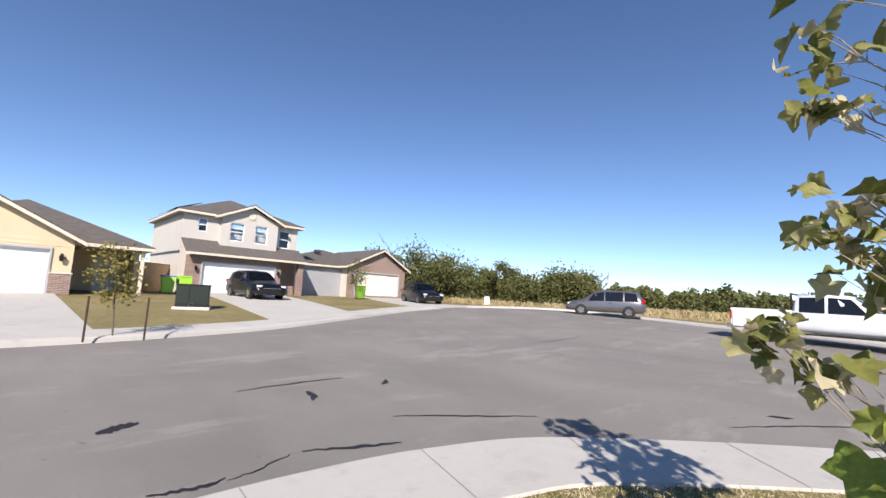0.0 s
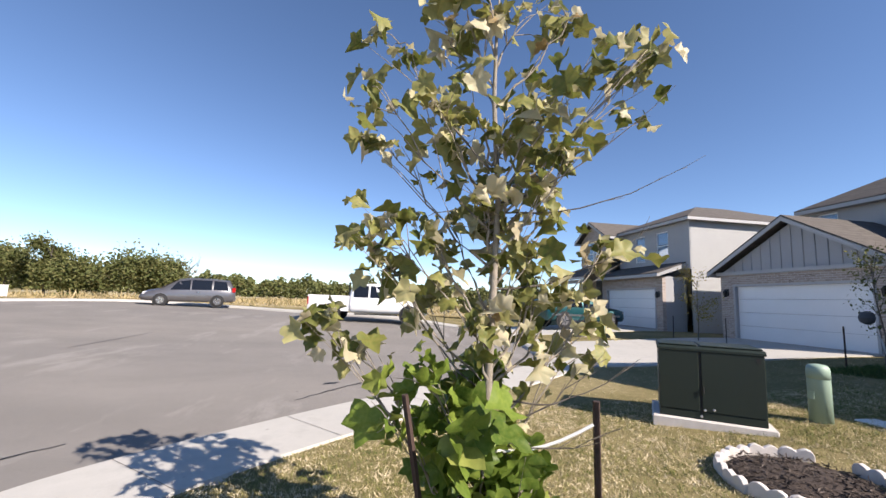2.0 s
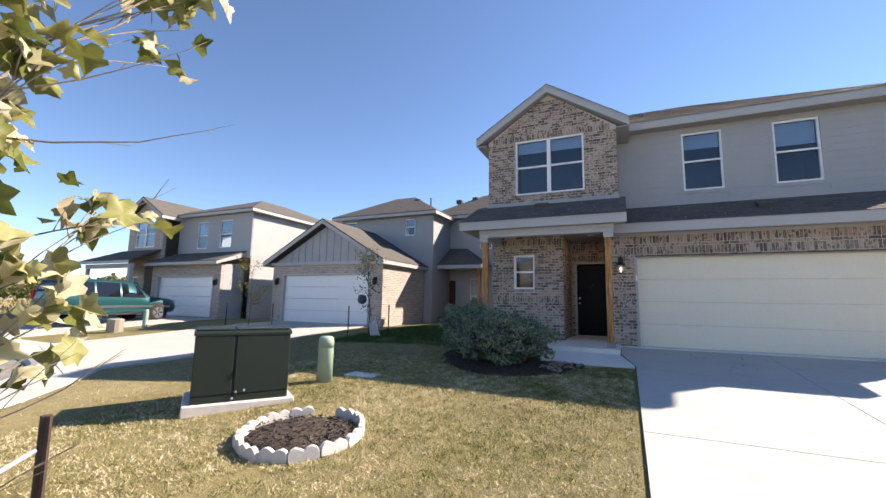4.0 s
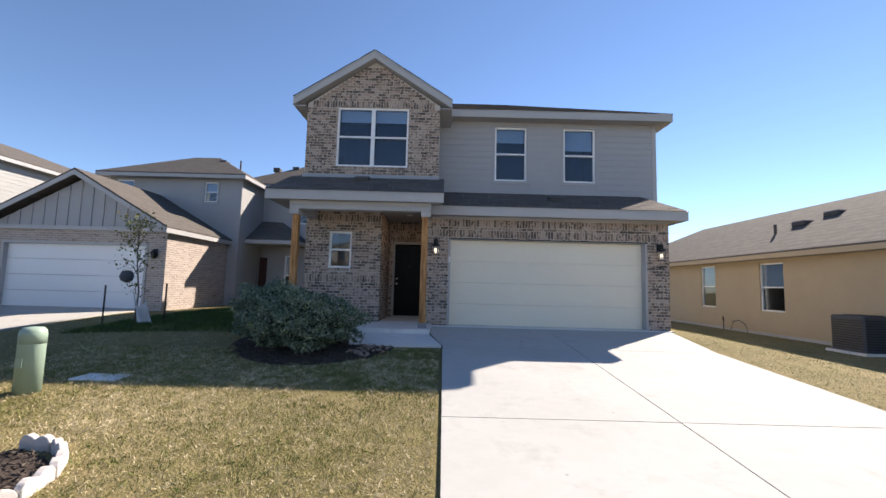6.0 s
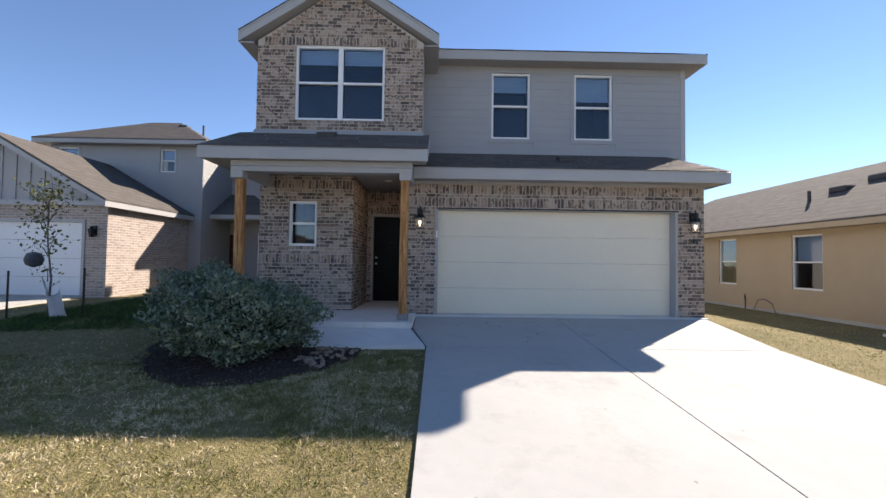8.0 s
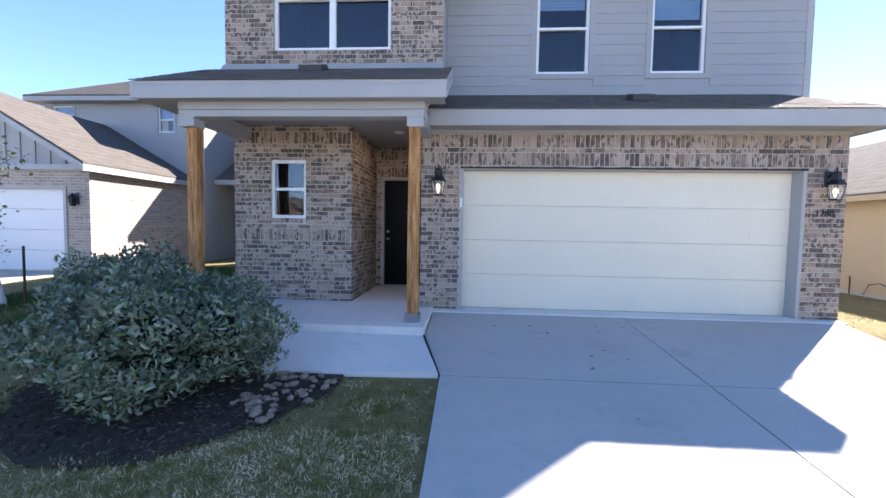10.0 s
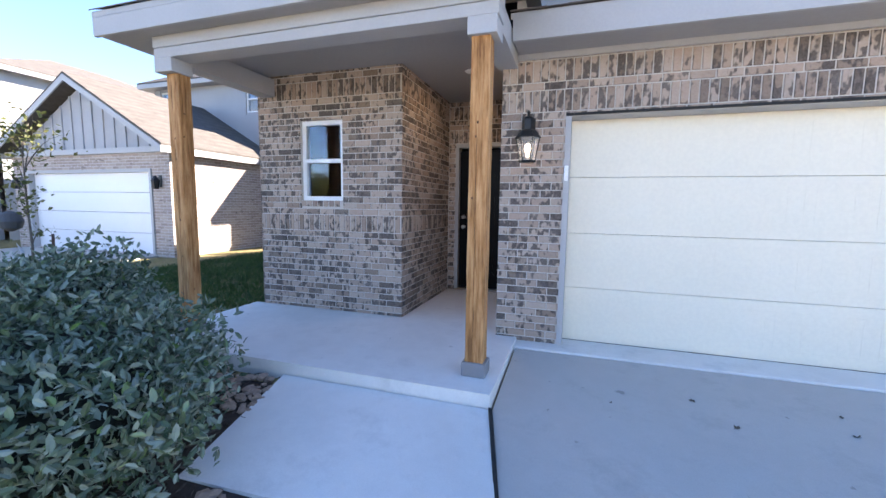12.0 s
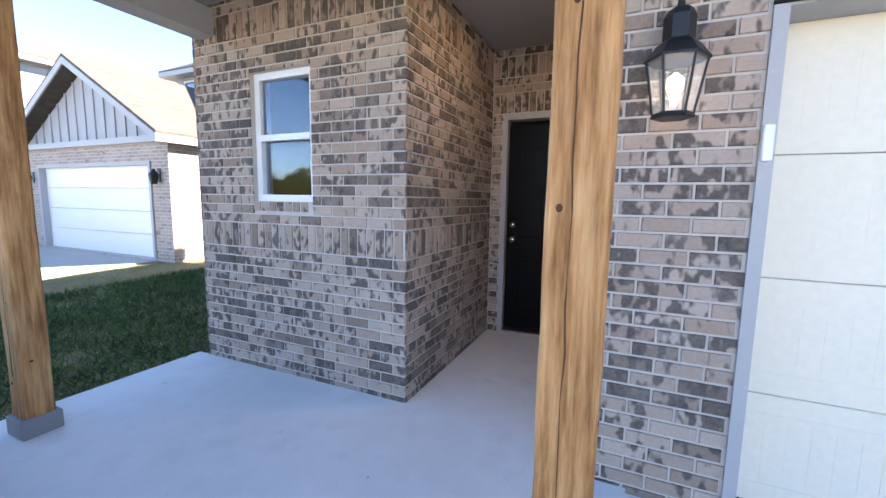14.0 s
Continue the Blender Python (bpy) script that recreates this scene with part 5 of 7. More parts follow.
    part("wall", boxes((7.4, 7.6, 6.25, 10.8, -0.3, 5.6)), M["siding"], h)
    for x, y, z in ((1.75, 5.6, 6.75), (3.4, 7.9, 7.1), (4.4, 8.0, 7.2)):
        part("roof_vent", boxes((x - 0.17, x + 0.17, y - 0.2, y + 0.2, z - 0.15, z + 0.1), bevel=0.03), M["bronze"], h)
    part("vent_pipe", tube([(2.6, 5.5, 6.2), (2.6, 5.5, 6.85)], 0.04, 8), M["bronze"], h)


M["dark_red"] = paint("dark_red_door", (0.07, 0.022, 0.018), 0.45, 0.08, 3.0, 0.05)
neighbour_one()


def neighbour_two():
    """The same plan as the first house, further along the street."""
    h = thing("house", -24.8, 3.45, -0.05, "two-storey house with brick gable, grey front and white side wall", "house")
    holed_wall(h, -0.5, 5.3, -0.4, 2.8, 0, [(0.1, 4.75, 0.0, 2.14)], M["far_brick"])
    far_garage_door(h, 0.1, 4.75, 0.0, 2.14, 0.12)
    far_lantern(h, 5.03, 0, 1.65)
    holed_wall(h, -3.6, -1.8, -0.4, 3.2, 0.3, [(-3.0, -2.4, 1.2, 2.2)], M["far_brick"])
    window(h, -3.0, -2.4, 1.2, 2.2, 0.3, blind=0.3)
    walls(h, M["far_brick"], (-2.0, -1.8, 0.5, 2.0, -0.2, 3.0), (-1.8, -0.5, 1.9, 2.0, -0.2, 3.0))
    part("entry_door", boxes((-1.6, -0.7, 1.84, 1.895, 0, 2.05)), M["black_door"], h)
    # upper floor
    holed_wall(h, -3.7, -0.3, 3.2, 5.8, 0.25, [(-3.0, -1.1, 3.95, 5.6)], M["far_brick"])
    part("gable_face", prism([(-3.7, 5.8), (-0.3, 5.8), (-2.0, 6.85)], "y", 0.25, 0.45), M["far_brick"], h)
    window(h, -3.0, -1.1, 3.95, 5.6, 0.25, double=True, blind=0.25)
    holed_wall(h, -0.3, 5.9, 3.2, 5.8, 1.2, [(1.35, 2.3, 3.85, 5.45), (3.3, 4.3, 3.85, 5.45)], M["siding"])
    window(h, 1.35, 2.3, 3.85, 5.45, 1.2, blind=0.4)
    window(h, 3.3, 4.3, 3.85, 5.45, 1.2, blind=0.4)
    sw = part("side_wall", boxes((5.7, 5.9, 1.4, 11.0, -0.6, 5.8)), M["white_siding"], h)
    lap_boards(h, 1.25, 11.0, -0.4, 5.7, 5.9, mat=M["white_siding"], axis="x", sign=1)
    walls(h, M["siding"], (5.1, 5.3, 0.2, 1.4, -0.4, 2.8), (-3.7, -3.5, 0.5, 11.0, -0.4, 5.8), (-3.5, 5.7, 10.8, 11.0, -0.4, 5.8))
    gable_roof(h, -4.1, 0.1, -0.15, 8.0, 5.8, 7.05, cx=-2.0)
    hip_roof(h, -2.0, 6.25, 0.85, 11.3, 5.95, 7.6)
    part("skirt_roof", slab([(-0.5, -0.5, 2.95), (5.6, -0.5, 2.95), (5.6, 1.2, 3.6), (-0.5, 1.2, 3.6)], 0.06), M["far_roof"], h)
    part("skirt_fascia", boxes((-0.5, 5.6, -0.53, -0.5, 2.74, 2.9)), M["trim"], h)
    part("skirt_end", prism([(-0.5, 2.74), (-0.5, 2.9), (1.2, 3.55), (1.2, 3.3)], "x", 5.56, 5.6), M["white_siding"], h)
    part("porch_roof", slab([(-5.3, -1.4, 3.05), (-0.3, -1.4, 3.05), (-0.3, 0.25, 3.8), (-4.2, 0.25, 3.8)], 0.06), M["far_roof"], h)
    part("porch_fascia", boxes((-5.3, -0.3, -1.43, -1.4, 2.84, 3.0)), M["trim"], h)
    part("porch_beam", boxes((-5.05, -0.5, -1.2, -1.0, 2.6, 2.84)), M["trim"], h)
    for x in (-4.9, -0.6):
        part("porch_post", boxes((x - 0.08, x + 0.08, -1.2, -1.04, -0.3, 2.6)), M["trim"], h)


neighbour_two()


def neighbour_right():
    """Long single-storey tan house whose side wall faces the driveway."""
    h = thing("house", 10.8, 0, -0.45, "long single-storey tan lap-sided house with brown shingle roof", "house")
    x = 0.0
    holes = [(6.1, 7.0, 0.84, 2.50), (2.82, 3.82, 0.84, 2.46)]
    xs = [-4.0, 2.82, 3.82, 6.1, 7.0, 16.0]
    bs = []
    for a, b in zip(xs, xs[1:]):
        hit = [q for q in holes if q[0] <= a and b <= q[1]]
        if hit:
            bs += [(0, 0.2, a, b, 0, hit[0][2]), (0, 0.2, a, b, hit[0][3], 2.65)]
        else:
            bs.append((0, 0.2, a, b, 0, 2.65))
    part("wall", boxes(*bs, (0.2, 7.2, -4.0, -3.8, 0, 2.65), (7.0, 7.2, -3.8, 16, 0, 2.65), (0.2, 7.0, 15.8, 16, 0, 2.65)), M["tan"], h)
    lap_boards(h, -4.0, 16.0, 0.22, 2.6, 0, holes, mat=M["tan"], axis="x", step=0.2)
    part("footing", boxes((-0.02, 0.0, -4.0, 16.0, -0.1, 0.12)), M["concrete"], h)
    for a, b, c, d in holes:
        w = window(h, -(b - a) / 2, (b - a) / 2, c, d, 0, blind=0.48)
        w.matrix_local = pose(0.0, (a + b) / 2, 0, 0, 0, -90)
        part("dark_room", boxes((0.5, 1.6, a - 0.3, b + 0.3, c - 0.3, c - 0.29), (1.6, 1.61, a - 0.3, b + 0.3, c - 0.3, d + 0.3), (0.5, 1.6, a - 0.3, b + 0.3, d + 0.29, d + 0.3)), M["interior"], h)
    hip_roof(h, -0.45, 7.65, -4.5, 16.4, 2.78, 4.95, mat=M["far_roof"], fascia=M["tan"])
    for yy, xx, zz in ((3.2, 2.2, 4.05), (3.9, 1.7, 3.80)):
        v = part("roof_vent", boxes((xx - 0.22, xx + 0.22, yy - 0.28, yy + 0.28, zz + 0.02, zz + 0.22), bevel=0.04), M["bronze"], h)
    part("vent_pipe", tube([(1.1, 4.4, 3.4), (1.1, 4.4, 3.95)], 0.05, 10), M["bronze"], h)


neighbour_right()


def house_across_left():
    h = thing("house", 1.75, -36.0, 0.0, "single-storey cream house with a white garage door and brick piers", "house", rz=180)
    holed_wall(h, -3.2, 3.2, -0.4, 2.55, 0, [(-2.44, 2.44, 0.02, 2.06)], M["yellow_tan"])
    part("gable_face", prism([(-3.2, 2.55), (3.2, 2.55), (0, 4.25)], "y", 0.0, 0.2), M["yellow_tan"], h)
    part("wainscot", boxes((2.5, 3.23, -0.06, 0.0, -0.3, 1.0), (-3.23, -2.5, -0.06, 0.0, -0.3, 1.0)), M["red_brick"], h)
    part("wainscot_cap", boxes((2.48, 3.26, -0.09, 0.0, 1.0, 1.05), (-3.26, -2.48, -0.09, 0.0, 1.0, 1.05)), M["edging"], h)
    lap_boards(h, -3.2, 3.2, 2.2, 2.55, 0, mat=M["yellow_tan"])
    far_garage_door(h, -2.44, 2.44, 0.02, 2.06, 0.1)
    far_lantern(h, 2.82, 0, 1.55)
    house_back(h, -3.2, 3.2, 0, -0.4, 2.55, M["yellow_tan"], 6.0)
    gable_roof(h, -3.6, 3.6, -0.4, 7.0, 2.50, 4.48, fascia=M["cream_trim"])
    walls(h, M["yellow_tan"], (3.2, 6.0, 4.2, 4.4, -0.4, 2.5), (5.8, 6.0, 2.6, 11, -0.4, 2.5), (-3.2, 5.8, 10.8, 11, -0.4, 2.5))
    part("entry_door", boxes((4.3, 5.2, 4.13, 4.2, 0.0, 2.05)), M["white"], h)
    hip_roof(h, -3.4, 6.3, 0.4, 11.4, 2.55, 4.75, fascia=M["cream_trim"])
    part("porch_post", boxes((5.8, 5.95, 0.7, 0.85, -0.2, 2.4)), M["cream_trim"], h)
    part("porch_slab", boxes((3.2, 6.2, 0.5, 4.2, -0.3, 0.06)), M["porch"], h)


M["cream_trim"] = paint("cream_trim", (0.66, 0.58, 0.46), 0.6, 0.04, 1.5, 0.05)
house_across_left()


def house_across_middle():
    h = thing("house", -10.35, -41.0, 0.25, "two-storey pale stucco house with brick garage front", "house", rz=180)
    holed_wall(h, -3.1, 2.85, -0.4, 2.45, 0, [(-2.38, 2.38, 0.0, 2.02)], M["red_brick"])
    far_garage_door(h, -2.38, 2.38, 0.0, 2.02, 0.1)
    far_lantern(h, -2.75, 0, 1.4)
    far_lantern(h, 2.62, 0, 1.4)
    part("skirt_roof", slab([(-3.5, -0.5, 2.62), (4.6, -0.5, 2.62), (4.6, 1.1, 3.55), (-3.5, 1.1, 3.55)], 0.06), M["far_roof"], h)
    part("skirt_fascia", boxes((-3.5, 4.6, -0.53, -0.5, 2.43, 2.58)), M["cream_trim"], h)
    holed_wall(h, -3.5, 4.4, -0.4, 5.25, 1.1, [(-2.6, -2.05, 4.1, 5.0), (2.95, 3.75, 3.6, 4.9)], M["pale"])
    window(h, -2.6, -2.05, 4.1, 5.0, 1.1, blind=0.4)
    window(h, 2.95, 3.75, 3.6, 4.9, 1.1, blind=0.0)
    holed_wall(h, -1.3, 2.6, 3.2, 5.3, 0.6, [(-0.75, 0.2, 3.65, 4.95), (0.95, 1.85, 3.65, 4.95)], M["pale"])
    part("gable_face", prism([(-1.3, 5.3), (2.6, 5.3), (0.65, 6.15)], "y", 0.6, 0.8), M["pale"], h)
    part("gable_vent", lathe([(0.25, -0.02), (0.25, 0.02), (0.2, 0.03)], 12), M["cream_trim"], h).matrix_local = pose(0.65, 0.58, 5.55, 90, 0, 0)
    walls(h, M["pale"], (-1.3, -1.2, 0.8, 1.1, 3.2, 5.3), (2.5, 2.6, 0.8, 1.1, 3.2, 5.3))
    window(h, -0.75, 0.2, 3.65, 4.95, 0.6, blind=0.3)
    window(h, 0.95, 1.85, 3.65, 4.95, 0.6, blind=0.3)
    house_back(h, -3.5, 4.4, 1.1, -0.4, 5.25, M["pale"], 10.0)
    walls(h, M["red_brick"], (-3.1, -2.9, 0.2, 1.1, -0.4, 2.45), (2.65, 2.85, 0.2, 1.1, -0.4, 2.45))
    part("side_band", boxes((-3.53, -3.5, 1.1, 10.0, 2.55, 2.7)), M["black_metal"], h)
    gable_roof(h, -1.7, 3.0, 0.25, 5.0, 5.32, 6.42, cx=0.65, fascia=M["cream_trim"])
    hip_roof(h, -3.9, 4.8, 0.7, 10.4, 5.4, 7.3, fascia=M["cream_trim"])
    part("solar_panel", slab([(-3.6, 3.0, 5.75), (-3.6, 8.5, 5.75), (-1.8, 7.0, 6.55), (-1.8, 4.0, 6.55)], 0.05), M["car_glass"], h)
    part("porch_post", boxes((4.1, 4.5, -0.2, 0.2, -0.3, 2.45)), M["red_brick"], h)
    part("entry_wall", boxes((2.85, 4.4, 1.05, 1.1, -0.2, 2.5)), M["red_brick"], h)


house_across_middle()


def house_across_right():
    h = thing("house", -22.85, -42.0, 0.48, "single-storey house with brick gable over a cream garage door", "house", rz=180)
    holed_wall(h, -3.2, 3.2, -0.6, 2.6, 0, [(-2.43, 2.43, 0.0, 2.05)], M["red_brick"])
    part("gable_face", prism([(-3.2, 2.6), (3.2, 2.6), (0.3, 4.15)], "y", 0, 0.2), M["red_brick"], h)
    far_garage_door(h, -2.43, 2.43, 0.0, 2.05, 0.1, M["door_panel"])
    far_lantern(h, -2.85, 0, 1.5)
    house_back(h, -3.2, 3.2, 0, -0.6, 2.6, M["pale"], 9.0)
    gable_roof(h, -3.7, 3.6, -0.4, 8.0, 2.55, 4.35, cx=0.3, fascia=M["cream_trim"])
    walls(h, M["siding"], (-7.6, -3.2, 1.2, 1.4, -0.6, 2.4), (-7.6, -7.4, 1.4, 11, -0.6, 2.4))
    hip_roof(h, -8.0, 3.0, 0.8, 11.4, 2.5, 4.2, fascia=M["cream_trim"])
    part("roof_vent", boxes((-4.4, -3.9, 3.8, 4.3, 3.7, 3.98), bevel=0.04), M["bronze"], h)


house_across_right()


# ---------- driveways and fences round the bulb ----------
def patch(name, pts, label, category, mat, lift=0.03, n=10):
    """A four-cornered sheet of ground that follows the land."""
    bm = bmesh.new()
    a, b, c, d = (Vector(p) for p in pts)
    g = [[None] * (n + 1) for _ in range(n + 1)]
    for i in range(n + 1):
        for j in range(n + 1):
            p = a.lerp(b, i / n).lerp(d.lerp(c, i / n), j / n)
            g[i][j] = bm.verts.new((p.x, p.y, hz(p.x, p.y) + lift))
    for i in range(n):
        for j in range(n):
            bm.faces.new((g[i][j], g[i + 1][j], g[i + 1][j + 1], g[i][j + 1]))
    r = bmesh.ops.extrude_face_region(bm, geom=list(bm.faces))
    bmesh.ops.translate(bm, verts=[v for v in r["geom"] if isinstance(v, bmesh.types.BMVert)], vec=(0, 0, -0.12))
    bmesh.ops.recalc_face_normals(bm, faces=bm.faces)
    return tagged(mesh_ob(name, bm, mat), label, category, kind="structure")


patch("driveway", [(-10.2, 3.85), (-9.7, -6.9), (-15.6, -5.0), (-15.6, 3.85)], "pale concrete driveway of the house with the board-and-batten gable", "driveway", M["walkway"], 0.035, 16)
patch("driveway", [(-19.6, 3.95), (-18.6, -5.2), (-23.0, -6.6), (-25.0, 3.95)], "pale concrete driveway beside the white-sided house", "driveway", M["walkway"], 0.035, 12)
patch("driveway", [(-1.0, -36), (4.4, -36), (5.2, -23.2), (-1.4, -23.6)], "pale concrete driveway of the cream house", "driveway", M["walkway"], 0.035, 16)
patch("driveway", [(-13.0, -41), (-7.9, -41), (-6.4, -25.4), (-11.0, -27.1)], "pale concrete driveway of the stucco house", "driveway", M["walkway"], 0.035, 16)
patch("driveway", [(-25.4, -42), (-20.4, -42), (-17.2, -30.1), (-22.4, -30.6)], "pale concrete driveway of the low brick house", "driveway", M["walkway"], 0.035, 16)
patch("field", [(-34, -60), (-34, 40), (-260, 120), (-260, -160)], "dry yellow grass field beyond the road", "field", M["dry_field"], 0.03, 12)


def fence(x0, y0, x1, y1, h, label):
    f = thing("fence", x0, y0, hz(x0, y0), label, "fence")
    d = Vector((x1 - x0, y1 - y0, 0))
    n = int(d.length / 0.15)
    for k in range(n):
        p = d * (k + 0.5) / n
        bm = boxes((-0.068, 0.068, -0.01, 0.01, -0.05, h), bevel=0.004)
        b = part("board", bm, M["fence"], f)
        b.matrix_local = pose(p.x, p.y, hz(x0 + p.x, y0 + p.y) - hz(x0, y0), 0, 0, math.degrees(math.atan2(d.y, d.x)))
    for z in (0.4, h - 0.3):
        part("rail", tube([(0, -0.03, z), (d.x, d.y - 0.03, z + hz(x1, y1) - hz(x0, y0))], 0.03, 4), M["fence"], f)


fence(-4.2, -40.5, -8.2, -46.0, 1.8, "brown cedar board fence between two houses")


# ---------- vehicles ----------
def wheel(parent, x, y, r, w, side, rim_mat):
    wh = new("wheel")
    wh.parent = parent
    wh.matrix_local = pose(x, y, r, -90 * side, 0, 0)
    t = part("tyre", lathe([(r * 0.62, 0.0), (r * 0.9, 0.0), (r, -0.04), (r, -w + 0.04), (r * 0.9, -w), (r * 0.62, -w)], 28), M["tyre"], wh)
    smooth(t)
    rim = part("rim", lathe([(r * 0.62, 0.005), (r * 0.58, -0.035), (r * 0.16, -0.02), (r * 0.12, 0.0), (0.004, 0.002)], 20), M["rim_dark"], wh)
    for k in range(5):
        a = k * math.tau / 5
        sp = part("spoke", boxes((0.05, r * 0.6, -0.035, 0.035, -0.02, 0.006), bevel=0.006), rim_mat, rim)
        sp.matrix_local = pose(0, 0, 0, 0, 0, math.degrees(a))


def vehicle(name, label, x, y, rz, stations, paint_mat, wheels, r=0.34, side_glass=(), front_glass=None, rear_glass=None, rim_mat=None, lamps=(), trims=(), z=None):
    """stations: (along, bottom, belt, top, half width, half roof width), from tail to nose (+x)."""
    v = thing(name, x, y, hz(x, y) - 0.065 if z is None else z, label, "car", rz=rz)
    bm = bmesh.new()
    rings = []

    def ring(s):
        a, lo, be, top, w, wr = s
        half = [(w * 0.88, lo), (w * 0.985, lo + 0.14), (w, (lo + be) / 2), (w * 0.97, be), (wr + 0.02, max(be + 0.01, top - 0.09)), (wr * 0.86, max(be + 0.012, top - 0.015)), (0.0, top + 0.012)]
        return [(a, yy, zz) for yy, zz in half] + [(a, -yy, zz) for yy, zz in half[-2::-1]]

    for s in stations:
        rings.append([bm.verts.new(p) for p in ring(s)])
    n = len(rings[0])
    for r0, r1 in zip(rings, rings[1:]):
        for k in range(n - 1):
            bm.faces.new((r0[k], r1[k], r1[k + 1], r0[k + 1]))
        bm.faces.new((r0[n - 1], r1[n - 1], r1[0], r0[0]))
    bm.faces.new(rings[0])
    bm.faces.new(rings[-1][::-1])
    bmesh.ops.recalc_face_normals(bm, faces=bm.faces)
    smooth(part("body", bm, paint_mat, v))

    def at(a):
        for s, t in zip(stations, stations[1:]):
            if s[0] <= a <= t[0]:
                k = (a - s[0]) / (t[0] - s[0])
                return tuple(p * (1 - k) + q * k for p, q in zip(s, t))
        return stations[-1]

    for a0, a1, *cut in side_glass:
        lean0, lean1 = cut or (0.0, 0.0)
        for sgn in (-1, 1):
            bm = bmesh.new()
            vs = []
            for a, hi, ln in ((a0, 0, 0), (a1, 0, 0), (a1, 1, lean1), (a0, 1, lean0)):
                s = at(a + ln)
                yy, zz = (s[4] * 0.97, s[2] + 0.03) if not hi else (s[5] + 0.03, s[3] - 0.12)
                vs.append((a + ln, sgn * (yy + 0.012), zz))
            top = [bm.verts.new(p) for p in vs]
            low = [bm.verts.new((p[0], p[1] - sgn * 0.03, p[2])) for p in vs]
            bm.faces.new(top)
            for i in range(4):
                j = (i + 1) % 4
                bm.faces.new((top[i], top[j], low[j], low[i]))
            bmesh.ops.recalc_face_normals(bm, faces=bm.faces)
            part("side_window", bm, M["car_glass"], v)
    for gl, nm in ((front_glass, "windscreen"), (rear_glass, "rear_window")):
        if gl:
            a0, a1 = gl
            s0, s1 = at(a0), at(a1)
            sg = 1 if nm == "windscreen" else -1
            bm = bmesh.new()
            bm.faces.new([bm.verts.new(p) for p in ((a0 + sg * 0.015, -s0[4] * 0.82, s0[3] + 0.03), (a0 + sg * 0.015, s0[4] * 0.82, s0[3] + 0.03), (a1 + sg * 0.015, s1[5] * 0.9, s1[3] + 0.0), (a1 + sg * 0.015, -s1[5] * 0.9, s1[3] + 0.0))])
            bmesh.ops.solidify(bm, geom=list(bm.faces), thickness=0.02)
            part(nm, bm, M["car_glass"], v)
    hw = max(s[4] for s in stations)
    for wx in wheels:
        for sgn in (-1, 1):
            arch = part("wheel_arch", lathe([(r * 0.3, 0), (r * 1.16, 0), (r * 1.16, 0.012), (r * 0.3, 0.012)], 24), M["rubber"], v)
            arch.matrix_local = pose(wx, sgn * (hw - 0.012), r, -90 * sgn, 0, 0)
            wheel(v, wx, sgn * (hw + 0.022), r, 0.22, sgn, rim_mat or M["chrome"])
    for nm, a0, a1, y0, y1, z0, z1, mt in lamps:
        for sgn in (-1, 1):
            ya, yb = sorted((sgn * y0, sgn * y1))
            part(nm, boxes((a0, a1, ya, yb, z0, z1), bevel=0.012), mt, v)
    for nm, b, mt in trims:
        part(nm, boxes(b, bevel=0.008), mt, v)
    return v


M["rim_dark"] = paint("rim_dark", (0.10, 0.10, 0.105), 0.5, 0.1, 5.0, 0.05)
M["red_lens"] = paint("red_lens", (0.35, 0.01, 0.01), 0.2, 0.05, 5.0, 0.02)
M["clear_lens"] = paint("clear_lens", (0.65, 0.67, 0.7), 0.12, 0.05, 5.0, 0.02)
grey_paint = car_paint("grey_car_paint", (0.16, 0.155, 0.16), 0.6)
white_paint = car_paint("white_car_paint", (0.78, 0.78, 0.78), 0.0)
black_paint = car_paint("black_car_paint", (0.004, 0.004, 0.005), 0.0, 0.3, 0.15)
teal_paint = car_paint("teal_car_paint", (0.006, 0.07, 0.08), 0.4, 0.3, 0.4)

VAN = [(-2.52, 0.42, 0.95, 1.02, 0.86, 0.74), (-2.42, 0.34, 1.02, 1.30, 0.96, 0.72), (-2.15, 0.30, 1.04, 1.70, 0.99, 0.74), (-1.2, 0.28, 1.03, 1.78, 1.0, 0.76), (0.0, 0.28, 1.0, 1.77, 1.0, 0.76), (0.6, 0.28, 0.98, 1.68, 1.0, 0.74),
       (1.15, 0.28, 0.97, 1.36, 0.99, 0.72), (1.62, 0.29, 0.96, 1.06, 0.98, 0.74), (2.2, 0.30, 0.84, 0.93, 0.94, 0.72), (2.5, 0.34, 0.66, 0.74, 0.84, 0.66), (2.58, 0.40, 0.55, 0.60, 0.7, 0.6)]
vehicle("minivan", "grey minivan parked at the kerb", -28.6, -23.2, -68, VAN, grey_paint, (1.52, -1.5), 0.345, side_glass=((-2.1, -1.25, 0.15, 0.0), (-1.15, -0.05), (0.03, 1.05, 0.0, -0.35)), front_glass=(1.6, 0.65), rear_glass=(-2.45, -2.2),
        lamps=(("headlight", 2.2, 2.42, 0.62, 0.86, 0.66, 0.84, M["clear_lens"]), ("tail_lamp", -2.5, -2.3, 0.78, 0.96, 0.95, 1.25, M["red_lens"])), trims=(("bumper", (-2.56, -2.4, -0.85, 0.85, 0.4, 0.62), grey_paint), ("door_handle", (-0.5, -0.3, 0.99, 1.02, 0.88, 0.92), M["chrome"])))
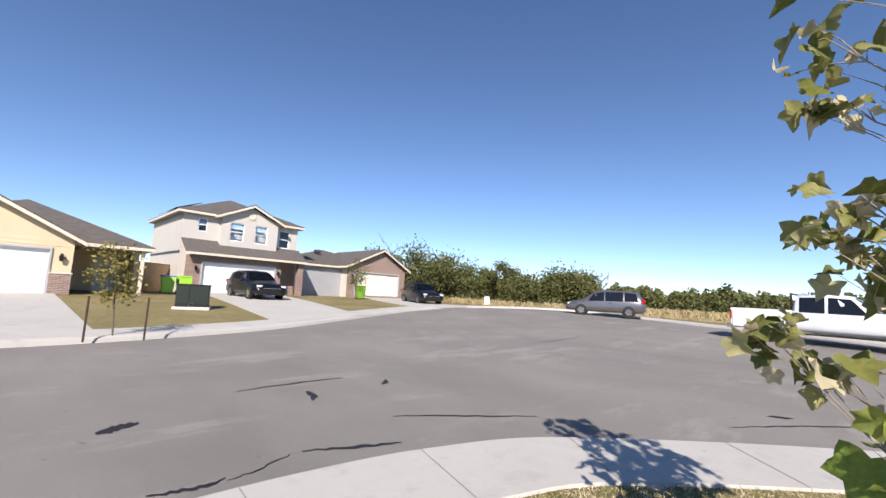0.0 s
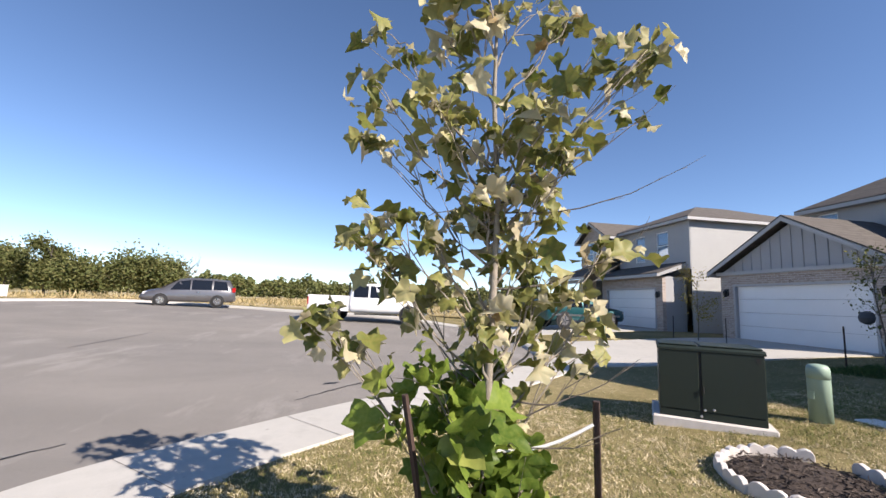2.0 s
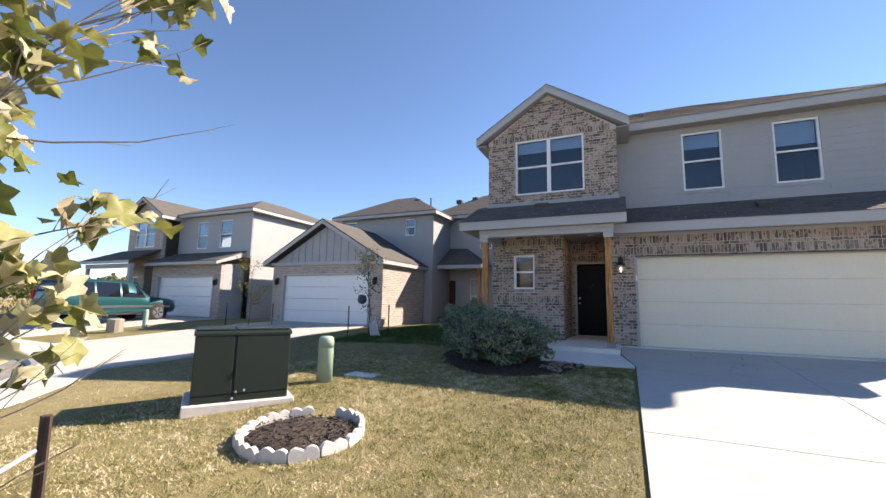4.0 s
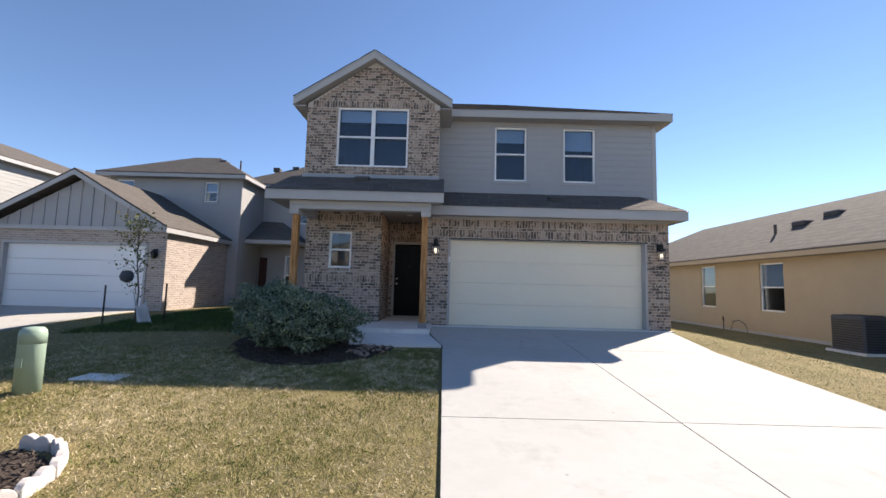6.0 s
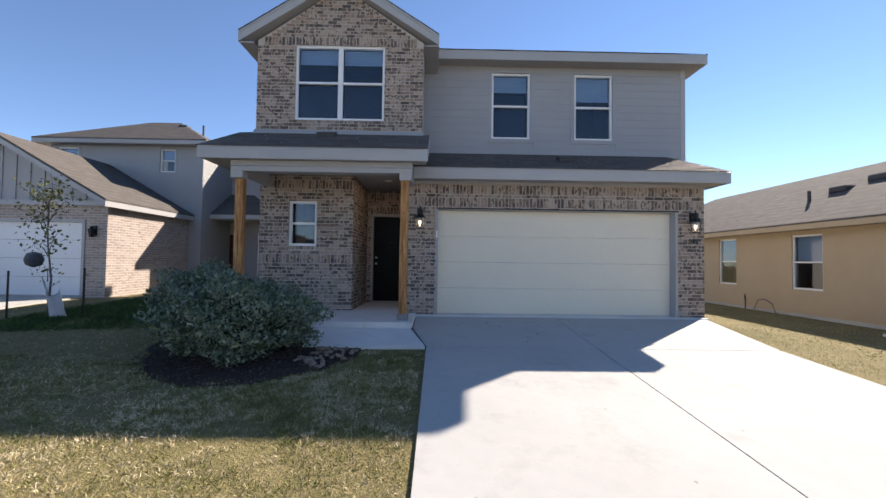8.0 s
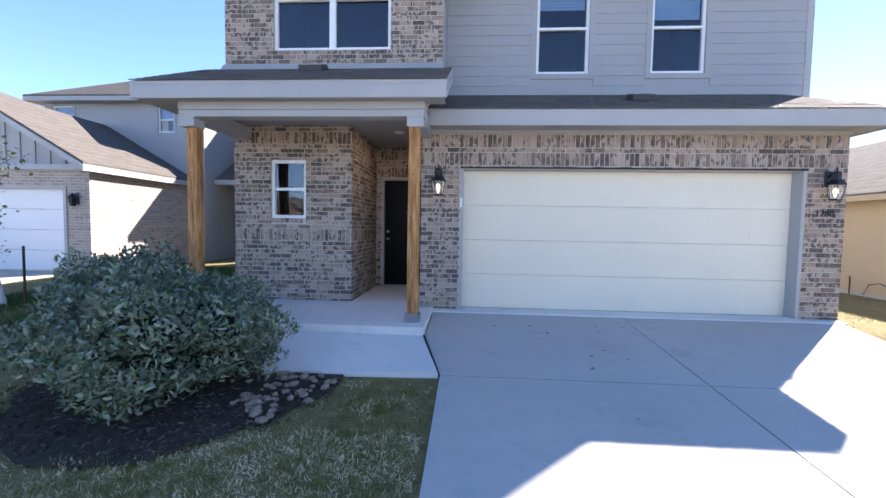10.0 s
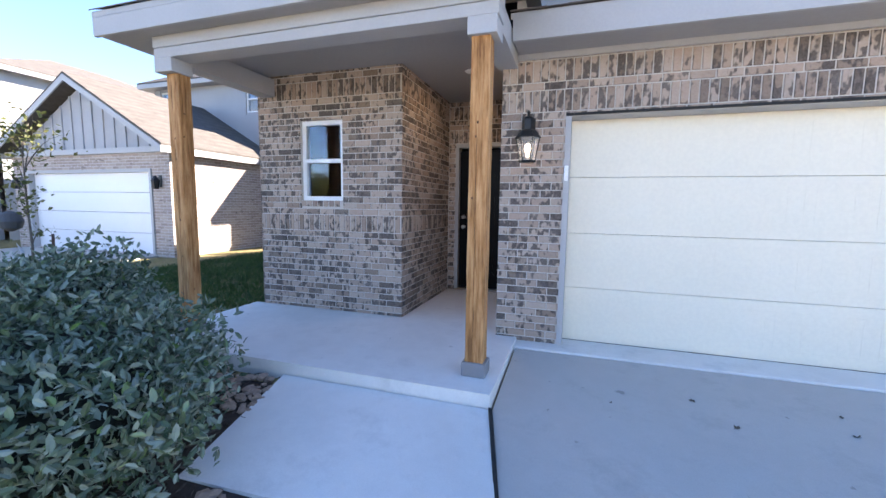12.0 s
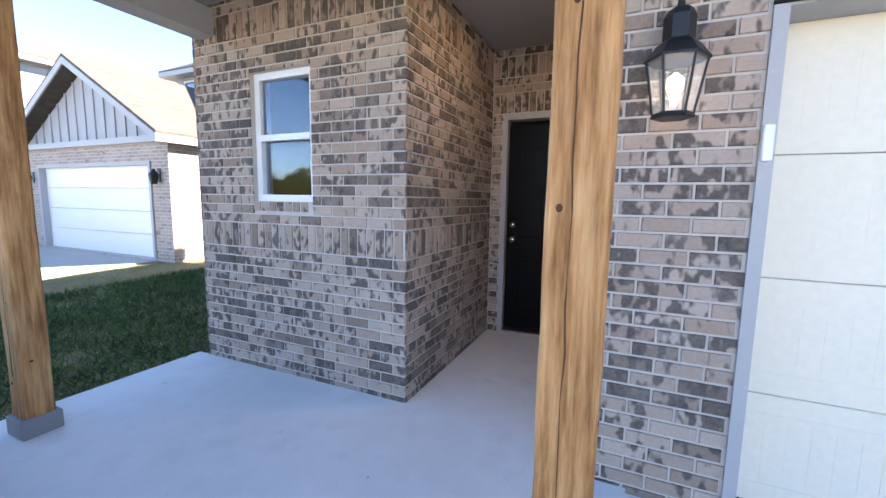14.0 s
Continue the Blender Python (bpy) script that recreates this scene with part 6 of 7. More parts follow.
SUV = [(-2.28, 0.42, 0.92, 1.0, 0.80, 0.70), (-2.2, 0.32, 1.0, 1.22, 0.90, 0.68), (-1.95, 0.28, 1.02, 1.58, 0.93, 0.68), (-1.2, 0.26, 1.01, 1.68, 0.93, 0.70), (-0.1, 0.26, 0.98, 1.68, 0.93, 0.70), (0.35, 0.26, 0.97, 1.6, 0.93, 0.68),
       (0.95, 0.27, 0.97, 1.12, 0.93, 0.72), (1.6, 0.28, 0.93, 1.0, 0.92, 0.70), (2.15, 0.30, 0.82, 0.9, 0.88, 0.66), (2.35, 0.34, 0.62, 0.7, 0.78, 0.6)]
SUV_KW = dict(side_glass=((-1.85, -1.2, 0.2, 0.0), (-1.12, -0.15), (-0.07, 0.75, 0.0, -0.4)), front_glass=(0.95, 0.38), rear_glass=(-2.22, -1.98),
              lamps=(("headlight", 2.1, 2.26, 0.52, 0.82, 0.72, 0.84, M["clear_lens"]), ("tail_lamp", -2.28, -2.1, 0.7, 0.9, 0.92, 1.1, M["red_lens"])),
              trims=(("grille", (2.25, 2.37, -0.5, 0.5, 0.45, 0.72), M["black_metal"]), ("grille_bar", (2.36, 2.385, -0.5, 0.5, 0.66, 0.69), M["chrome"])))
vehicle("suv", "black compact SUV parked on a driveway before a garage", -9.7, -36.4, 91, SUV, black_paint, (1.38, -1.35), 0.35, **SUV_KW)
vehicle("suv", "black SUV parked on the driveway of the low brick house", -22.3, -35.4, 72, SUV, black_paint, (1.38, -1.35), 0.35, rim_mat=M["rim_dark"], **SUV_KW)
BIG = [(-2.5, 0.5, 1.05, 1.15, 0.88, 0.76), (-2.45, 0.42, 1.12, 1.5, 0.97, 0.76), (-2.3, 0.40, 1.14, 1.84, 0.99, 0.78), (-1.0, 0.38, 1.12, 1.9, 1.0, 0.78), (0.2, 0.38, 1.1, 1.88, 1.0, 0.78), (0.55, 0.38, 1.1, 1.78, 1.0, 0.76), (1.1, 0.38, 1.1, 1.22, 0.99, 0.8),
       (1.8, 0.40, 1.08, 1.16, 0.98, 0.8), (2.35, 0.42, 1.0, 1.08, 0.95, 0.78), (2.5, 0.46, 0.8, 0.9, 0.88, 0.7)]
vehicle("suv", "teal full-size SUV with chrome wheels on a driveway", -22.0, -0.1, 98, BIG, teal_paint, (1.5, -1.45), 0.42, side_glass=((-2.2, -1.35, 0.05, 0.0), (-1.25, -0.3), (-0.2, 0.85, 0.0, -0.3)), front_glass=(1.1, 0.58), rear_glass=(-2.48, -2.32),
        lamps=(("headlight", 2.35, 2.5, 0.6, 0.88, 0.8, 1.0, M["clear_lens"]), ("tail_lamp", -2.52, -2.38, 0.8, 0.97, 1.0, 1.4, M["red_lens"])), trims=(("side_step", (-1.0, 1.0, -1.08, -0.95, 0.36, 0.42), M["chrome"]), ("side_trim", (-2.2, 2.1, -1.012, -0.98, 0.66, 0.76), M["nickel"])), z=hz(-22.0, -0.1) + 0.04)


def pickup():
    x, y = -21.7, -11.7
    CAB = [(-0.9, 0.5, 1.18, 1.5, 1.0, 0.78), (-0.78, 0.45, 1.18, 1.88, 1.0, 0.78), (0.3, 0.44, 1.17, 1.92, 1.0, 0.8), (0.75, 0.44, 1.17, 1.86, 1.0, 0.78), (1.4, 0.44, 1.16, 1.28, 1.0, 0.85), (2.1, 0.46, 1.12, 1.2, 0.99, 0.84), (2.75, 0.5, 1.05, 1.14, 0.97, 0.8), (2.88, 0.55, 0.95, 1.02, 0.92, 0.76)]
    v = vehicle("pickup_truck", "white crew-cab pickup truck parked at the kerb", x, y, 84, CAB, white_paint, (2.05, -1.75), 0.41, side_glass=((-0.7, 0.02), (0.12, 1.15, 0.0, -0.42)), front_glass=(1.4, 0.8), rim_mat=M["chrome"],
                lamps=(("headlight", 2.74, 2.9, 0.6, 0.94, 0.78, 1.0, M["clear_lens"]),), trims=(("grille", (2.84, 2.91, -0.55, 0.55, 0.62, 1.0), M["black_metal"]), ("front_bumper", (2.75, 2.98, -0.95, 0.95, 0.42, 0.6), M["chrome"])))
    bed = new("bed")
    bed.parent = v
    part("bed_side", boxes((-2.85, -0.92, 0.86, 0.99, 0.5, 1.26), bevel=0.015), white_paint, bed)
    part("bed_side", boxes((-2.85, -0.92, -0.99, -0.86, 0.5, 1.26), bevel=0.015), white_paint, bed)
    part("bed_floor", boxes((-2.85, -0.92, -0.86, 0.86, 0.5, 0.6)), M["black_metal"], bed)
    part("tailgate", boxes((-2.92, -2.84, -0.96, 0.96, 0.55, 1.26), bevel=0.015), white_paint, bed)
    part("rear_bumper", boxes((-3.06, -2.9, -0.95, 0.95, 0.42, 0.58), bevel=0.02), M["chrome"], v)
    for s in (-1, 1):
        part("tail_lamp", boxes((-2.94, -2.88, min(s * 0.86, s * 0.985), max(s * 0.86, s * 0.985), 0.8, 1.15), bevel=0.01), M["red_lens"], v)
    part("rack", tube([(-0.95, -0.8, 1.26), (-0.95, -0.8, 1.9), (-0.95, 0.8, 1.9), (-0.95, 0.8, 1.26)], 0.04, 6), M["black_metal"], v)
    part("running_board", boxes((-0.6, 1.5, -1.06, -0.9, 0.36, 0.42), (-0.6, 1.5, 0.9, 1.06, 0.36, 0.42)), M["black_metal"], v)


pickup()


# ---------- planting ----------
def leaf_mesh(name, size, lobes, fold, mat):
    """A lobed leaf, folded along its rib, stalk at the origin."""
    me = bpy.data.meshes.new(name)
    verts = [(0, 0, 0), (0, size * 0.45, -size * 0.04)]
    outline = []
    for a, r in lobes:
        outline.append((math.sin(radians(a)) * r * size, (0.42 + math.cos(radians(a)) * r) * size))
    for px, py in outline:
        verts.append((px, py, abs(px) * fold - 0.35 * fold * py * py / size + 0.09 * size * math.sin(8 * px / size + 4 * py / size) + 0.05 * size * math.cos(11 * py / size)))
    n = len(outline)
    faces = [(1, 2 + i, 2 + (i + 1) % n) for i in range(n)]
    me.from_pydata(verts, [], faces)
    me.polygons.foreach_set("use_smooth", [True] * n)
    me.materials.append(mat)
    return me


HALF = [(160, 0.47), (140, 0.53), (122, 0.60), (108, 0.52), (92, 0.46), (75, 0.56), (60, 0.67), (46, 0.53), (31, 0.45), (15, 0.56)]
LOBES = [(180, 0.32)] + HALF + [(0, 0.72)] + [(-a, r) for a, r in reversed(HALF)]


def curve_path(p, q, sag, n=6):
    p, q = Vector(p), Vector(q)
    return [p.lerp(q, k / n) + Vector((0, 0, sag * math.sin(math.pi * k / n))) for k in range(n + 1)]


def sycamore():
    rng = random.Random(11)
    bx, by = -2.27, -10.74
    bz = hz(bx, by)
    t = thing("sapling_tree", bx, by, bz, "young staked sycamore tree with large yellow-green lobed leaves", "tree")
    zz = -bz
    tr = [(0, 0, 0), (0.01, -0.01, 0.8), (0.0, 0.01, 1.4), (0.02, 0.03, 2.1), (0.0, 0.0, 2.7), (0.02, 0.0, 3.1), (0.03, 0.02, 3.5)]
    smooth(part("trunk", tube(tr, [0.027, 0.024, 0.02, 0.016, 0.012, 0.008, 0.003], 10), M["bark"], t))
    ux, vx = Vector((0.22, 0.975, 0)), Vector((0.975, -0.22, 0))   # along the kerb, and towards the driveway
    # tufts of leaves: along, out, height
    outer = [(-0.52, 0.27, 2.39), (-0.62, 0.31, 2.13), (-0.6, -0.07, 1.91), (-0.56, 0.28, 1.48), (-0.65, 0.07, 1.33), (-0.53, 0.0, 1.18), (-0.89, 0.04, 0.9), (-0.68, -0.07, 0.78), (-0.33, 0.25, 2.07), (-0.17, 0.01, 1.84), (-0.06, 0.04, 1.58), (-0.2, 0.01, 0.5), (0.43, 0.37, 2.2), (0.8, 0.21, 2.39), (0.68, 0.12, 2.21), (0.23, 0.32, 2.03), (0.36, 0.35, 1.77), (0.31, -0.02, 1.57), (0.63, -0.3, 1.34), (0.49, -0.05, 0.99), (0.43, -0.18, 0.79), (0.05, 0.27, 1.97), (0.12, -0.03, 0.37)]
    inner = [(-0.29, 2.58), (0.16, 2.69), (-0.07, 2.75), (0.41, 2.65), (-0.11, 2.1), (0.12, 1.7), (0.06, 1.35), (0.24, 1.36), (-0.31, 1.34), (-0.08, 0.95), (0.13, 0.96), (0.3, 1.09), (-0.01, 0.72), (-0.34, 0.71), (-0.18, 0.31), (0.0, 0.19), (0.2, 0.21), (-0.44, 0.43), (0.1, 0.0), (-0.1, -0.05)]
    tufts = [(u, v * 0.55, z) for u, v, z in outer] + [(u, rng.uniform(-0.2, 0.2), z) for u, z in inner] + [(rng.uniform(-0.4, 0.45), rng.uniform(-0.45, 0.1), rng.uniform(0.5, 2.6)) for k in range(9)] + [(rng.uniform(-0.2, 0.22), rng.uniform(-0.15, 0.3), rng.uniform(-0.15, 0.55)) for k in range(11)]
    folds = ((0.055, 0.9), (0.07, 0.5), (0.08, 1.2), (0.092, 0.7), (0.1, 1.0), (0.112, 0.45))
    upper = [leaf_mesh("leaf", a, LOBES, f, M["leaf"]) for a, f in folds]
    lower = [leaf_mesh("leaf", a * 1.5, LOBES, f * 0.5, M["leaf_green"]) for a, f in folds]
    placed = []

    def turn(lo, hi):
        return Euler((rng.uniform(lo, hi), rng.uniform(-1.0, 1.0), rng.uniform(0, 6.28))).to_matrix().to_4x4()

    for u, v, z in tufts:
        tip = ux * u + vx * v + Vector((0, 0, z + zz))
        reach = math.hypot(u, v)
        start = max(0.15, z + zz - 0.25 - 0.75 * reach)
        path = curve_path((0, 0, start), tip, -0.08 * reach, 7)
        path = [a + Vector((rng.uniform(-1, 1), rng.uniform(-1, 1), rng.uniform(-1, 1))) * 0.018 * (0 < k < 7) for k, a in enumerate(path)]
        br = smooth(part("branch", tube(path, [0.0085 - 0.0009 * k for k in range(8)], 6), M["bark"], t))
        low = z < 0.75
        for k in range(6):
            j = rng.choice((3, 4, 5, 6, 7))
            e = tip + Vector((rng.gauss(0, 0.08), rng.gauss(0, 0.08), rng.gauss(0.0, 0.07)))
            part("twig", tube([path[j], path[j].lerp(e, 0.5) + Vector((0, 0, 0.015)), e], [0.0035, 0.0025, 0.0012], 5), M["bark"], br)
            for m in range(rng.choice((2, 3, 3)) if not low else 2):
                w = e + Vector((rng.gauss(0, 0.035), rng.gauss(0, 0.035), rng.gauss(0, 0.03)))
                placed.append((rng.choice(lower if low else upper), Matrix.Translation(w) @ turn(-2.7, 0.5) @ Matrix.Scale(rng.uniform(0.75, 1.25), 4)))
        for k in range(2):
            j = rng.choice((3, 4, 5))
            placed.append((rng.choice(lower if low else upper), Matrix.Translation(path[j]) @ turn(-2.7, 0.5) @ Matrix.Scale(rng.uniform(0.7, 1.1), 4)))
    # bare twigs reaching over the lawn
    for u, v, z0, z1 in ((0.89, 0.18, 1.55, 2.14), (0.99, 0.23, 1.5, 1.76), (0.71, 0.10, 0.55, 0.77), (0.58, 0.05, 0.45, 0.82), (0.9, -0.1, 1.1, 1.5), (0.6, 0.2, 0.4, 0.5)):
        path = curve_path((0, 0, z0 + zz), ux * u + vx * v + Vector((0, 0, z1 + zz)), -0.10, 9)
        path = [a + Vector((rng.uniform(-1, 1), rng.uniform(-1, 1), rng.uniform(-1, 1))) * 0.012 * (0 < k < 9) for k, a in enumerate(path)]
        br = part("branch", tube(path, [0.0062 - 0.0006 * k for k in range(10)], 6), M["dark_bark"], t)
        for k in (5, 6, 7, 8):
            e = path[k] + Vector((rng.uniform(-0.04, 0.04), rng.uniform(0.02, 0.12), rng.uniform(0.02, 0.11)))
            part("twig", tube([path[k], path[k].lerp(e, 0.5), e], [0.0022, 0.0018, 0.001], 4), M["dark_bark"], br)
    rng.shuffle(placed)
    for me, mx in placed[:300]:
        lf = new("leaf", me)
        lf.parent = t
        lf.matrix_local = mx
    for nm, mat in (("crown", "leaf"), ("lower_leaves", "leaf_green")):
        verts, faces = [], []
        for me, mx in placed[300:]:
            if me.materials[0] == M[mat]:
                k = len(verts)
                verts += [tuple(mx @ v.co) for v in me.vertices]
                faces += [tuple(k + i for i in f.vertices) for f in me.polygons]
        if verts:
            smooth(raw_mesh(nm, verts, faces, M[mat], t))["kind"] = "stuff"


sycamore()


def stake(x, y, top, lean=(0, 0), h=1.05, label="rusty steel T-post stake beside the young tree"):
    z = hz(x, y)
    s = thing("tree_stake", x - lean[0], y - lean[1], z, label, "stake", "tree stakes")
    part("post", tube([(0, 0, -0.05), (lean[0], lean[1], top - z)], 0.017, 6), M["rust"], s)
    part("post_fin", tube([(0.018, 0, -0.05), (lean[0] + 0.018, lean[1], top - z)], 0.008, 4), M["rust"], s)


stake(-2.12, -11.17, 0.60, (-0.05, -0.22))
stake(-2.12, -10.23, 0.57, (0.0, -0.02))


def tie(p, q, sag, label="pale strap tying the young tree to its stake"):
    t = thing("tree_tie", *p, label, "strap")
    d = Vector(q) - Vector(p)
    part("strap", tube(curve_path((0, 0, 0), d, -sag, 6), 0.008, 6), M["white_cloth"], t)


tie((-2.12, -10.245, 0.46), (-2.25, -10.70, 0.30), 0.04)


def blade_cloud(name, pts, size, mat, parent, seed, up=0.5, aspect=0.5, oval=False):
    """Many small two-triangle leaves at the given points."""
    rng = np.random.default_rng(seed)
    n = len(pts)
    p = np.array(pts)
    d = rng.normal(size=(n, 3))
    d[:, 2] = np.abs(d[:, 2]) * up + 0.15
    d /= np.linalg.norm(d, axis=1)[:, None]
    s = np.cross(d, rng.normal(size=(n, 3)))
    s /= np.linalg.norm(s, axis=1)[:, None]
    L = size * rng.uniform(0.6, 1.3, size=(n, 1))
    nrm = np.cross(d, s)
    if oval:
        c = p + d * L * 0.30
        e = p + d * L * 0.72
        w = s * L * aspect * 0.5 + nrm * L * 0.09
        w2 = -s * L * aspect * 0.5 + nrm * L * 0.09
        v = np.stack([p, c + w * 0.85, e + w * 0.8, p + d * L, e + w2 * 0.8, c + w2 * 0.85], axis=1).reshape(-1, 3)
        f = [q for i in range(n) for q in ((6 * i, 6 * i + 1, 6 * i + 2, 6 * i + 3), (6 * i, 6 * i + 3, 6 * i + 4, 6 * i + 5))]
        return raw_mesh(name, v.tolist(), f, mat, parent)
    v = np.stack([p, p + d * L * 0.5 + s * L * aspect * 0.5 + nrm * L * 0.08, p + d * L, p + d * L * 0.5 - s * L * aspect * 0.5 + nrm * L * 0.08], axis=1).reshape(-1, 3)
    f = [(4 * i, 4 * i + 1, 4 * i + 2, 4 * i + 3) for i in range(n)]
    return raw_mesh(name, v.tolist(), f, mat, parent)


def bush(x, y, r, h, seed, n=9000):
    z = hz(x, y)
    b = thing("bush", x, y, z, "dense rounded evergreen bush with grey-green leaves", "bush", "bushes before the porch")
    rng = np.random.default_rng(seed)
    for k in range(9):
        a = k * math.tau / 9
        part("stem", tube([(0, 0, 0), (math.cos(a) * r * 0.35, math.sin(a) * r * 0.35, h * 0.4), (math.cos(a) * r * 0.7, math.sin(a) * r * 0.7, h * 0.75)], [0.015, 0.01, 0.004], 5), M["dark_bark"], b)
    u = rng.normal(size=(n, 3))
    u /= np.linalg.norm(u, axis=1)[:, None]
    rad = 0.60 + 0.40 * rng.random(n) ** 0.5
    bumps = 1 + 0.19 * np.sin(5 * u[:, 0] + 2.1 * seed) * np.cos(4 * u[:, 1] + seed) + 0.14 * np.sin(9 * u[:, 2] + 7 * u[:, 0]) + 0.09 * np.sin(17 * u[:, 0] + 3 * seed) * np.sin(15 * u[:, 1]) * np.cos(13 * u[:, 2])
    q = u * (rad * bumps)[:, None]
    pts = np.stack([q[:, 0] * r, q[:, 1] * r, h * 0.5 + q[:, 2] * h * 0.5], axis=1)
    pts = pts[pts[:, 2] > 0.06]
    ob = blade_cloud("foliage", pts, 0.062, M["bush_leaf"], b, seed, 0.8, 0.44, True)
    ob["kind"] = "stuff"
    # solid near-black core: shade between the leaves, put into its colour
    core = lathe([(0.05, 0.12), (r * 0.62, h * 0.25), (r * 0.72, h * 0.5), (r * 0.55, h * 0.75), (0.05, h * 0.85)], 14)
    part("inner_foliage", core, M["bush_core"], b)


M["bush_core"] = paint("inner_shade", (0.012, 0.015, 0.009), 0.9, 0.4, 14.0, 0.8)
bush(-2.60, -2.92, 0.92, 0.98, 3, 16000)
bush(-3.46, -2.20, 0.68, 1.12, 4, 11000)


M["chip"] = make_leaf("bark_chip", [(0.0, (0.03, 0.022, 0.017)), (0.6, (0.08, 0.06, 0.048)), (1.0, (0.16, 0.13, 0.11))], 0.9, 0.0)


def mulch_bed():
    rng = random.Random(8)
    cx, cy = -2.45, -2.72
    bm = bmesh.new()
    ring = []
    for k in range(40):
        a = k * math.tau / 40
        rr = 1.06 + 0.08 * math.sin(3 * a) + 0.07 * rng.random()
        c, d = math.cos(a), math.sin(a)
        if d > 0:   # squared off against the porch
            c, d = math.copysign(abs(c) ** 0.5, c), d ** 0.5
        ring.append((cx - 0.12 * (d > 0) + 1.3 * rr * c, min(-1.475, cy + 1.12 * rr * d)))
    c = bm.verts.new((cx, cy, hz(cx, cy) + 0.05))
    vs = [bm.verts.new((x, y, hz(x, y) + 0.02)) for x, y in ring]
    mid = [bm.verts.new(((x + cx) / 2, (y + cy) / 2, hz((x + cx) / 2, (y + cy) / 2) + 0.035)) for x, y in ring]
    for i in range(40):
        j = (i + 1) % 40
        bm.faces.new((vs[i], vs[j], mid[j], mid[i]))
        bm.faces.new((mid[i], mid[j], c))
    bmesh.ops.recalc_face_normals(bm, faces=bm.faces)
    tagged(mesh_ob("mulch_bed", bm, M["mulch"]), "dark mulch bed under the bushes", "flower bed", kind="structure")
    pts = []
    for k in range(3200):
        a, r = rng.uniform(0, 6.283), math.sqrt(rng.random()) * 1.12
        x, y = cx + 1.3 * r * math.cos(a), cy + 1.12 * r * math.sin(a)
        if y < -1.5 and not (y > -2.65 and x > -2.14 - (y + 1.475) * 0.213):
            pts.append((x, y, hz(x, y) + 0.03 + 0.02 * (1 - r)))
    tagged(blade_cloud("loose_bark", pts, 0.06, M["chip"], None, 14, 0.15, 0.28), "dark bark chips over the mulch bed", "mulch", kind="stuff")
    shared = []
    for k in range(5):
        b = bmesh.new()
        bmesh.ops.create_icosphere(b, subdivisions=1, radius=1)
        for v in b.verts:
            v.co = Vector((v.co.x * rng.uniform(0.8, 1.2), v.co.y * rng.uniform(0.6, 1.0), v.co.z * rng.uniform(0.4, 0.7)))
        me = bpy.data.meshes.new("stone")
        b.to_mesh(me)
        b.free()
        me.materials.append(M["stone"])
        shared.append(me)
    st = tagged(new("stones"), "scattered brown stones edging the mulch bed", "stones", kind="structure")
    for k in range(280):
        a = rng.uniform(-0.7, 0.5)
        rr = rng.uniform(0.62, 1.08)
        x, y = cx + 1.28 * rr * math.cos(a), cy + 1.12 * rr * math.sin(a)
        if k < 190:   # most lie along the porch edge
            x, y = rng.uniform(-3.6, -1.9), rng.uniform(-2.0, -1.53)
        if y > -1.52 or (y > -2.6 and x > -2.1 - (y + 1.475) * 0.21):
            continue
        o = new("stone", rng.choice(shared))
        o.parent = st
        s = rng.uniform(0.02, 0.055)
        o.matrix_world = pose(x, y, hz(x, y) + 0.045, 0, 0, rng.uniform(0, 360)) @ Matrix.Scale(s, 4)


mulch_bed()


def edging_ring():
    cx, cy, R = -3.57, -7.36, 0.61
    z = hz(cx, cy)
    rng = random.Random(2)
    bed = thing("planting_ring", cx, cy, z, "round bed of dark bark mulch ringed with pale scalloped edging blocks", "flower bed")
    part("mulch", lathe([(0.01, 0.0), (R, 0.0), (R * 0.9, 0.05), (R * 0.4, 0.085), (0.01, 0.09)], 24), M["mulch"], bed)
    pts = []
    for k in range(900):
        a, r = rng.uniform(0, 6.283), math.sqrt(rng.random()) * R * 0.95
        pts.append((r * math.cos(a), r * math.sin(a), 0.06 + 0.03 * (1 - r / R)))
    ch = blade_cloud("loose_bark", pts, 0.06, M["chip"], bed, 4, 0.1, 0.25)
    ch["kind"] = "stuff"
    prof = [(-0.145, 0.0), (0.145, 0.0), (0.145, 0.085), (0.12, 0.12), (0.075, 0.135), (0.03, 0.12), (0.0, 0.10), (-0.03, 0.12), (-0.075, 0.135), (-0.12, 0.12), (-0.145, 0.085)]
    bm = prism(prof, "y", -0.028, 0.028)
    bmesh.ops.bevel(bm, geom=list(bm.edges), offset=0.006, segments=1, affect="EDGES")
    me = bpy.data.meshes.new("edging_block")
    bm.to_mesh(me)
    bm.free()
    me.materials.append(M["edging"])
    n = 14
    for k in range(n):
        a = k * math.tau / n + 0.1
        if k == 4:
            continue
        b = new("edging_block", me)
        b.parent = bed
        b.matrix_local = pose((R + 0.03) * math.cos(a), (R + 0.03) * math.sin(a), hz(cx + R * math.cos(a), cy + R * math.sin(a)) - z - 0.01, rng.uniform(-5, 5), rng.uniform(-4, 4), math.degrees(a) + 90 + rng.uniform(-6, 6))


edging_ring()


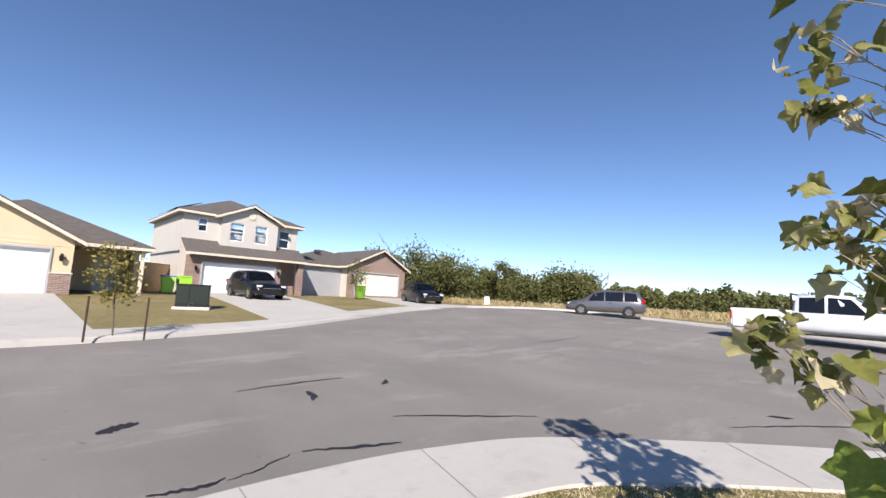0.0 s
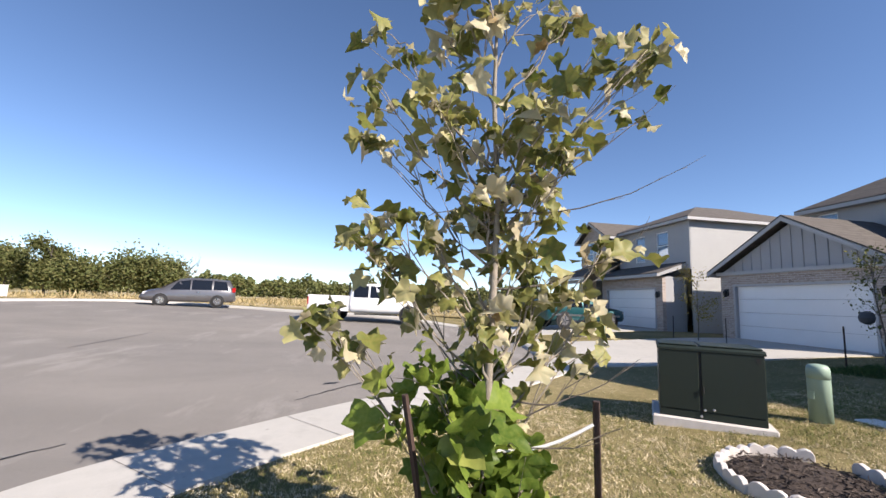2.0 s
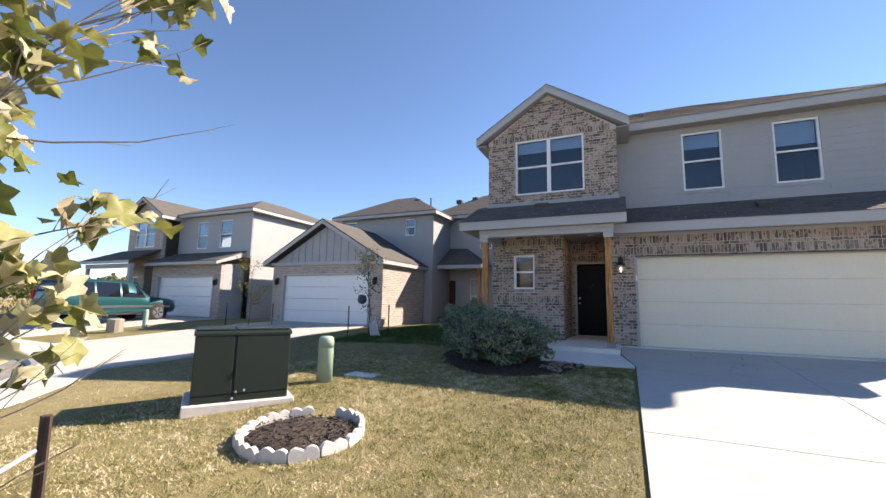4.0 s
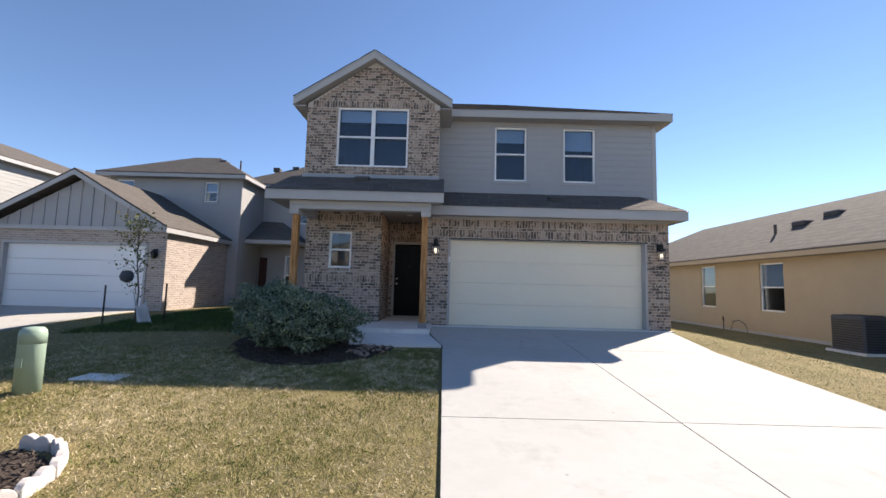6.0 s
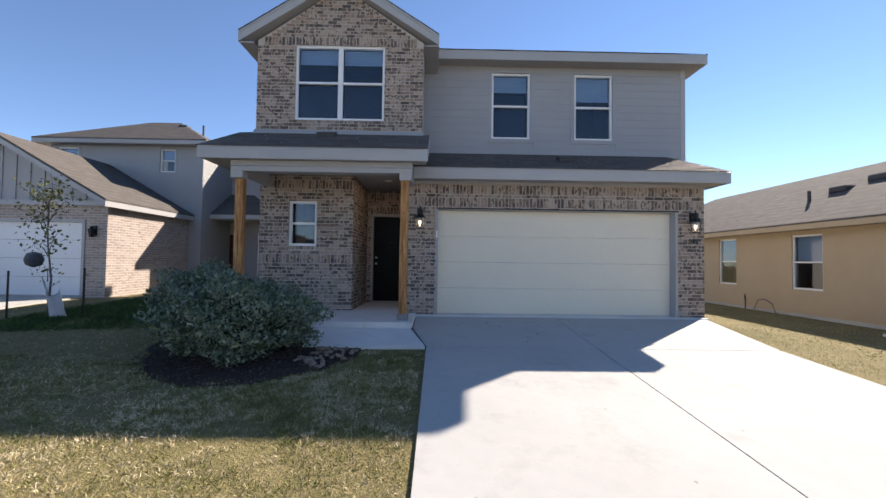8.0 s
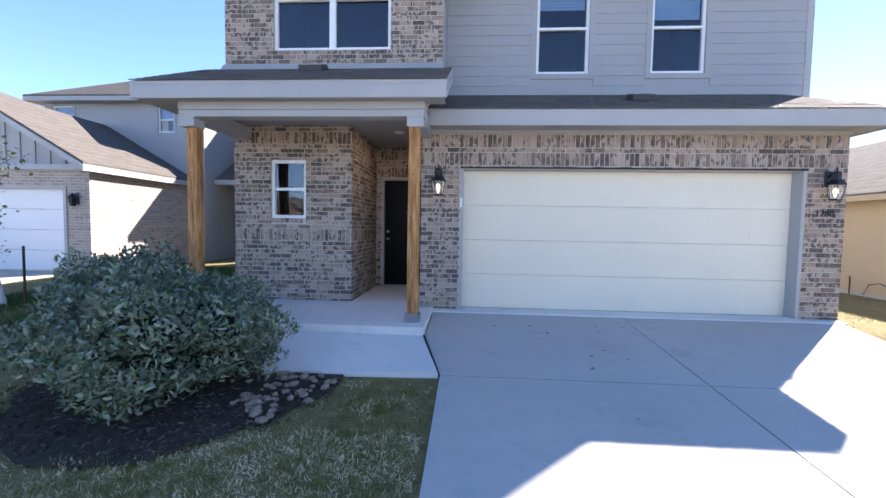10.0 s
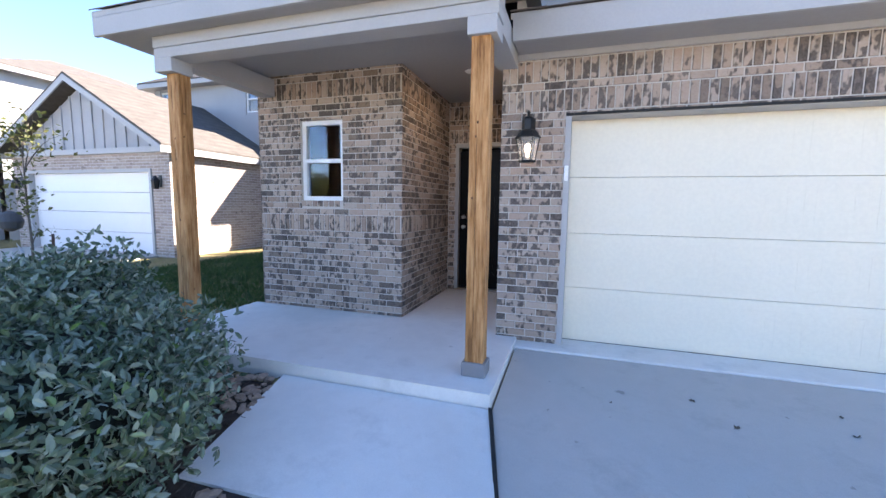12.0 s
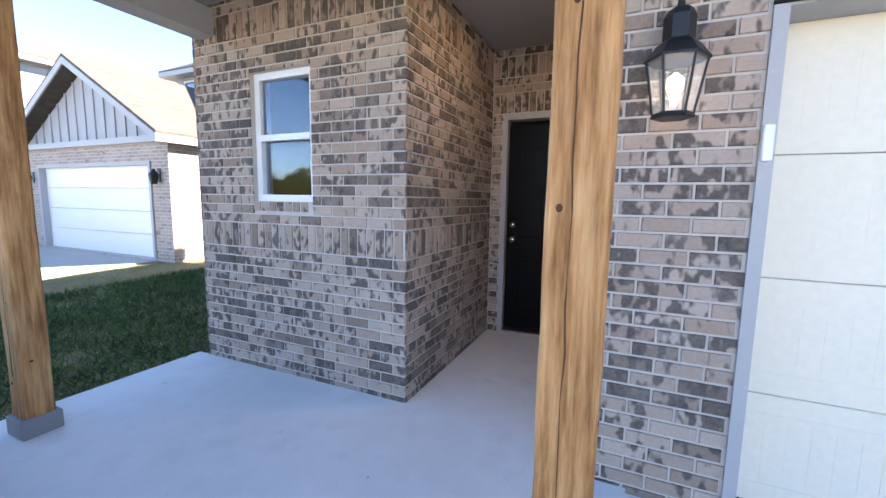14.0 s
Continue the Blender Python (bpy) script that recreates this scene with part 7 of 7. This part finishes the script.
def transformer(x, y, rz, s=1.0, label="dark green pad-mounted electrical cabinet on a concrete pad"):
    t = thing("utility_cabinet", x, y, hz(x, y), label, "utility box", rz=rz)
    part("pad", boxes((-0.68 * s, 0.68 * s, -0.47 * s, 0.5 * s, -0.08, 0.085), bevel=0.015), M["edging"], t)
    part("body", boxes((-0.59 * s, 0.59 * s, -0.40 * s, 0.42 * s, 0.085, 0.98 * s), bevel=0.006), M["box_green"], t)
    lid = part("lid", prism([(-0.425 * s, 0.955 * s), (-0.425 * s, 0.985 * s), (-0.39 * s, 1.01 * s), (0.44 * s, 1.025 * s), (0.44 * s, 0.955 * s)], "x", -0.605 * s, 0.605 * s), M["box_green"], t)
    for a, b in ((-0.585, -0.125), (-0.095, 0.585)):
        part("front_door", boxes((a * s, b * s, -0.418 * s, -0.40 * s, 0.19, 0.953 * s), bevel=0.006), M["box_green"], t)
        part("sill", boxes((a * s, b * s, -0.412 * s, -0.40 * s, 0.095, 0.18), bevel=0.004), M["box_green"], t)
        part("lid_panel", boxes((a * s, b * s, -0.36 * s, 0.40 * s, 1.015 * s, 1.034 * s), bevel=0.008), M["box_green"], lid)
    part("seam", boxes((-0.125 * s, -0.095 * s, -0.406 * s, -0.40 * s, 0.1, 0.95 * s)), M["rubber"], t)
    for bx, bz in ((-0.07, 0.21), (-0.11, 0.13), (0.03, 0.225)):
        b = part("bolt", lathe([(0.016, 0), (0.016, 0.01), (0.006, 0.016)], 6), M["nickel"], t)
        b.matrix_local = pose(bx * s, -0.418 * s, bz, 90, 0, 0)
    part("latch", boxes((-0.09 * s, -0.07 * s, -0.44 * s, -0.418 * s, 0.42, 0.50), bevel=0.004), M["rubber"], t)
    part("warning_label", boxes((0.50 * s, 0.545 * s, -0.421 * s, -0.418 * s, 0.86 * s, 0.92 * s)), M["rubber"], t)


transformer(-5.367, -6.731, 54.5, 1.0)
transformer(-4.9, -30.2, 160, 0.95, "green utility cabinet on the lawn across the road")


def pedestal(x, y):
    p = thing("cable_pedestal", x, y, hz(x, y), "pale green plastic utility pedestal on the lawn", "utility pedestal")
    smooth(part("shell", lathe([(0.125, 0.0), (0.125, 0.66), (0.12, 0.70), (0.09, 0.735), (0.03, 0.745)], 20), M["pale_green"], p))
    smooth(part("cap", lathe([(0.1275, 0.56), (0.1275, 0.665), (0.122, 0.708), (0.093, 0.742), (0.02, 0.752)], 20), M["pale_green"], p))
    part("label_plate", boxes((-0.04, 0.04, -0.137, -0.13, 0.3, 0.4)), M["pale_green"], p)


pedestal(-4.94, -5.41)
v_ = tagged(mesh_ob("meter_lid", boxes((-4.9, -4.3, -4.95, -4.6, hz(-4.5, -4.8) - 0.05, hz(-4.5, -4.8) + 0.012), bevel=0.01), M["porch"]), "flat grey utility lid set in the lawn", "utility lid")


def small_tree(x, y, h, r, mat, label, n=900, seed=1, leaf=0.07, name="tree", bare=False, trunk_r=None):
    z = hz(x, y)
    t = thing(name, x, y, z, label, "tree")
    rng = random.Random(seed)
    k = trunk_r or h * 0.014
    top = Vector((rng.uniform(-0.1, 0.1) * h, rng.uniform(-0.1, 0.1) * h, h * 0.92))
    path = [(0, 0, -0.05), (0.02 * h, 0.0, h * 0.3), (top.x * 0.6, top.y * 0.6, h * 0.6), tuple(top)]
    part("trunk", tube(path, [k, k * 0.8, k * 0.55, k * 0.2], 8), M["dark_bark"], t)
    tips = []
    for b in range(11):
        f = rng.uniform(0.28, 0.85)
        a = Vector((top.x * f * 0.8, top.y * f * 0.8, h * f))
        ang = rng.uniform(0, 6.283)
        reach = r * rng.uniform(0.55, 1.0) * (1.15 - f * 0.5)
        e = a + Vector((math.cos(ang) * reach, math.sin(ang) * reach, h * rng.uniform(0.08, 0.25)))
        part("limb", tube(curve_path(a, e, 0.05 * h, 4), [k * 0.45, k * 0.36, k * 0.27, k * 0.18, k * 0.08], 5), M["dark_bark"], t)
        tips.append((a, e))
        for q in range(4 if bare else 1):
            s = a.lerp(e, rng.uniform(0.4, 0.9))
            part("twig", tube([s, s + Vector((rng.uniform(-0.3, 0.3) * r, rng.uniform(-0.3, 0.3) * r, rng.uniform(0.1, 0.25) * h))], [k * 0.15, k * 0.05], 4), M["dark_bark"], t)
    if n:
        pts = []
        for i in range(n):
            a, e = rng.choice(tips)
            c = a.lerp(e, rng.uniform(0.45, 1.05))
            sp = r * 0.2
            pts.append((c.x + rng.gauss(0, sp), c.y + rng.gauss(0, sp), max(0.12 * h, c.z + rng.gauss(0, sp * 0.9))))
        ob = blade_cloud("crown", pts, leaf, mat, t, seed, 0.6, 0.6)
        ob["kind"] = "stuff"


small_tree(-7.62, -0.3, 2.5, 0.62, M["far_leaf"], "young staked oak with sparse small leaves", 520, 21, 0.075, trunk_r=0.022)
small_tree(-14.6, 1.2, 2.6, 0.85, M["yellow_leaf"], "young staked tree with thin yellowing leaves", 620, 22, 0.08, trunk_r=0.022)
small_tree(-1.65, -23.7, 2.1, 0.6, M["yellow_leaf"], "young staked tree with yellow-green leaves across the road", 520, 23, 0.1, trunk_r=0.02)
small_tree(-17.6, -37.6, 2.6, 1.0, M["far_leaf"], "small leafy tree on a lawn across the road", 1100, 24, 0.12)
for x, y in ((-8.35, -0.35), (-6.8, -0.45), (-15.7, 1.0), (-13.6, 1.5), (-1.1, -23.3), (-2.2, -23.3)):
    stake(x, y, hz(x, y) + 0.95, label="dark steel stake beside a young tree")


def sheet():
    """A white sheet draped between the young oak and a stake."""
    x, y = -7.52, -0.40
    s = thing("white_sheet", x, y, hz(x, y) + 0.03, "white cloth sheet draped round a young tree", "sheet")
    bm = bmesh.new()
    g = []
    for i in range(9):
        row = []
        for j in range(7):
            u, w = i / 8, j / 6
            width = 0.75 * (1 - 0.65 * w) if w < 0.6 else 0.46 - 0.3 * (w - 0.6)
            row.append(bm.verts.new((-0.1 + 0.34 * u + 0.2 * w + 0.12 * w * (u - 0.5), -0.06 + 0.07 * math.sin(9 * u + 2 * w), (1 - w) * (0.78 - 0.3 * math.sin(3.1 * u) - 0.2 * u) + 0.02)))
        g.append(row)
    for i in range(8):
        for j in range(6):
            bm.faces.new((g[i][j], g[i + 1][j], g[i + 1][j + 1], g[i][j + 1]))
    bmesh.ops.solidify(bm, geom=list(bm.faces), thickness=0.006)
    smooth(part("cloth", bm, M["white_cloth"], s))
    b = part("dark_ball", lathe([(0.02, 0.9), (0.12, 0.95), (0.15, 1.05), (0.11, 1.17), (0.02, 1.2)], 14), M["ac_grey"], s, "dark bundle tied to the trunk")
    b.location = (-0.3, 0.0, 0.05)


sheet()


# ---------- far trees ----------
def field_tree(x, y, h, r, seed, mat="far_leaf", label="round-crowned green tree at the edge of the field", n=6500, bare=False):
    small_tree(x, y, h, r, M[mat], label, 0 if bare else n, seed, 0.3, "tree", bare, h * 0.022)


# direction in degrees from the walk's start (0: ahead of the house, turning left), distance, height, radius
SPOTS = [(143, 46, 4.2, 2.6), (139.5, 50, 3.6, 2.4), (136, 46, 5.4, 3.6), (132.5, 52, 4.6, 3.0), (128, 58, 4.6, 2.6), (125.2, 52, 5.6, 2.2), (122, 50, 4.0, 2.8), (118.5, 46, 3.7, 3.4), (115.8, 50, 3.6, 2.6)]
for i, (a, d, h, r) in enumerate(SPOTS):
    field_tree(-0.1 - math.sin(radians(a)) * d, -11.4 + math.cos(radians(a)) * d, h, r, 40 + i)
field_tree(-0.1 - math.sin(radians(142)) * 60, -11.4 + math.cos(radians(142)) * 60, 8.0, 3.0, 60, bare=True, label="thin half-bare tree at the edge of the field")
field_tree(-0.1 - math.sin(radians(113)) * 50, -11.4 + math.cos(radians(113)) * 50, 4.6, 2.0, 61, bare=True, label="bare grey tree at the edge of the field")


def tree_line():
    rng = np.random.default_rng(9)
    pts = []
    for k in range(60000):
        a = radians(rng.uniform(55, 150))
        d = rng.uniform(70, 105)
        hh = 3.1 + 0.4 * math.sin(a * 37) + 0.35 * math.sin(a * 91 + 1) + 0.3 * math.sin(a * 211)
        pts.append((-math.sin(a) * d, -11.4 + math.cos(a) * d, rng.random() ** 0.8 * max(1.2, hh) + 0.3))
    ob = blade_cloud("tree_line", pts, 0.5, M["far_leaf"], None, 12, 0.3, 0.9)
    tagged(ob, "far belt of low scrubby green trees", "trees", kind="stuff")
    pts = []
    for k in range(16000):
        a = radians(rng.uniform(60, 138))
        d = rng.uniform(34, 75)
        pts.append((-math.sin(a) * d, -11.4 + math.cos(a) * d, hz(-math.sin(a) * d, -11.4 + math.cos(a) * d) + 0.02))
    ob = blade_cloud("tall_dry_grass", pts, 0.55, M["dry_blade"], None, 13, 2.5, 0.12)
    tagged(ob, "tall dry yellow grass over the field", "grass", kind="stuff")


M["dry_blade"] = make_blade("dry_blades", [(0.1, (0.16, 0.14, 0.05)), (0.5, (0.36, 0.28, 0.14)), (0.9, (0.46, 0.36, 0.21))])
tree_line()


# ---------- grass ----------
def grass():
    rng = np.random.default_rng(3)
    keep = []

    def on_lawn(x, y):
        if -0.2 < x < 5.06 + 0.36 * max(0, 1 + y / 2.5) and y < -0.2 and y > -13.3:
            return False
        if -3.9 < x < -0.3 and y > -1.5:
            return False
        if -2.0 < x < 0 and y > -2.62 and (-0.16 - x) * 0 + x > -2.05 + (-1.475 - y) * 0.28:
            return False
        if -3.75 < x < -1.3 and y > -2.5:
            return False
        if ((x + 2.45) / 1.38) ** 2 + ((y + 2.72) / 1.19) ** 2 < 1:
            return False
        if (x + 3.57) ** 2 + (y + 7.36) ** 2 < 0.45:
            return False
        return not in_poly(x, y, WALK_POLY)

    def sow(n, x0, x1, y0, y1):
        xs, ys = rng.uniform(x0, x1, n), rng.uniform(y0, y1, n)
        for x, y in zip(xs, ys):
            if noise.noise((x * 1.1, y * 1.1, 0)) + 0.5 * noise.noise((x * 3.7, y * 3.7, 5)) < -0.32 and rng.random() < 0.75:
                continue
            if on_lawn(x, y):
                keep.append((x, y, hz(x, y) - 0.005))

    sow(230000, -6.5, -0.1, -13.5, -3.0)
    sow(22000, -2.8, -0.1, -5.2, -2.55)
    sow(15000, -7.5, -0.1, -3.2, 3.0)
    sow(12000, -12, -6, -9, 3)
    sow(24000, 5.0, 10.7, -9, 6)
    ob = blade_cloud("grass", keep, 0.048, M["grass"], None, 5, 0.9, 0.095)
    side = []
    for x, y in zip(rng.uniform(-8.2, -3.85, 52000), rng.uniform(-1.6, 5.0, 52000)):
        if noise.noise((x * 1.3, y * 1.3, 3)) > -0.35 or rng.random() < 0.4:
            side.append((x, y, hz(x, y) - 0.005))
    tall = blade_cloud("side_grass", side, 0.105, M["green_grass"], None, 6, 1.2, 0.075)
    tagged(tall, "longer green grass between the two houses", "grass", kind="stuff")
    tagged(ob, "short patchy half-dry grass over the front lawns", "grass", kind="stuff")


WALK_POLY = side_of(KERB, 1.28)
grass()


# ---------- clutter ----------
def bin_thing(x, y, rz, body, lid, label):
    b = thing("wheelie_bin", x, y, hz(x, y) + 0.02, label, "bin", "bins beside the house", rz)
    part("tub", prism([(-0.26, 0.05), (0.26, 0.05), (0.34, 0.95), (-0.34, 0.95)], "y", -0.3, 0.3), body, b)
    part("lid", boxes((-0.37, 0.37, -0.33, 0.35, 0.95, 1.03), bevel=0.02), lid, b)
    for s in (-0.2, 0.2):
        w = part("wheel", lathe([(0.1, 0), (0.1, 0.05), (0.03, 0.05)], 14), M["tyre"], b)
        w.matrix_local = pose(s, 0.3, 0.1, -90, 0, 0)


bin_thing(-5.9, -39.6, 175, M["lime_plastic"], M["blue_plastic"], "lime green wheelie bin with a blue lid")
bin_thing(-6.75, -39.7, 185, M["lime_plastic"], M["lime_plastic"], "lime green wheelie bin beside a house wall")
bin_thing(-18.9, -38.9, 170, M["lime_plastic"], M["lime_plastic"], "lime green wheelie bin beside a small tree")


def ac_unit(x, y):
    a = thing("air_conditioner", x, y, hz(x, y), "dark grey outdoor air-conditioning unit beside the tan wall", "air conditioner")
    part("pad", boxes((-0.5, 0.5, -0.5, 0.5, -0.05, 0.06)), M["porch"], a)
    part("casing", boxes((-0.42, 0.42, -0.42, 0.42, 0.06, 0.92), bevel=0.03), M["ac_grey"], a)
    for k in range(12):
        z = 0.14 + k * 0.06
        part("louvre", boxes((-0.432, -0.42, -0.38, 0.38, z, z + 0.022)), M["black_metal"], a)
        part("louvre", boxes((-0.38, 0.38, -0.432, -0.42, z, z + 0.022)), M["black_metal"], a)
    part("fan_guard", lathe([(0.05, 0.925), (0.36, 0.925), (0.36, 0.94), (0.05, 0.95)], 24), M["black_metal"], a)


ac_unit(10.2, -0.15)


def hose_bib():
    p = thing("hose_tap", 10.72, 5.6, -0.42, "bent grey utility pipe standing against the tan wall", "pipe")
    part("pipe", tube([(0, 0, -0.05), (0, 0, 0.42), (-0.05, -0.04, 0.5), (-0.1, -0.1, 0.42), (-0.1, -0.1, 0.36)], 0.016, 8), M["rust"], p)
    h = thing("garden_hose", 10.72, 4.7, -0.42, "loop of grey cable lying against the tan wall", "cable")
    part("loop", tube([(0, 0.5, 0.05), (-0.05, 0.3, 0.35), (-0.06, 0.0, 0.42), (-0.06, -0.3, 0.3), (-0.08, -0.45, 0.02)], 0.014, 6), M["ac_grey"], h)


hose_bib()


def yard_sign(x, y):
    s = thing("yard_sign", x, y, hz(x, y), "small white and black yard sign leaning in the grass", "sign", rz=-40)
    part("board", boxes((-0.2, 0.2, -0.01, 0.01, 0.15, 0.75), bevel=0.004), M["white"], s)
    part("dark_block", boxes((-0.17, 0.02, -0.014, -0.01, 0.48, 0.71)), M["black_metal"], s)
    part("dark_block", boxes((-0.17, 0.17, -0.014, -0.01, 0.2, 0.42)), M["black_metal"], s)
    part("leg", boxes((-0.2, -0.18, -0.008, 0.008, -0.05, 0.15), (0.18, 0.2, -0.008, 0.008, -0.05, 0.15)), M["nickel"], s)


yard_sign(-25.6, -31.3)


def bollard(x, y, h, r, mat, label, name="marker_post"):
    b = thing(name, x, y, hz(x, y), label, "post")
    part("post", lathe([(r, -0.05), (r, h * 0.93), (r * 0.8, h), (0.01, h)], 12), mat, b)


bollard(-17.9, -0.9, 0.75, 0.09, M["pale_green"], "pale utility marker post on the lawn")
bollard(-17.6, -2.1, 0.5, 0.26, M["bark"], "sawn grey tree stump on the lawn", "tree_stump")


def litter():
    rng = random.Random(6)
    me = leaf_mesh("fallen_leaf", 0.07, LOBES, 0.4, M["dead_leaf"])
    for k in range(9):
        x, y = rng.uniform(0.2, 2.2), rng.uniform(-2.4, -0.8)
        o = new("fallen_leaf", me)
        o.matrix_world = pose(x, y, hz(2, y) + 0.04, rng.uniform(-10, 10), rng.uniform(-10, 10), rng.uniform(0, 360)) @ Matrix.Scale(rng.uniform(0.25, 0.6), 4)
        tagged(o, "dry grey-brown fallen leaf on the concrete", "leaf", "fallen leaves")


M["dead_leaf"] = make_leaf("dead_leaf", [(0.0, (0.08, 0.07, 0.06)), (1.0, (0.16, 0.13, 0.10))], 0.8, 0.0)
litter()


lay_bricks()
